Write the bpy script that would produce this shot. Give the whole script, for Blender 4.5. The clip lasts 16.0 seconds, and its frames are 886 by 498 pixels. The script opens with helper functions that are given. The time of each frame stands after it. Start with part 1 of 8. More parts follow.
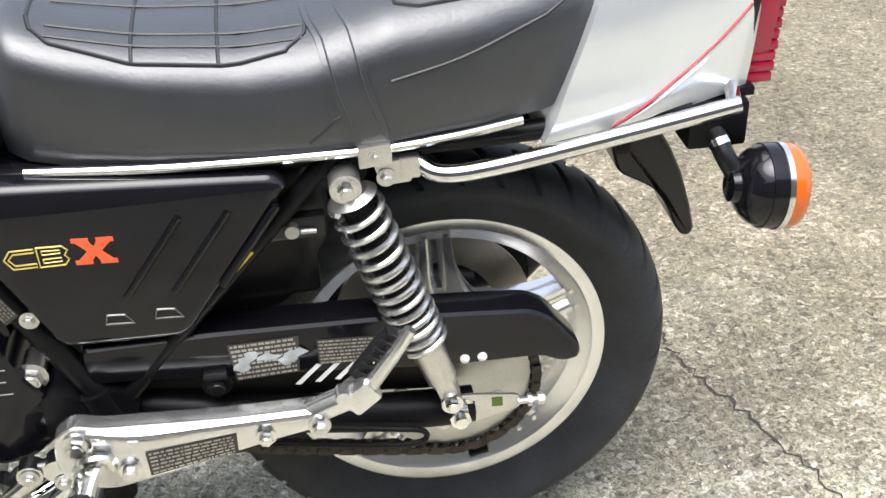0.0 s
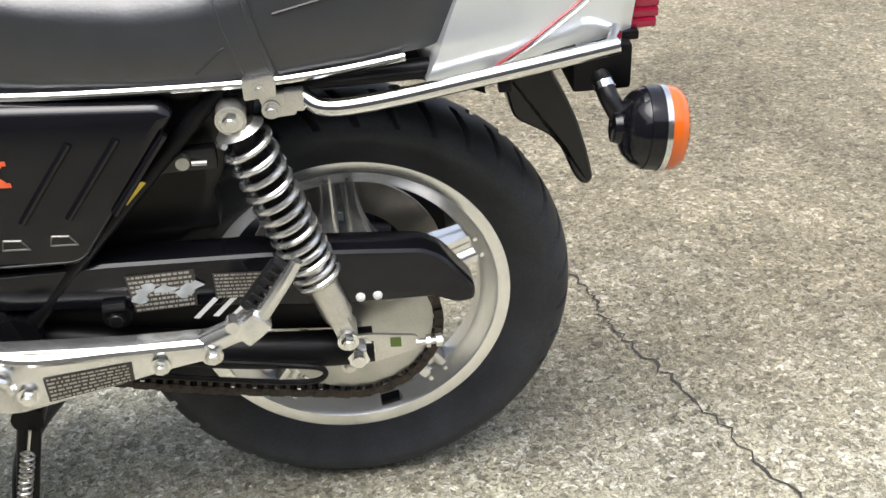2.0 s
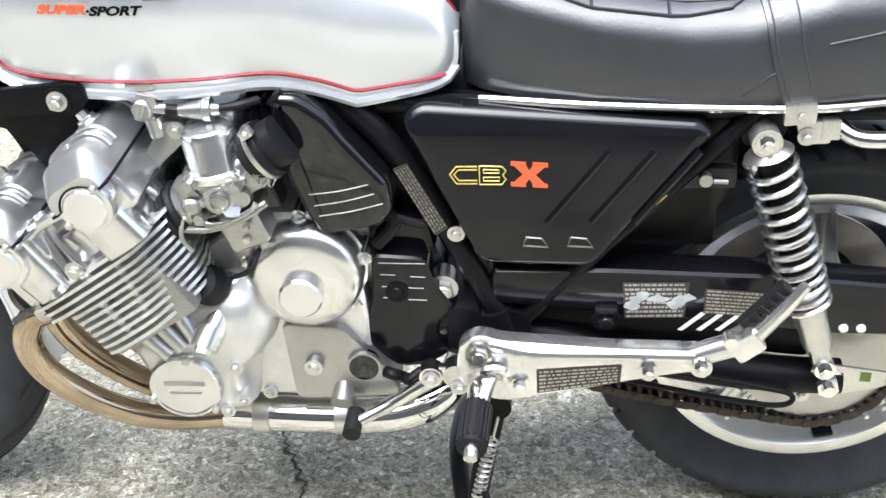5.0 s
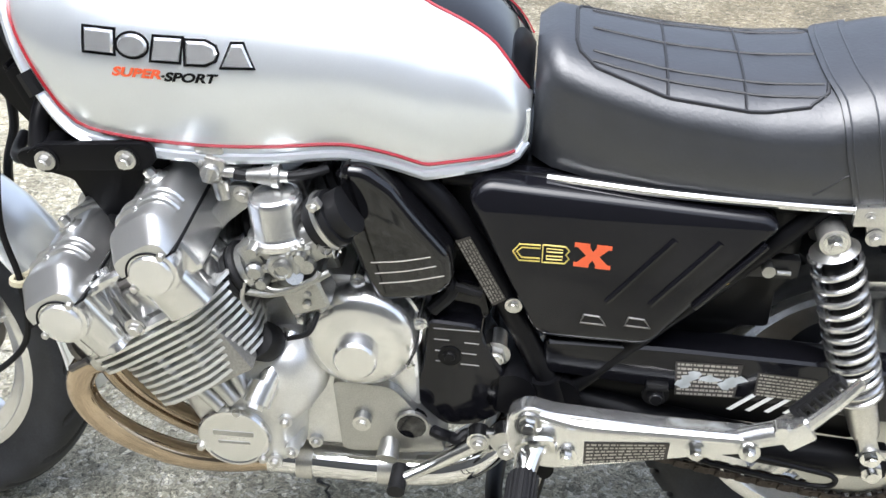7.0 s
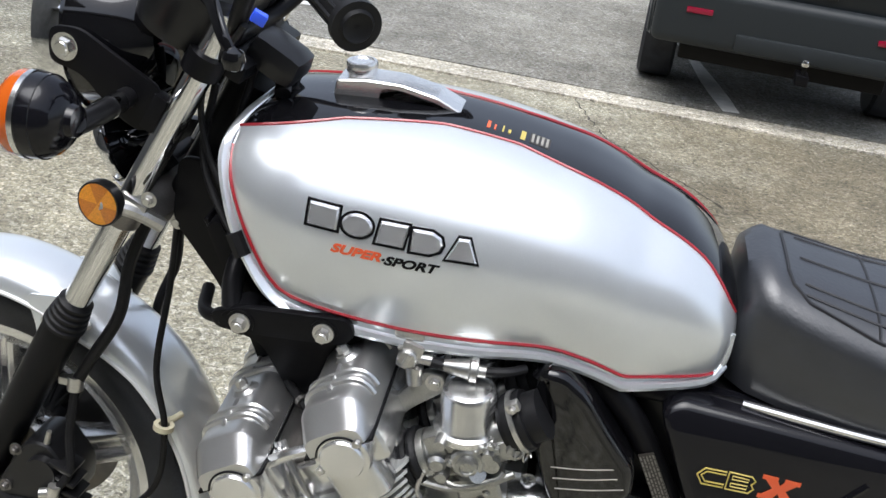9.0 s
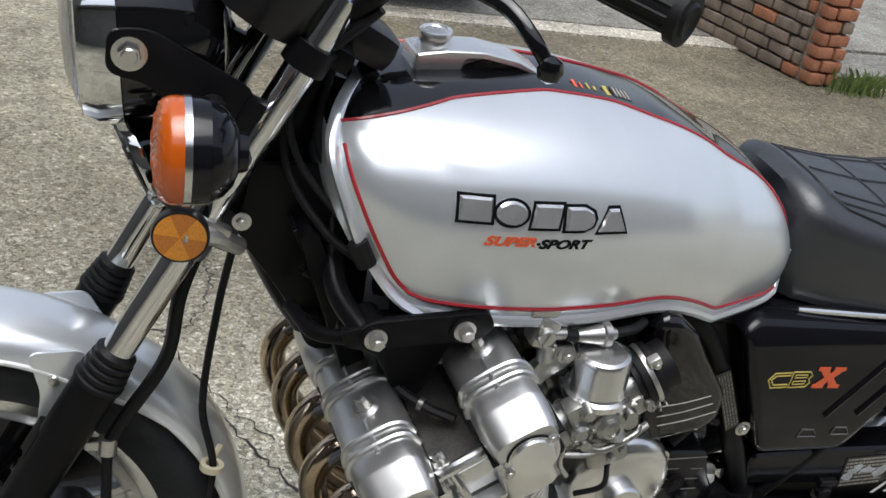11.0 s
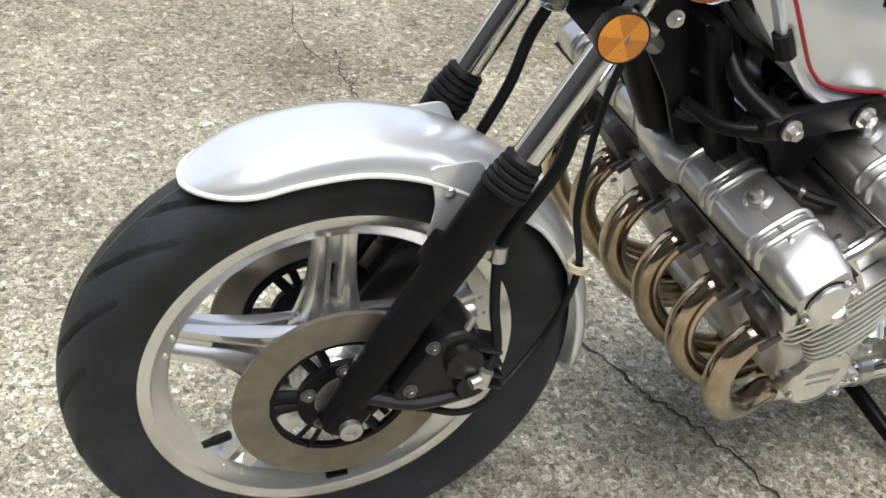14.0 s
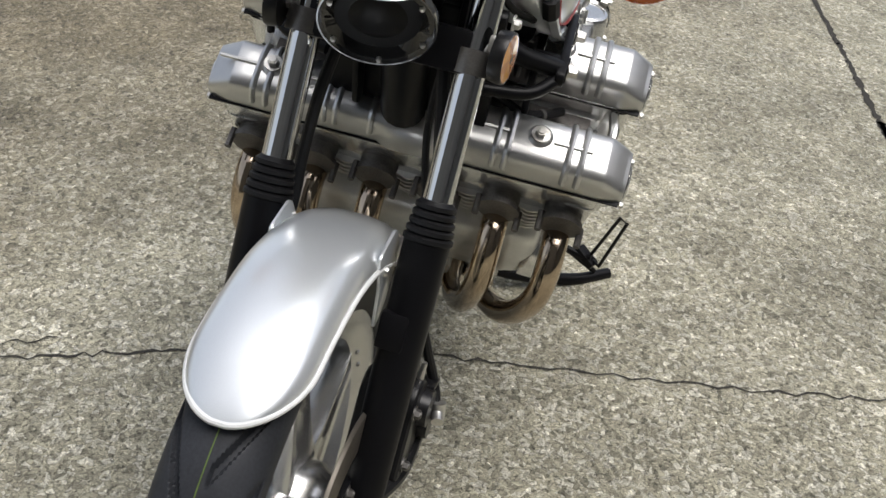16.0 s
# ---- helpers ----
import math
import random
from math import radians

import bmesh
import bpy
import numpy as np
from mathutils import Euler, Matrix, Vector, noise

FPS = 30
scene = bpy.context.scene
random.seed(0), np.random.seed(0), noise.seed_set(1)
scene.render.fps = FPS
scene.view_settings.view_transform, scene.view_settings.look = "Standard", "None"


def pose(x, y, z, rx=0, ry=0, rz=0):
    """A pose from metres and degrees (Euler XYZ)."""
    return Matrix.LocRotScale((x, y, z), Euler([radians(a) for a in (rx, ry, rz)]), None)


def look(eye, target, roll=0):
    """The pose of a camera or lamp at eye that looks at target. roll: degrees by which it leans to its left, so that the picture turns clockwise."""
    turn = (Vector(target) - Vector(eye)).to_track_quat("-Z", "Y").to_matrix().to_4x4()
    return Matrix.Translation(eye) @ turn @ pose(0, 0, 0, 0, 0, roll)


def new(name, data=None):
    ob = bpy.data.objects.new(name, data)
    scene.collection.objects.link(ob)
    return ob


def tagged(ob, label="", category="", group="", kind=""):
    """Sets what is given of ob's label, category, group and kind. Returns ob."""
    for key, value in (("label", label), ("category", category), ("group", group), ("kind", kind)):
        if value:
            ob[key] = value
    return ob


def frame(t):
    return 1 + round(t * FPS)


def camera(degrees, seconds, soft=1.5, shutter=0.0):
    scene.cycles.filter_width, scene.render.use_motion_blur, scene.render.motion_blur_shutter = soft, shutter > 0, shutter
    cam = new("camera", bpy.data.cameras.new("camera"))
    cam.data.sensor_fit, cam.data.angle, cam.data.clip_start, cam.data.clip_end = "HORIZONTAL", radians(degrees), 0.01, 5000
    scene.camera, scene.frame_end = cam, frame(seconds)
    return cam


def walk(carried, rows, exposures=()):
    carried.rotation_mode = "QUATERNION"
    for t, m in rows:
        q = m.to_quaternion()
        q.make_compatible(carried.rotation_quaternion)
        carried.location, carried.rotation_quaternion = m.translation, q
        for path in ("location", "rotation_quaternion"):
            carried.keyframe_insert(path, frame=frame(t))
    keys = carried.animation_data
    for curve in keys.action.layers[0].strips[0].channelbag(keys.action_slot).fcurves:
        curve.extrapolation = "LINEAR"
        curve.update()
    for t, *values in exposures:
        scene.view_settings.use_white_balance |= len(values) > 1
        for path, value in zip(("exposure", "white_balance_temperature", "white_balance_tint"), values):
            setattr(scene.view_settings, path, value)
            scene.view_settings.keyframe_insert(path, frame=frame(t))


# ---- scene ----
cam = camera(42.17, 16.0)
PATH = [
    (0, (-0.1660, -1.3861, 1.2680), (0.0568, 0.3338, 0.2717), -3.25),
    (0.5, (-0.0760, -1.4487, 1.2692), (0.1309, 0.2829, 0.2901), -2.27),
    (1, (-0.0292, -1.4751, 1.2449), (0.1614, 0.2730, 0.2920), -3.66),
    (1.5, (-0.0145, -1.4912, 1.2080), (0.1909, 0.2552, 0.2551), -2.43),
    (2, (-0.0165, -1.4909, 1.1928), (0.1692, 0.2487, 0.2235), -3.01),
    (2.5, (-0.0428, -1.4857, 1.1946), (0.0996, 0.2547, 0.2196), -2.87),
    (3, (-0.1128, -1.4787, 1.1921), (-0.0480, 0.2634, 0.2119), -2.56),
    (3.5, (-0.1928, -1.4705, 1.2017), (-0.1963, 0.2706, 0.2175), -2.66),
    (4, (-0.2705, -1.4810, 1.2063), (-0.3435, 0.2634, 0.2307), -2.89),
    (4.5, (-0.3320, -1.4935, 1.2207), (-0.4573, 0.2559, 0.2596), -2.88),
    (5, (-0.4008, -1.5320, 1.2182), (-0.5601, 0.2392, 0.3031), -2.12),
    (5.2, (-0.4253, -1.5375, 1.2251), (-0.5976, 0.2367, 0.3181), -1.84),
    (7.3, (-0.4768, -1.4621, 1.3633), (-0.6318, 0.2671, 0.3703), 1.60),
    (7.5, (-0.4781, -1.4655, 1.3661), (-0.6273, 0.2669, 0.3779), 2.13),
    (8, (-0.4968, -1.4564, 1.3671), (-0.6433, 0.2810, 0.3871), 5.35),
    (8.5, (-0.5835, -1.4465, 1.3830), (-0.7349, 0.3057, 0.4307), 8.45),
    (9, (-0.7500, -1.4293, 1.4185), (-0.9075, 0.3903, 0.6037), 8.59),
    (9.2, (-0.8218, -1.4046, 1.4156), (-0.9604, 0.4324, 0.6369), 10.73),
    (11.3, (-1.5253, -1.1831, 1.3712), (-0.7541, 0.4289, 0.4731), 11.04),
    (11.5, (-1.5532, -1.1414, 1.3608), (-0.7853, 0.4646, 0.4492), 11.12),
    (12, (-1.6264, -1.1215, 1.3427), (-0.9138, 0.4787, 0.3775), 10.49),
    (12.5, (-1.6659, -1.1431, 1.3136), (-1.0336, 0.4298, 0.2524), 10.44),
    (13, (-1.7114, -1.1737, 1.3099), (-1.1300, 0.3559, 0.1600), 10.53),
    (13.5, (-1.8132, -1.1908, 1.3190), (-1.1952, 0.3081, 0.1480), 10.60),
    (14, (-1.9484, -1.0559, 1.3021), (-1.1230, 0.3588, 0.1543), 10.66),
    (14.5, (-2.0549, -0.8851, 1.3189), (-0.9374, 0.3236, 0.1831), 10.10),
    (15, (-2.2608, -0.6993, 1.3276), (-0.8521, 0.1805, 0.2134), 9.81),
    (15.5, (-2.3702, -0.5163, 1.3364), (-0.7763, 0.0164, 0.2523), 13.12),
    (16, (-2.4431, -0.2740, 1.3407), (-0.7778, -0.0962, 0.2475), 8.20),
]
EXPOSURES = [(0.0, 1.49, 6300, 10), (1.0, 1.4, 6250, 10), (2.0, 1.23, 6400, 10), (3.0, 1.5, 6300, 10), (4.0, 1.8, 6100, 10), (5.0, 1.83, 6050, 10), (7.5, 1.42, 6050, 10), (8.4, 1.35, 6100, 10), (9.0, 0.72, 6150, 10), (11.5, 0.28, 6250, 10), (12.5, 0.53, 6400, 10), (13.5, 0.93, 6450, 10), (14.2, 0.87, 6450, 10), (15.0, 0.52, 6500, 10), (16.0, 0.28, 6500, 10)]
walk(cam, [(t, look(eye, target, roll)) for t, eye, target, roll in PATH], EXPOSURES)

# ---- light ----
world = bpy.data.worlds.new("world")
scene.world = world
world.use_nodes = True
wn = world.node_tree
sky = wn.nodes.new("ShaderNodeTexSky")
sky.sky_type, sky.sun_disc = "NISHITA", False
sky.sun_elevation, sky.sun_rotation = radians(73), radians(209)
sky.air_density, sky.dust_density, sky.ozone_density = 1.0, 4.0, 1.0
grey = wn.nodes.new("ShaderNodeHueSaturation")
grey.inputs["Saturation"].default_value = 0.5
wn.links.new(sky.outputs[0], grey.inputs["Color"])
back = wn.nodes["Background"]
wn.links.new(grey.outputs[0], back.inputs["Color"])
back.inputs["Strength"].default_value = 0.15
sun_data = bpy.data.lights.new("sun", "SUN")
sun_data.energy, sun_data.angle, sun_data.color = 1.4, radians(48), (1.0, 0.985, 0.96)
sun = new("sun", sun_data)
sun.matrix_world = look((-0.9, -1.6, 6.0), (0, 0, 0))

# ---- materials ----


def material(name, colour, rough=0.5, metal=0.0, coat=0.0, grain=0.0, grain_scale=400.0, stain=0.0, stain_scale=12.0, bump=0.0, bump_scale=300.0, rough_var=0.0, spec=0.5):
    m = bpy.data.materials.new(name)
    m.use_nodes = True
    nt = m.node_tree
    b = nt.nodes["Principled BSDF"]
    b.inputs["Roughness"].default_value, b.inputs["Metallic"].default_value = rough, metal
    b.inputs["Coat Weight"].default_value, b.inputs["Coat Roughness"].default_value = coat, 0.06
    b.inputs["Specular IOR Level"].default_value = spec
    b.inputs["Base Color"].default_value = (*colour, 1)
    co = nt.nodes.new("ShaderNodeTexCoord")
    last = None

    def noise_tex(scale, detail=4):
        n = nt.nodes.new("ShaderNodeTexNoise")
        n.inputs["Scale"].default_value, n.inputs["Detail"].default_value = scale, detail
        nt.links.new(co.outputs["Object"], n.inputs["Vector"])
        return n

    for amount, scale in ((grain, grain_scale), (stain, stain_scale)):
        if amount:
            n = noise_tex(scale)
            r = nt.nodes.new("ShaderNodeMapRange")
            r.inputs["From Min"].default_value, r.inputs["From Max"].default_value = 0.3, 0.7
            r.inputs["To Min"].default_value, r.inputs["To Max"].default_value = 1 - amount, 1 + amount
            nt.links.new(n.outputs["Fac"], r.inputs["Value"])
            mix = nt.nodes.new("ShaderNodeMix")
            mix.data_type, mix.blend_type = "RGBA", "MULTIPLY"
            mix.inputs["Factor"].default_value = 1.0
            if last is None:
                mix.inputs["A"].default_value = (*colour, 1)
            else:
                nt.links.new(last, mix.inputs["A"])
            nt.links.new(r.outputs[0], mix.inputs["B"])
            last = mix.outputs["Result"]
    if last is not None:
        nt.links.new(last, b.inputs["Base Color"])
    if rough_var:
        n = noise_tex(25, 6)
        r = nt.nodes.new("ShaderNodeMapRange")
        r.inputs["To Min"].default_value, r.inputs["To Max"].default_value = max(rough - rough_var, 0.02), rough + rough_var
        nt.links.new(n.outputs["Fac"], r.inputs["Value"])
        nt.links.new(r.outputs[0], b.inputs["Roughness"])
    if bump:
        n = noise_tex(bump_scale)
        bp = nt.nodes.new("ShaderNodeBump")
        bp.inputs["Strength"].default_value, bp.inputs["Distance"].default_value = bump, 0.002
        nt.links.new(n.outputs["Fac"], bp.inputs["Height"])
        nt.links.new(bp.outputs[0], b.inputs["Normal"])
    return m


SILVER = material("silver_paint", (0.78, 0.815, 0.84), 0.28, 0.62, coat=0.8, grain=0.05, grain_scale=1800, stain=0.03)
WHITE_TRIM = material("white_trim", (0.78, 0.79, 0.78), 0.35, coat=0.4, grain=0.03)
BLACK_PAINT = material("black_paint", (0.006, 0.006, 0.008), 0.12, stain=0.1, rough_var=0.04, spec=0.36)
BLACK_SATIN = material("black_satin", (0.006, 0.006, 0.007), 0.36, stain=0.2, rough_var=0.1, spec=0.15)
BLACK_PLASTIC = material("black_plastic", (0.009, 0.009, 0.010), 0.32, bump=0.05, bump_scale=900, rough_var=0.08, spec=0.4)
BLACK_GLOSS = material("black_gloss", (0.005, 0.005, 0.006), 0.05, coat=0.3)
RUBBER = material("rubber", (0.008, 0.008, 0.009), 0.52, stain=0.2, stain_scale=20, bump=0.1, bump_scale=700, spec=0.28)
TYRE = material("tyre_rubber", (0.029, 0.031, 0.036), 0.50, stain=0.25, stain_scale=15, grain=0.15, grain_scale=300, bump=0.08, bump_scale=600, spec=0.22)
VINYL = material("seat_vinyl", (0.021, 0.023, 0.028), 0.41, stain=0.12, stain_scale=30, bump=0.22, bump_scale=190, rough_var=0.06, spec=1.0)
ALLOY = material("cast_alloy", (0.77, 0.77, 0.76), 0.23, 0.94, grain=0.04, grain_scale=900, stain=0.07, stain_scale=20, bump=0.015, bump_scale=700, rough_var=0.05)
ALLOY_DARK = material("weathered_alloy", (0.44, 0.44, 0.42), 0.34, 0.90, grain=0.12, grain_scale=500, stain=0.2, bump=0.04, bump_scale=700, rough_var=0.08)
POLISHED = material("polished_alloy", (0.74, 0.74, 0.72), 0.18, 1.0, stain=0.05, rough_var=0.06)
RIM_ALLOY = material("rim_alloy", (0.80, 0.80, 0.79), 0.25, 0.88, grain=0.04, grain_scale=600, stain=0.06, rough_var=0.04)
CHROME = material("chrome", (0.80, 0.80, 0.80), 0.06, 1.0, stain=0.03)
EMBLEM = material("emblem_plating", (0.78, 0.78, 0.78), 0.22, 0.75, stain=0.08, stain_scale=90)
STEEL = material("zinc_steel", (0.62, 0.61, 0.58), 0.32, 0.9, grain=0.08, stain=0.1, rough_var=0.1)
SPRING = material("spring_chrome", (0.66, 0.66, 0.66), 0.26, 0.9, stain=0.06)
BRONZE = material("heat_tinted_pipe", (0.46, 0.37, 0.275), 0.12, 1.0, stain=0.35, stain_scale=7, rough_var=0.06)
DISC_STEEL = material("brake_disc_steel", (0.26, 0.235, 0.20), 0.38, 0.85, stain=0.15, stain_scale=30, rough_var=0.08)
CHAIN = material("oiled_chain", (0.050, 0.040, 0.034), 0.50, 0.6, stain=0.4, stain_scale=60)
CASTING = material("rough_casting", (0.74, 0.74, 0.72), 0.36, 0.72, grain=0.08, grain_scale=700, stain=0.14, stain_scale=16, bump=0.04, bump_scale=800, rough_var=0.06)
SEAM = material("seat_seam", (0.013, 0.013, 0.015), 0.5, spec=0.6)
LABEL_DIM = material("faded_print", (0.20, 0.19, 0.165), 0.5, stain=0.3, stain_scale=80)
# Dark colour of the exhaust ports; also paints the shade in the plug valley.
PORT = material("dark_casting", (0.16, 0.15, 0.14), 0.5, 0.7, grain=0.2, stain=0.3, stain_scale=20)
# Darker than the fins: the shade in their gaps is put into this colour.
SHADED_BLOCK = material("shaded_cylinder_casting", (0.36, 0.355, 0.34), 0.42, 0.75, grain=0.15, grain_scale=300, stain=0.2)
COVER = material("satin_cover_alloy", (0.61, 0.61, 0.60), 0.31, 0.88, grain=0.04, grain_scale=900, stain=0.04, stain_scale=18, bump=0.008, bump_scale=600, rough_var=0.04)
CLAMP = material("grey_steel", (0.20, 0.19, 0.18), 0.40, 0.8, grain=0.1, stain=0.2, rough_var=0.1)
RED = material("red_stripe", (0.36, 0.012, 0.022), 0.35, coat=0.5)
ORANGE_STRIPE = material("orange_emblem", (0.85, 0.13, 0.04), 0.4, coat=0.3)
GOLD = material("gold_emblem", (0.62, 0.50, 0.13), 0.4, 0.2)
YELLOW = material("yellow_sticker", (0.70, 0.52, 0.06), 0.5, stain=0.15)
LABEL_GREY = material("label_print", (0.40, 0.38, 0.33), 0.45, 0.3, stain=0.2, stain_scale=60)
LABEL_DARK = material("label_plate", (0.045, 0.040, 0.036), 0.4, 0.2, stain=0.2)
LABEL_WORN = material("worn_label", (0.50, 0.53, 0.54), 0.4, stain=0.25, stain_scale=50)
BLUE = material("blue_switch", (0.05, 0.12, 0.85), 0.35)
CREAM = material("cream_clip", (0.62, 0.57, 0.40), 0.5, stain=0.1)


def lens(name, colour, transmission=0.35):
    m = material(name, colour, 0.18, coat=0.6)
    b = m.node_tree.nodes["Principled BSDF"]
    b.inputs["Transmission Weight"].default_value = transmission
    return m


AMBER = lens("amber_lens", (0.85, 0.16, 0.01))
AMBER_FLAT = material("amber_reflector", (0.92, 0.36, 0.02), 0.22, coat=0.8, grain=0.2, grain_scale=700)
AMBER_DEEP = material("amber_reflector_shade", (0.68, 0.22, 0.015), 0.22, coat=0.8, grain=0.2, grain_scale=700)
RED_LENS = lens("red_lens", (0.42, 0.006, 0.045))
GLASS = lens("headlight_glass", (0.9, 0.9, 0.9), 0.9)


def concrete(name, tint, pebbles=True, wet=0.0, damp=()):
    m = bpy.data.materials.new(name)
    m.use_nodes = True
    nt = m.node_tree
    b = nt.nodes["Principled BSDF"]
    co = nt.nodes.new("ShaderNodeTexCoord")

    def node(kind, **values):
        n = nt.nodes.new(kind)
        for k, v in values.items():
            n.inputs[k].default_value = v
        return n

    warp = node("ShaderNodeTexNoise", Scale=38.0, Detail=3.0)
    nt.links.new(co.outputs["Object"], warp.inputs["Vector"])
    add = nt.nodes.new("ShaderNodeMixRGB")
    add.blend_type, add.inputs[0].default_value = "ADD", 0.03
    nt.links.new(co.outputs["Object"], add.inputs[1])
    nt.links.new(warp.outputs["Color"], add.inputs[2])
    cells = node("ShaderNodeTexVoronoi", Scale=95.0, Randomness=1.0)
    edges = node("ShaderNodeTexVoronoi", Scale=95.0, Randomness=1.0)
    edges.feature = "DISTANCE_TO_EDGE"
    fine = node("ShaderNodeTexVoronoi", Scale=330.0, Randomness=1.0)
    for v in (cells, edges, fine):
        nt.links.new(add.outputs[0], v.inputs["Vector"])
    split = nt.nodes.new("ShaderNodeSeparateColor")
    nt.links.new(cells.outputs["Color"], split.inputs[0])
    ramp = nt.nodes.new("ShaderNodeValToRGB")
    stops = ((0.0, 0.44), (0.09, 0.66), (0.3, 0.90), (0.6, 1.04), (0.86, 1.25), (1.0, 1.75))
    el = ramp.color_ramp.elements
    while len(el) < len(stops):
        el.new(0.5)
    for e, (p, v) in zip(el, stops):
        e.position, e.color = p, (v * tint[0] * (1.02 if p < 0.8 else 1.0), v * tint[1], v * tint[2] * (0.94 if p < 0.8 else 1.05), 1)
    nt.links.new(split.outputs[0], ramp.inputs[0])
    joint = node("ShaderNodeMapRange", **{"From Min": 0.0, "From Max": 0.10, "To Min": 0.80 if pebbles else 0.95, "To Max": 1.0})
    nt.links.new(edges.outputs["Distance"], joint.inputs["Value"])
    small = nt.nodes.new("ShaderNodeSeparateColor")
    nt.links.new(fine.outputs["Color"], small.inputs[0])
    small_range = node("ShaderNodeMapRange", **{"To Min": 0.62, "To Max": 1.32})
    nt.links.new(small.outputs[1], small_range.inputs["Value"])
    broad = node("ShaderNodeTexNoise", Scale=1.1, Detail=5.0, Roughness=0.6)
    nt.links.new(co.outputs["Object"], broad.inputs["Vector"])
    broad_range = node("ShaderNodeMapRange", **{"From Min": 0.33, "From Max": 0.67, "To Min": 0.62, "To Max": 1.22})
    nt.links.new(broad.outputs["Fac"], broad_range.inputs["Value"])
    mid = node("ShaderNodeTexNoise", Scale=7.0, Detail=6.0, Roughness=0.7)
    nt.links.new(co.outputs["Object"], mid.inputs["Vector"])
    mid_range = node("ShaderNodeMapRange", **{"From Min": 0.3, "From Max": 0.7, "To Min": 0.72, "To Max": 1.20})
    nt.links.new(mid.outputs["Fac"], mid_range.inputs["Value"])
    pits = node("ShaderNodeTexNoise", Scale=120.0, Detail=4.0, Roughness=0.62)
    nt.links.new(co.outputs["Object"], pits.inputs["Vector"])
    pit_range = node("ShaderNodeMapRange", **{"From Min": 0.36, "From Max": 0.45, "To Min": 0.46 if pebbles else 0.85, "To Max": 1.0})
    nt.links.new(pits.outputs["Fac"], pit_range.inputs["Value"])
    chips = node("ShaderNodeTexNoise", Scale=150.0, Detail=2.0, Roughness=0.5)
    nt.links.new(add.outputs[0], chips.inputs["Vector"])
    chip_range = node("ShaderNodeMapRange", **{"From Min": 0.60, "From Max": 0.68, "To Min": 1.0, "To Max": 1.55 if pebbles else 1.1})
    nt.links.new(chips.outputs["Fac"], chip_range.inputs["Value"])
    colour = ramp.outputs[0]
    for factor in (joint, small_range, broad_range, mid_range, pit_range, chip_range):
        mul = nt.nodes.new("ShaderNodeMix")
        mul.data_type, mul.blend_type = "RGBA", "MULTIPLY"
        mul.inputs["Factor"].default_value = 1.0
        nt.links.new(colour, mul.inputs["A"])
        nt.links.new(factor.outputs[0], mul.inputs["B"])
        colour = mul.outputs["Result"]
    for middle, near, reach, shade in damp:
        # an old brown damp stain with a ragged edge
        far = nt.nodes.new("ShaderNodeVectorMath")
        far.operation = "DISTANCE"
        far.inputs[1].default_value = middle
        nt.links.new(co.outputs["Object"], far.inputs[0])
        ragged = node("ShaderNodeTexNoise", Scale=1.6, Detail=6.0, Roughness=0.65)
        nt.links.new(co.outputs["Object"], ragged.inputs["Vector"])
        total = nt.nodes.new("ShaderNodeMath")
        total.operation = "MULTIPLY_ADD"
        total.inputs[1].default_value = 2.2
        nt.links.new(ragged.outputs["Fac"], total.inputs[0])
        nt.links.new(far.outputs["Value"], total.inputs[2])
        wet_range = node("ShaderNodeMapRange", **{"From Min": near, "From Max": reach, "To Min": 1.0, "To Max": 0.0})
        nt.links.new(total.outputs[0], wet_range.inputs["Value"])
        mul = nt.nodes.new("ShaderNodeMix")
        mul.data_type, mul.blend_type = "RGBA", "MULTIPLY"
        nt.links.new(wet_range.outputs[0], mul.inputs["Factor"])
        nt.links.new(colour, mul.inputs["A"])
        mul.inputs["B"].default_value = shade
        colour = mul.outputs["Result"]
    nt.links.new(colour, b.inputs["Base Color"])
    rough = node("ShaderNodeMapRange", **{"From Min": 0.3, "From Max": 0.7, "To Min": 0.9, "To Max": 0.62 - wet})
    nt.links.new(broad.outputs["Fac"], rough.inputs["Value"])
    nt.links.new(rough.outputs[0], b.inputs["Roughness"])
    bp = node("ShaderNodeBump", Strength=0.8, Distance=0.005)
    height = nt.nodes.new("ShaderNodeMath")
    height.operation = "MULTIPLY"
    nt.links.new(joint.outputs[0], height.inputs[0])
    nt.links.new(pit_range.outputs[0], height.inputs[1])
    nt.links.new(height.outputs[0], bp.inputs["Height"])
    nt.links.new(bp.outputs[0], b.inputs["Normal"])
    return m


CONCRETE = concrete("exposed_aggregate", (0.405, 0.388, 0.305), damp=(((2.1, 2.1, 0.0), 3.2, 4.5, (0.54, 0.495, 0.43, 1)), ((-1.75, 2.35, 0.0), 1.9, 3.0, (0.80, 0.77, 0.72, 1))))
CONCRETE_PALE = concrete("smooth_concrete", (0.25, 0.243, 0.212), pebbles=False)
STRIP_PALE = concrete("pale_edge_concrete", (0.52, 0.49, 0.41), pebbles=False)
CRACK_DARK = material("crack_dirt", (0.035, 0.032, 0.027), 0.9, grain=0.3, grain_scale=300)
LINE_PAINT = material("road_paint", (0.70, 0.69, 0.65), 0.6, stain=0.15, stain_scale=20)
BRICK = material("orange_brick", (0.36, 0.15, 0.08), 0.85, grain=0.2, grain_scale=120, stain=0.25, stain_scale=6, bump=0.3, bump_scale=200)
MORTAR = material("mortar", (0.30, 0.28, 0.25), 0.95, grain=0.15)
GRASS = material("grass", (0.10, 0.15, 0.03), 0.7, stain=0.3, stain_scale=30)
CAR_PAINT = material("car_dark_paint", (0.010, 0.013, 0.015), 0.30, coat=0.3, spec=0.3)
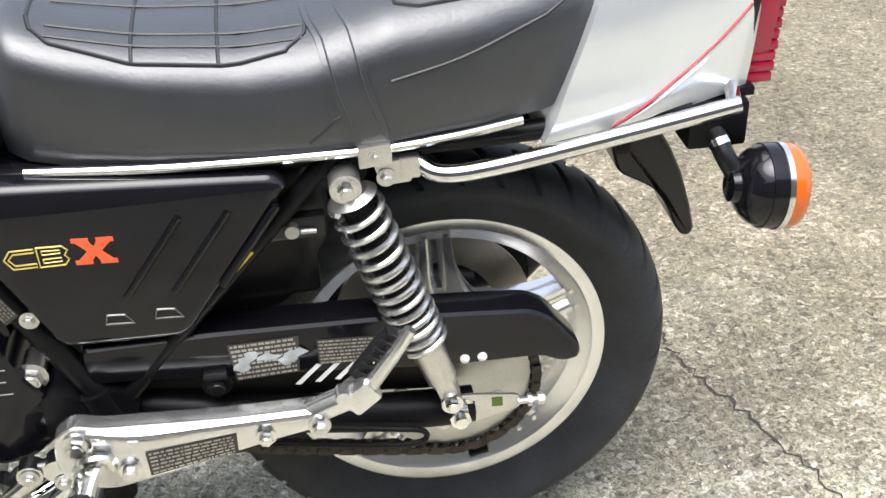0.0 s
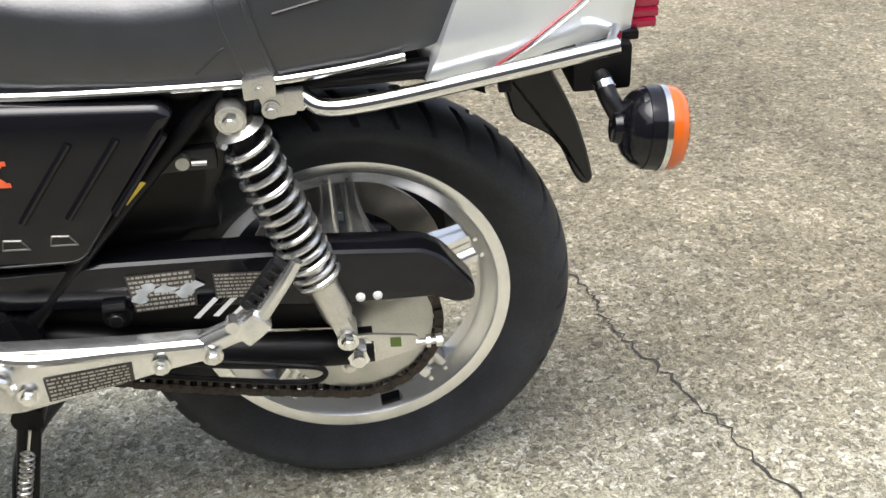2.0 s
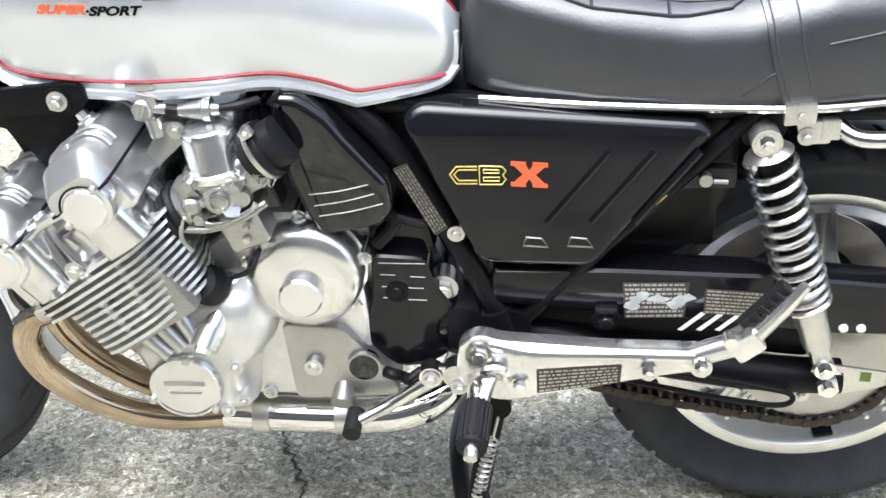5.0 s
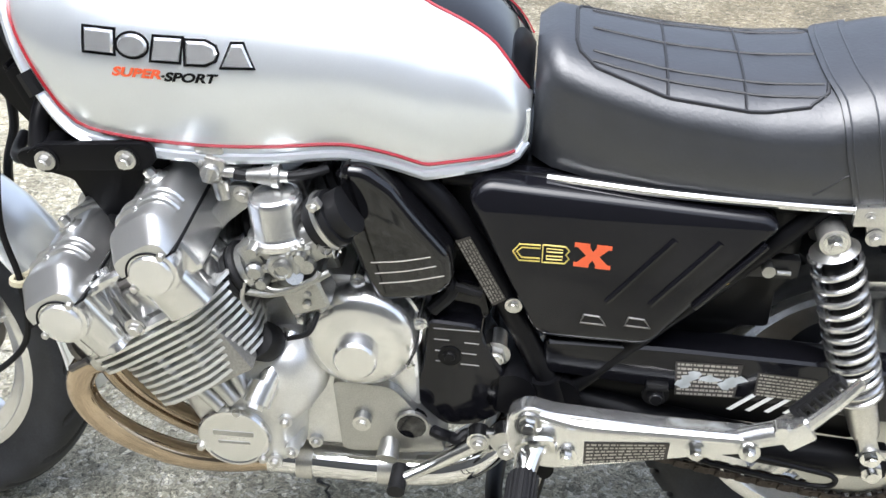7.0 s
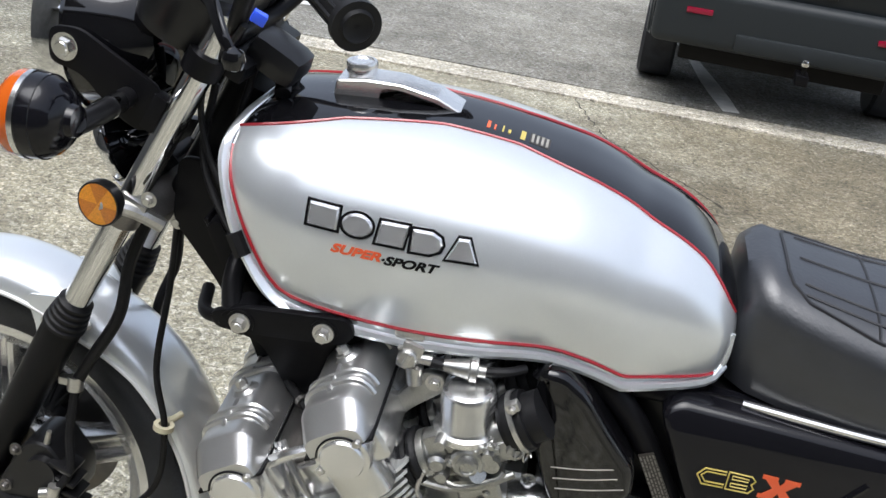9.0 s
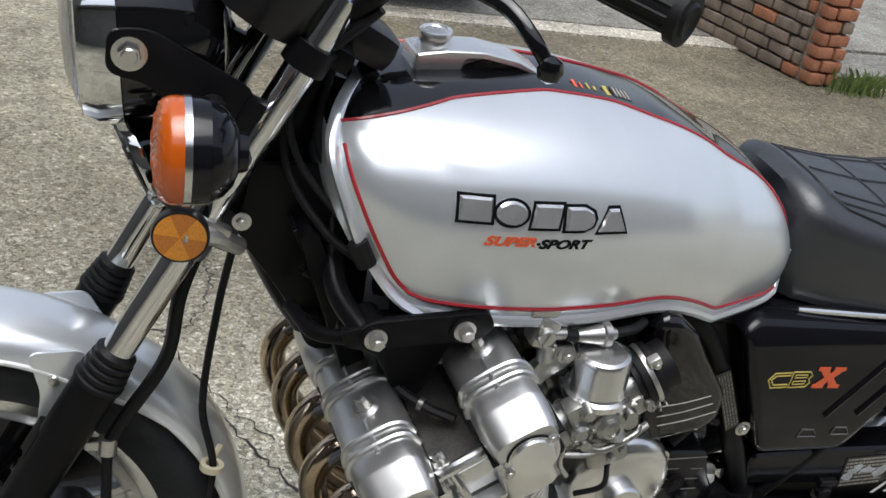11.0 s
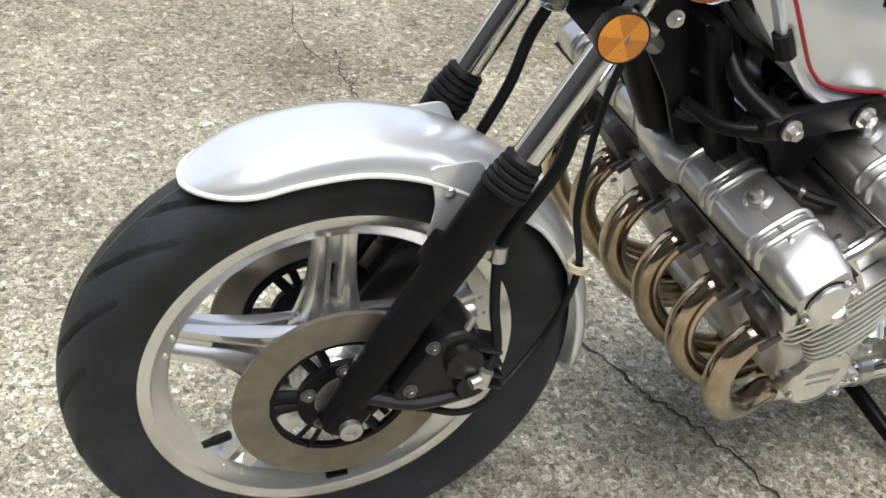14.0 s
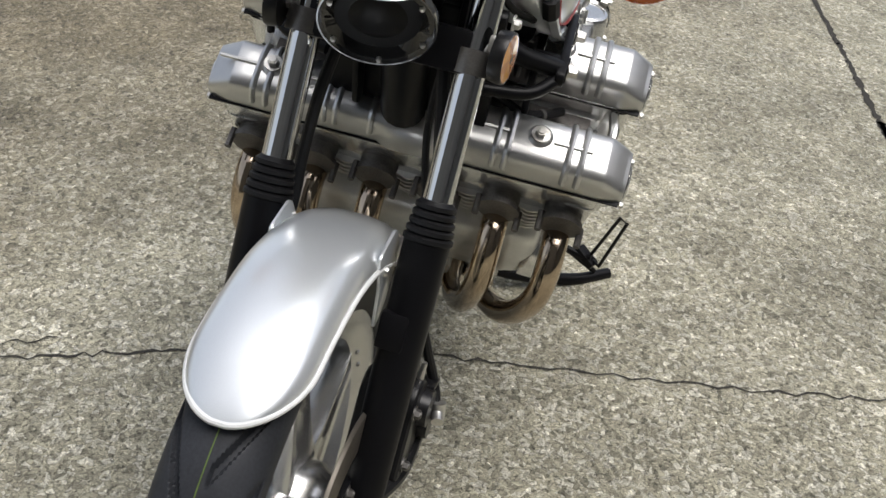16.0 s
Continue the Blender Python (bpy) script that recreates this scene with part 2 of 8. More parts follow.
CAR_PLASTIC = material("car_grey_plastic", (0.022, 0.026, 0.028), 0.5, bump=0.05, spec=0.3)
CAR_GLASS = material("car_glass", (0.01, 0.012, 0.013), 0.05, coat=0.5)
CAR_PLATE = material("number_plate", (0.55, 0.42, 0.45), 0.4)
PLATE_BAR = material("plate_bar", (0.20, 0.04, 0.07), 0.4)

# ---- mesh helpers ----


def merge(bm, other):
    me = bpy.data.meshes.new("tmp")
    other.to_mesh(me)
    other.free()
    bm.from_mesh(me)
    bpy.data.meshes.remove(me)
    return bm


def pieces_of(bm, gap=0.0006, most=60):
    """Groups of faces that stand apart from one another; None if there is one group, or too many."""
    bm.verts.ensure_lookup_table()
    bm.verts.index_update()
    seen, boxes = [-1] * len(bm.verts), []
    for v in bm.verts:
        if seen[v.index] >= 0:
            continue
        seen[v.index], stack = len(boxes), [v]
        lo, hi = list(v.co), list(v.co)
        while stack:
            w = stack.pop()
            for k in range(3):
                lo[k], hi[k] = min(lo[k], w.co[k]), max(hi[k], w.co[k])
            for e in w.link_edges:
                o = e.other_vert(w)
                if seen[o.index] < 0:
                    seen[o.index] = len(boxes)
                    stack.append(o)
        boxes.append((lo, hi))
    if len(boxes) < 2 or len(boxes) > 400:
        return None
    root = list(range(len(boxes)))

    def find(i):
        while root[i] != i:
            i = root[i]
        return i

    for i in range(len(boxes)):
        for j in range(i):
            if all(boxes[i][0][k] <= boxes[j][1][k] + gap and boxes[j][0][k] <= boxes[i][1][k] + gap for k in range(3)):
                root[find(i)] = find(j)
    tops = sorted({find(i) for i in range(len(boxes))})
    return None if not 1 < len(tops) <= most else [tops.index(find(n)) for n in seen]


def part(name, bm, mat, parent=None, label="", angle=35, kind="", category="", group="", whole=False):
    """Links a bmesh under a thing or a part; pieces that stand apart become parts of the same name."""
    if parent is not None and parent.parent is not None and parent.parent.parent is not None:
        parent = parent.parent
    bmesh.ops.recalc_face_normals(bm, faces=bm.faces[:])
    sets = None if whole or kind or parent is None else pieces_of(bm)
    if sets:
        made = []
        for n in range(max(sets) + 1):
            one = bm.copy()
            bmesh.ops.delete(one, geom=[v for v, k in zip(one.verts[:], sets) if k != n], context="VERTS")
            made.append(part(name, one, mat, parent, label, angle, whole=True))
        bm.free()
        return made[0]
    me = bpy.data.meshes.new(name)
    bm.to_mesh(me)
    bm.free()
    for m in mat if isinstance(mat, (list, tuple)) else [mat]:
        me.materials.append(m)
    for p in me.polygons:
        p.use_smooth = True
    me.set_sharp_from_angle(angle=radians(angle))
    ob = new(name, me)
    ob.parent = parent
    return tagged(ob, label, category, group, kind)


def frame_of(axis):
    a = Vector(axis).normalized()
    u = a.orthogonal().normalized()
    return a, u, a.cross(u)


def rings(bm, loops, close=True, caps=(True, True), mat=0):
    rows = [[bm.verts.new(p) for p in loop] for loop in loops]
    n = len(rows[0])
    for a, b in zip(rows, rows[1:]):
        for j in range(n if close else n - 1):
            k = (j + 1) % n
            f = bm.faces.new((a[j], a[k], b[k], b[j]))
            f.material_index = mat
    if close:
        for row, want in zip((rows[0], rows[-1]), caps):
            if want:
                f = bm.faces.new(row)
                f.material_index = mat
    return bm


def rod(bm, a, b, r, r2=None, n=20, caps=(True, True)):
    """A straight round bar, tapered if r2 is given."""
    a, b = Vector(a), Vector(b)
    _, u, v = frame_of(b - a)
    r2 = r if r2 is None else r2
    return rings(bm, [[p + q * (u * math.cos(t) + v * math.sin(t)) for t in (2 * math.pi * j / n for j in range(n))] for p, q in ((a, r), (b, r2))], caps=caps)


def lathe(bm, profile, centre, axis, n=48, mat=0):
    """profile: (radius, distance along the axis) from one end to the other."""
    a, u, v = frame_of(axis)
    c = Vector(centre)
    loops = [[c + a * h + max(r, 1e-4) * (u * math.cos(t) + v * math.sin(t)) for t in (2 * math.pi * j / n for j in range(n))] for r, h in profile]
    shut = tuple(profile[0]) != tuple(profile[-1])
    return rings(bm, loops, caps=(shut, shut), mat=mat)


def spline(pts, steps=8):
    p = [Vector(q) for q in pts]
    if len(p) < 3 or steps < 2:
        return p
    p = [2 * p[0] - p[1]] + p + [2 * p[-1] - p[-2]]
    out = []
    for i in range(1, len(p) - 2):
        a, b, c, d = p[i - 1 : i + 3]
        for k in range(steps):
            t = k / steps
            out.append(0.5 * ((2 * b) + (c - a) * t + (2 * a - 5 * b + 4 * c - d) * t * t + (3 * b - a - 3 * c + d) * t**3))
    out.append(p[-2])
    return out


def tube(bm, pts, r, n=12, steps=8, caps=(True, True), flat=1.0):
    """A bent round bar along pts; r: a radius, or a function of 0..1 along it."""
    path = spline(pts, steps)
    loops, u = [], None
    for i, p in enumerate(path):
        d = (path[min(i + 1, len(path) - 1)] - path[max(i - 1, 0)]).normalized()
        u = d.orthogonal().normalized() if u is None else (u - d * u.dot(d)).normalized()
        v = d.cross(u)
        q = r(i / (len(path) - 1)) if callable(r) else r
        loops.append([p + q * (u * math.cos(t) + v * flat * math.sin(t)) for t in (2 * math.pi * j / n for j in range(n))])
    return rings(bm, loops, caps=caps)


def bevelled(bm, width, seg=2):
    if width:
        bmesh.ops.bevel(bm, geom=[e for e in bm.edges if len(e.link_faces) == 2 and e.calc_face_angle(0) > 0.5], offset=width, segments=seg, affect="EDGES", profile=0.6)
    return bm


def box(bm, centre, size, bevel=0.002, turn=(0, 0, 0), seg=2):
    b = bmesh.new()
    bmesh.ops.create_cube(b, size=1.0)
    bmesh.ops.scale(b, vec=size, verts=b.verts)
    bevelled(b, bevel, seg)
    bmesh.ops.transform(b, matrix=pose(*centre, *turn), verts=b.verts)
    return merge(bm, b)


def plate(bm, pts, y0, y1, bevel=0.002, seg=2):
    """A flat piece: an outline of (x, z), from y0 to y1."""
    b = bmesh.new()
    f = b.faces.new([b.verts.new((x, y0, z)) for x, z in pts])
    ext = bmesh.ops.extrude_face_region(b, geom=[f])
    bmesh.ops.translate(b, vec=(0, y1 - y0, 0), verts=[v for v in ext["geom"] if isinstance(v, bmesh.types.BMVert)])
    bmesh.ops.recalc_face_normals(b, faces=b.faces[:])
    bevelled(b, bevel, seg)
    return merge(bm, b)


def rounded(pts, r=0.02, seg=4):
    """An outline with its corners rounded."""
    out = []
    n = len(pts)
    for i in range(n):
        p, a, c = (Vector(pts[j % n]) for j in (i, i - 1, i + 1))
        da, dc = (a - p), (c - p)
        q = min(r, da.length * 0.45, dc.length * 0.45)
        s, e = p + da.normalized() * q, p + dc.normalized() * q
        for k in range(seg + 1):
            t = k / seg
            out.append(tuple((1 - t) ** 2 * s + 2 * t * (1 - t) * p + t * t * e))
    return out


def bolt(bm, centre, r=0.008, h=0.007, axis=(0, -1, 0), washer=True):
    c, a = Vector(centre), Vector(axis).normalized()
    if washer:
        rod(bm, c, c + a * 0.002, r * 1.45, n=16)
    rod(bm, c + a * 0.001, c + a * h, r, r * 0.92, n=6)
    rod(bm, c + a * h, c + a * (h + 0.0015), r * 0.7, r * 0.6, n=12)
    return bm


def interp(table, x):
    xs = [r[0] for r in table]
    return [float(np.interp(x, xs, [r[k] for r in table])) for k in range(1, len(table[0]))]

# ---- ground ----
g = bmesh.new()
half = 300.0
bmesh.ops.create_grid(g, x_segments=8, y_segments=8, size=half)
part("ground", g, CONCRETE, None, "weathered exposed-aggregate concrete yard with stains", kind="structure", category="ground")


def ribbon(bm, pts, width, z, seed=1, wobble=0.01, steps=10):
    rnd = random.Random(seed)
    path = spline([(x, y, z) for x, y in pts], steps)
    left, right = [], []
    for i, p in enumerate(path):
        d = (path[min(i + 1, len(path) - 1)] - path[max(i - 1, 0)]).normalized()
        s = Vector((-d.y, d.x, 0))
        off = s * rnd.uniform(-wobble, wobble)
        w = width * rnd.uniform(0.35, 1.3) * 0.5
        left.append(bm.verts.new(p + off + s * w))
        right.append(bm.verts.new(p + off - s * w))
    for i in range(len(path) - 1):
        bm.faces.new((left[i], left[i + 1], right[i + 1], right[i]))
    return bm


CRACKS = (
    ([(-1.1, 0.95), (-1.02, 0.615), (-0.956, 0.46), (-0.903, 0.32), (-0.85, 0.13), (-0.81, 0.02), (-0.765, -0.10), (-0.725, -0.35), (-0.675, -0.67), (-0.615, -0.95), (-0.58, -1.2)], 0.006),
    ([(0.42, 0.60), (0.462, 0.45), (0.475, 0.36), (0.486, 0.274), (0.534, 0.125), (0.583, -0.038), (0.64, -0.25), (0.72, -0.5)], 0.006),
    ([(-0.94, 1.40), (-0.953, 1.285), (-0.97, 1.16), (-1.011, 1.047), (-1.07, 0.972), (-1.21, 0.99)], 0.004),
    ([(-1.07, 0.83), (-1.02, 0.70), (-0.94, 0.55)], 0.003),
    ([(-1.78, 1.71), (-1.59, 1.91), (-1.2, 2.2)], 0.003),
    ([(-0.95, 1.75), (-1.0, 1.46), (-0.96, 1.25)], 0.003),
    ([(-1.12, 4.9), (-1.06, 4.66), (-0.93, 4.25), (-0.84, 3.90)], 0.012),
    ([(-0.70, 3.62), (-0.63, 3.37), (-0.54, 3.11), (-0.47, 3.03), (-0.27, 2.76), (-0.11, 2.54)], 0.007),
)
for n, (pts, w) in enumerate(CRACKS):
    part("crack", ribbon(bmesh.new(), pts, w, 0.0022, seed=n + 3), CRACK_DARK, None, "thin wandering crack in the concrete, filled with dirt", kind="structure", category="crack")
part("joint", ribbon(bmesh.new(), [(-3.0, -1.45), (0.4, -1.155), (0.615, -1.131), (1.21, -1.072), (1.66, -1.02), (5.0, -0.66)], 0.022, 0.0022, seed=40, wobble=0.002, steps=30), CRACK_DARK, None, "dark joint between two concrete slabs", kind="structure", category="joint")

# edge strip, far slab and painted lines
def slab(name, corners, z, mat, label, category):
    bm = bmesh.new()
    low = [bm.verts.new((x, y, -0.05)) for x, y in corners]
    top = [bm.verts.new((x, y, z)) for x, y in corners]
    bm.faces.new(top)
    for i in range(len(corners)):
        j = (i + 1) % len(corners)
        bm.faces.new((low[i], low[j], top[j], top[i]))
    return part(name, bm, mat, None, label, kind="structure", category=category)


slab("edge_strip", [(-14, 4.30), (-1.7, 3.69), (1.6, 3.52), (8.0, 3.20), (8.0, 3.36), (1.6, 3.69), (-1.7, 3.87), (-14, 4.48)], 0.010, STRIP_PALE, "pale smooth concrete edge strip", "kerb")
slab("parking_slab", [(-14, 4.52), (-1.7, 3.905), (1.6, 3.725), (14, 3.10), (14, 30), (-14, 30)], 0.006, CONCRETE_PALE, "pale concrete parking bays", "pavement")
part("bay_line", ribbon(bmesh.new(), [(0.02, 3.83), (-0.10, 4.70), (-0.33, 6.6)], 0.075, 0.0105, seed=5, wobble=0.001, steps=3), LINE_PAINT, None, "worn white bay line painted on concrete", kind="structure", category="line")
part("bay_line", ribbon(bmesh.new(), [(-5.6, 4.30), (-3.05, 4.45), (-2.0, 4.56)], 0.08, 0.0105, seed=6, wobble=0.001, steps=3), LINE_PAINT, None, "worn white bay line painted on concrete", kind="structure", category="line")

# ---- motorcycle ----
LEAN = 4.37
bike = tagged(new("motorcycle"), "silver and black six-cylinder motorcycle on its centre stand", "motorcycle")
bike.matrix_world = pose(0, 0, 0, LEAN, 0, 0)
RAKE = Vector((0.4151, 0, 0.9098))
AXLE = Vector((-1.487, 0, 0.318))
RAKE_TURN = Vector((math.sin(radians(28)), 0, math.cos(radians(28))))
PIVOT = AXLE + 0.05 * Vector((math.cos(radians(28)), 0, -math.sin(radians(28))))
STEER = Matrix.Translation(PIVOT) @ Matrix.Rotation(radians(-6.0), 4, RAKE_TURN) @ Matrix.Translation(-PIVOT)


def steered(name, bm, mat, parent=bike, label="", angle=35, whole=False):
    """A part that turns with the handlebar."""
    bmesh.ops.transform(bm, matrix=STEER, verts=bm.verts)
    return part(name, bm, mat, parent, label, angle, whole=whole)


def mirror_y(bm):
    bmesh.ops.scale(bm, vec=(1, -1, 1), verts=bm.verts)
    return bm


# -- wheels --
def tyre_mesh(c, bead, outer, half_w, grooves, slant, depth=0.0085, curve=0.0, inner_y=0.035, wide=0.065):
    bm = bmesh.new()
    prof = []
    for k in range(89):
        s = -1 + 2 * k / 88
        a = s * radians(118)
        mid = (bead + outer) / 2 + 0.004
        over = (abs(a) - math.pi / 2) / radians(28)
        r = mid + (outer - mid) * math.cos(a) ** 0.9 if over < 0 else mid - (mid - bead + 0.004) * over
        y = half_w * math.sin(a) if over < 0 else math.copysign(half_w - (half_w - inner_y + 0.001) * over ** 1.4, s)
        prof.append((r, y))
    n = 1080
    loops = []
    for j in range(n):
        t = 2 * math.pi * j / n
        ring = []
        for r, y in prof:
            v = y / half_w
            if r > outer - 0.034:
                lane = abs(v)
                phase = (t * grooves / (2 * math.pi) + slant * lane + curve * lane * lane + (0.5 if v > 0 else 0)) % 1.0
                away = abs(phase - 0.12) / wide
                if away < 1 and 0.08 < lane < 0.95:
                    r -= depth * min(1.0, 2.5 * (1 - away)) * min(1.0, (lane - 0.08) / 0.06, (0.95 - lane) / 0.05)
            ring.append((c[0] + r * math.cos(t), c[1] + y, c[2] + r * math.sin(t)))
        loops.append(ring)
    loops.append(loops[0])
    rows = [[bm.verts.new(p) for p in loop] for loop in loops[:-1]]
    rows.append(rows[0])
    for a, b in zip(rows, rows[1:]):
        for k in range(len(prof) - 1):
            bm.faces.new((a[k], a[k + 1], b[k + 1], b[k]))
    return bm


def rim_mesh(c, flange, half_w):
    f, w = flange, half_w
    prof = [(f - 0.004, -w - 0.001), (f, -w + 0.001), (f, -w + 0.006), (f - 0.02, -w + 0.010), (f - 0.045, -0.012), (f - 0.045, 0.012), (f - 0.02, w - 0.010), (f, w - 0.006), (f, w - 0.001), (f - 0.004, w + 0.001),
            (f - 0.026, w - 0.002), (f - 0.030, w - 0.006), (f - 0.042, 0.022), (f - 0.050, 0.016), (f - 0.050, -0.016), (f - 0.042, -0.022), (f - 0.030, -w + 0.006), (f - 0.026, -w + 0.002)]
    bm = bmesh.new()
    n = 120
    rows = [[bm.verts.new((c[0] + r * math.cos(t), c[1] + y, c[2] + r * math.sin(t))) for r, y in prof] for t in (2 * math.pi * j / n for j in range(n))]
    for a, b in zip(rows, rows[1:] + rows[:1]):
        for k in range(len(prof)):
            m = (k + 1) % len(prof)
            bm.faces.new((a[k], a[m], b[m], b[k]))
    return bm


def spoke_mesh(c, angle, r0, r1, w0, w1, y_face):
    """Two pressed plates with ridges and a slot, back to back."""
    bm = bmesh.new()
    across = (-1.0, -0.92, -0.62, -0.42, -0.16, 0.16, 0.42, 0.62, 0.92, 1.0)
    lift = (-0.012, 0.0, 0.0, -0.002, -0.011, -0.011, -0.002, 0.0, 0.0, -0.012)
    ca, sa = math.cos(angle), math.sin(angle)
    rs = [r0 + (r1 - r0) * k / 12 for k in range(13)]
    for side in (-1, 1):
        rows = []
        for r in rs:
            t = (r - r0) / (r1 - r0)
            w = w1 + (w0 - w1) * (1 - t) ** 2.6
            bulge = 0.008 * (1 - t)
            row = []
            for u, l in zip(across, lift):
                lx, ly = r, u * w
                y = side * (y_face + bulge + l * (0.5 + 0.5 * min(1, t * 2)))
                row.append(bm.verts.new((c[0] + lx * ca - ly * sa, c[1] + y, c[2] + lx * sa + ly * ca)))
            rows.append(row)
        for i, (a, b) in enumerate(zip(rows, rows[1:])):
            for k in range(len(across) - 1):
                if k == 4 and 4 <= i <= 7:
                    continue
                bm.faces.new((a[k], a[k + 1], b[k + 1], b[k]) if side > 0 else (a[k], b[k], b[k + 1], a[k + 1]))
        # edge walls turned inwards
        for k in (0, len(across) - 1):
            edge = [row[k] for row in rows]
            inner = [bm.verts.new(v.co + Vector((0, -side * (y_face - 0.004 if side else 0) * 0.85, 0))) for v in edge]
            for a, b, p, q in zip(edge, edge[1:], inner, inner[1:]):
                bm.faces.new((a, b, q, p))
    for d in (-1, 1):
        for side in (-1, 1):
            p = Vector((c[0] + (r1 + 0.006) * ca - d * w1 * 0.6 * sa, c[1] + side * 0.019, c[2] + (r1 + 0.006) * sa + d * w1 * 0.6 * ca))
            rod(bm, p, p + Vector((0, side * 0.005, 0)), 0.0045, 0.0035, n=10)
    return bm


def brake_disc(c, y, outer, inner):
    bm = bmesh.new()
    lathe(bm, [(inner, -0.003), (outer - 0.001, -0.003), (outer, -0.0022), (outer, 0.0022), (outer - 0.001, 0.003), (inner, 0.003), (inner, -0.003)], (c[0], y, c[2]), (0, 1, 0), n=96)
    return bm


def disc_carrier(c, y, outer, hub, side, offset):
    bm = bmesh.new()
    rod(bm, (c[0], y - 0.003 * side, c[2]), (c[0], y + 0.006 * side, c[2]), hub, n=40)
    lathe(bm, [(outer - 0.004, -0.004), (outer + 0.006, -0.004), (outer + 0.006, 0.004), (outer - 0.004, 0.004), (outer - 0.004, -0.004)], (c[0], y, c[2]), (0, 1, 0), n=64)
    return bm


def carrier_arm(c, y, outer, hub, k, offset):
    a = 2 * math.pi * k / 12 + (0.13 if k % 2 else -0.13) + offset
    p0 = Vector((c[0] + hub * 0.85 * math.cos(a), y, c[2] + hub * 0.85 * math.sin(a)))
    p1 = Vector((c[0] + (outer + 0.003) * math.cos(a), y, c[2] + (outer + 0.003) * math.sin(a)))
    return tube(bmesh.new(), [p0, p1], lambda t: 0.0075, n=8, steps=1, flat=0.45)


def disc_bolts(c, y, r, side):
    bm = bmesh.new()
    for k in range(5):
        a = 2 * math.pi * k / 5 + 0.4
        bolt(bm, (c[0] + r * math.cos(a), y, c[2] + r * math.sin(a)), 0.007, 0.008, (0, side, 0))
    return bm


RC = (0.0, 0.0, 0.325)
rear = part("rear_wheel", rim_mesh(RC, 0.2415, 0.035), RIM_ALLOY, bike, "alloy rim with five pressed spokes")
part("tyre", tyre_mesh(RC, 0.235, 0.325, 0.066, 36, 0.55, curve=0.15, depth=0.0085, wide=0.10), TYRE, rear, "black road tyre with slanted grooves")
for k in range(5):
    part("spoke", spoke_mesh(RC, radians(91.5 + 72 * k), 0.068, 0.194, 0.060, 0.024, 0.020), RIM_ALLOY, rear)
hub = lathe(bmesh.new(), [(0.02, -0.075), (0.045, -0.075), (0.05, -0.05), (0.075, -0.03), (0.078, 0.0), (0.075, 0.03), (0.05, 0.05), (0.045, 0.075), (0.02, 0.075)], RC, (0, 1, 0), n=48)
part("hub", hub, ALLOY_DARK, rear)
part("balance_weight", box(bmesh.new(), (0.045, -0.022, 0.325 - 0.192), (0.030, 0.03, 0.006), 0.001, (0, -13, 0)), BLACK_SATIN, rear)
part("brake_disc", brake_disc(RC, 0.07, 0.148, 0.095), DISC_STEEL, rear)

# sprocket and chain
sp = lathe(bmesh.new(), [(0.03, -0.002), (0.111, -0.002), (0.111, 0.002), (0.03, 0.002)], (0, -0.088, 0.325), (0, 1, 0), n=64)
for k in range(42):
    a = 2 * math.pi * k / 42
    box(sp, (0.115 * math.cos(a), -0.088, 0.325 + 0.115 * math.sin(a)), (0.010, 0.004, 0.006), 0.001, (0, -math.degrees(a), 0), seg=1)
sprocket = part("sprocket", sp, ALLOY_DARK, rear, "grey steel rear sprocket")
bm = bmesh.new()
for k in range(5):
    a = 2 * math.pi * k / 5 + 0.75
    bolt(bm, (0.072 * math.cos(a), -0.090, 0.325 + 0.072 * math.sin(a)), 0.008, 0.007)
part("sprocket_bolt", bm, STEEL, rear)


def chain_points():
    """Link centres round the rear sprocket and forwards to the engine."""
    front, r1, r2 = Vector((-0.575, 0, 0.40)), 0.040, 0.119
    rearc = Vector((0, 0, 0.325))
    pts = []
    d = (rearc - front)
    ang = math.atan2(d.z, d.x)
    off = math.asin((r2 - r1) / d.length)
    top_a, bot_a = ang + math.pi / 2 + off, ang - math.pi / 2 - off
    p = lambda c, r, a: Vector((c.x + r * math.cos(a), 0, c.z + r * math.sin(a)))
    f_top, r_top, r_bot, f_bot = p(front, r1, top_a), p(rearc, r2, top_a), p(rearc, r2, bot_a), p(front, r1, bot_a)
    for k in range(60):
        pts.append(f_top.lerp(r_top, k / 60))
    for k in range(60):
        a = top_a + (bot_a - top_a) * k / 60
        pts.append(p(rearc, r2, a))
    for k in range(61):
        q = r_bot.lerp(f_bot, k / 60)
        pts.append(q - Vector((0, 0, 0.018 * math.sin(math.pi * k / 60))))
    return pts


pts = chain_points()
run = [0.0]
for a, b in zip(pts, pts[1:]):
    run.append(run[-1] + (b - a).length)
pitch = 0.01588
cm = bmesh.new()
xs, zs = [p.x for p in pts], [p.z for p in pts]
count = int(run[-1] / pitch)
for k in range(count):
    s0, s1 = k * pitch, (k + 1) * pitch
    a = Vector((np.interp(s0, run, xs), 0, np.interp(s0, run, zs)))
    b = Vector((np.interp(s1, run, xs), 0, np.interp(s1, run, zs)))
    mid, ang = (a + b) / 2, -math.degrees(math.atan2(b.z - a.z, b.x - a.x))
    wide = 0.010 if k % 2 else 0.0078
    for side in (-1, 1):
        box(cm, (mid.x, -0.088 + side * wide, mid.z), (pitch * 1.42, 0.0022, 0.0135), 0.0008, (0, ang, 0), seg=1)
    rod(cm, (a.x, -0.100, a.z), (a.x, -0.076, a.z), 0.0036, n=8)
    rod(cm, (a.x, -0.0935, a.z), (a.x, -0.0825, a.z), 0.0052, n=8)
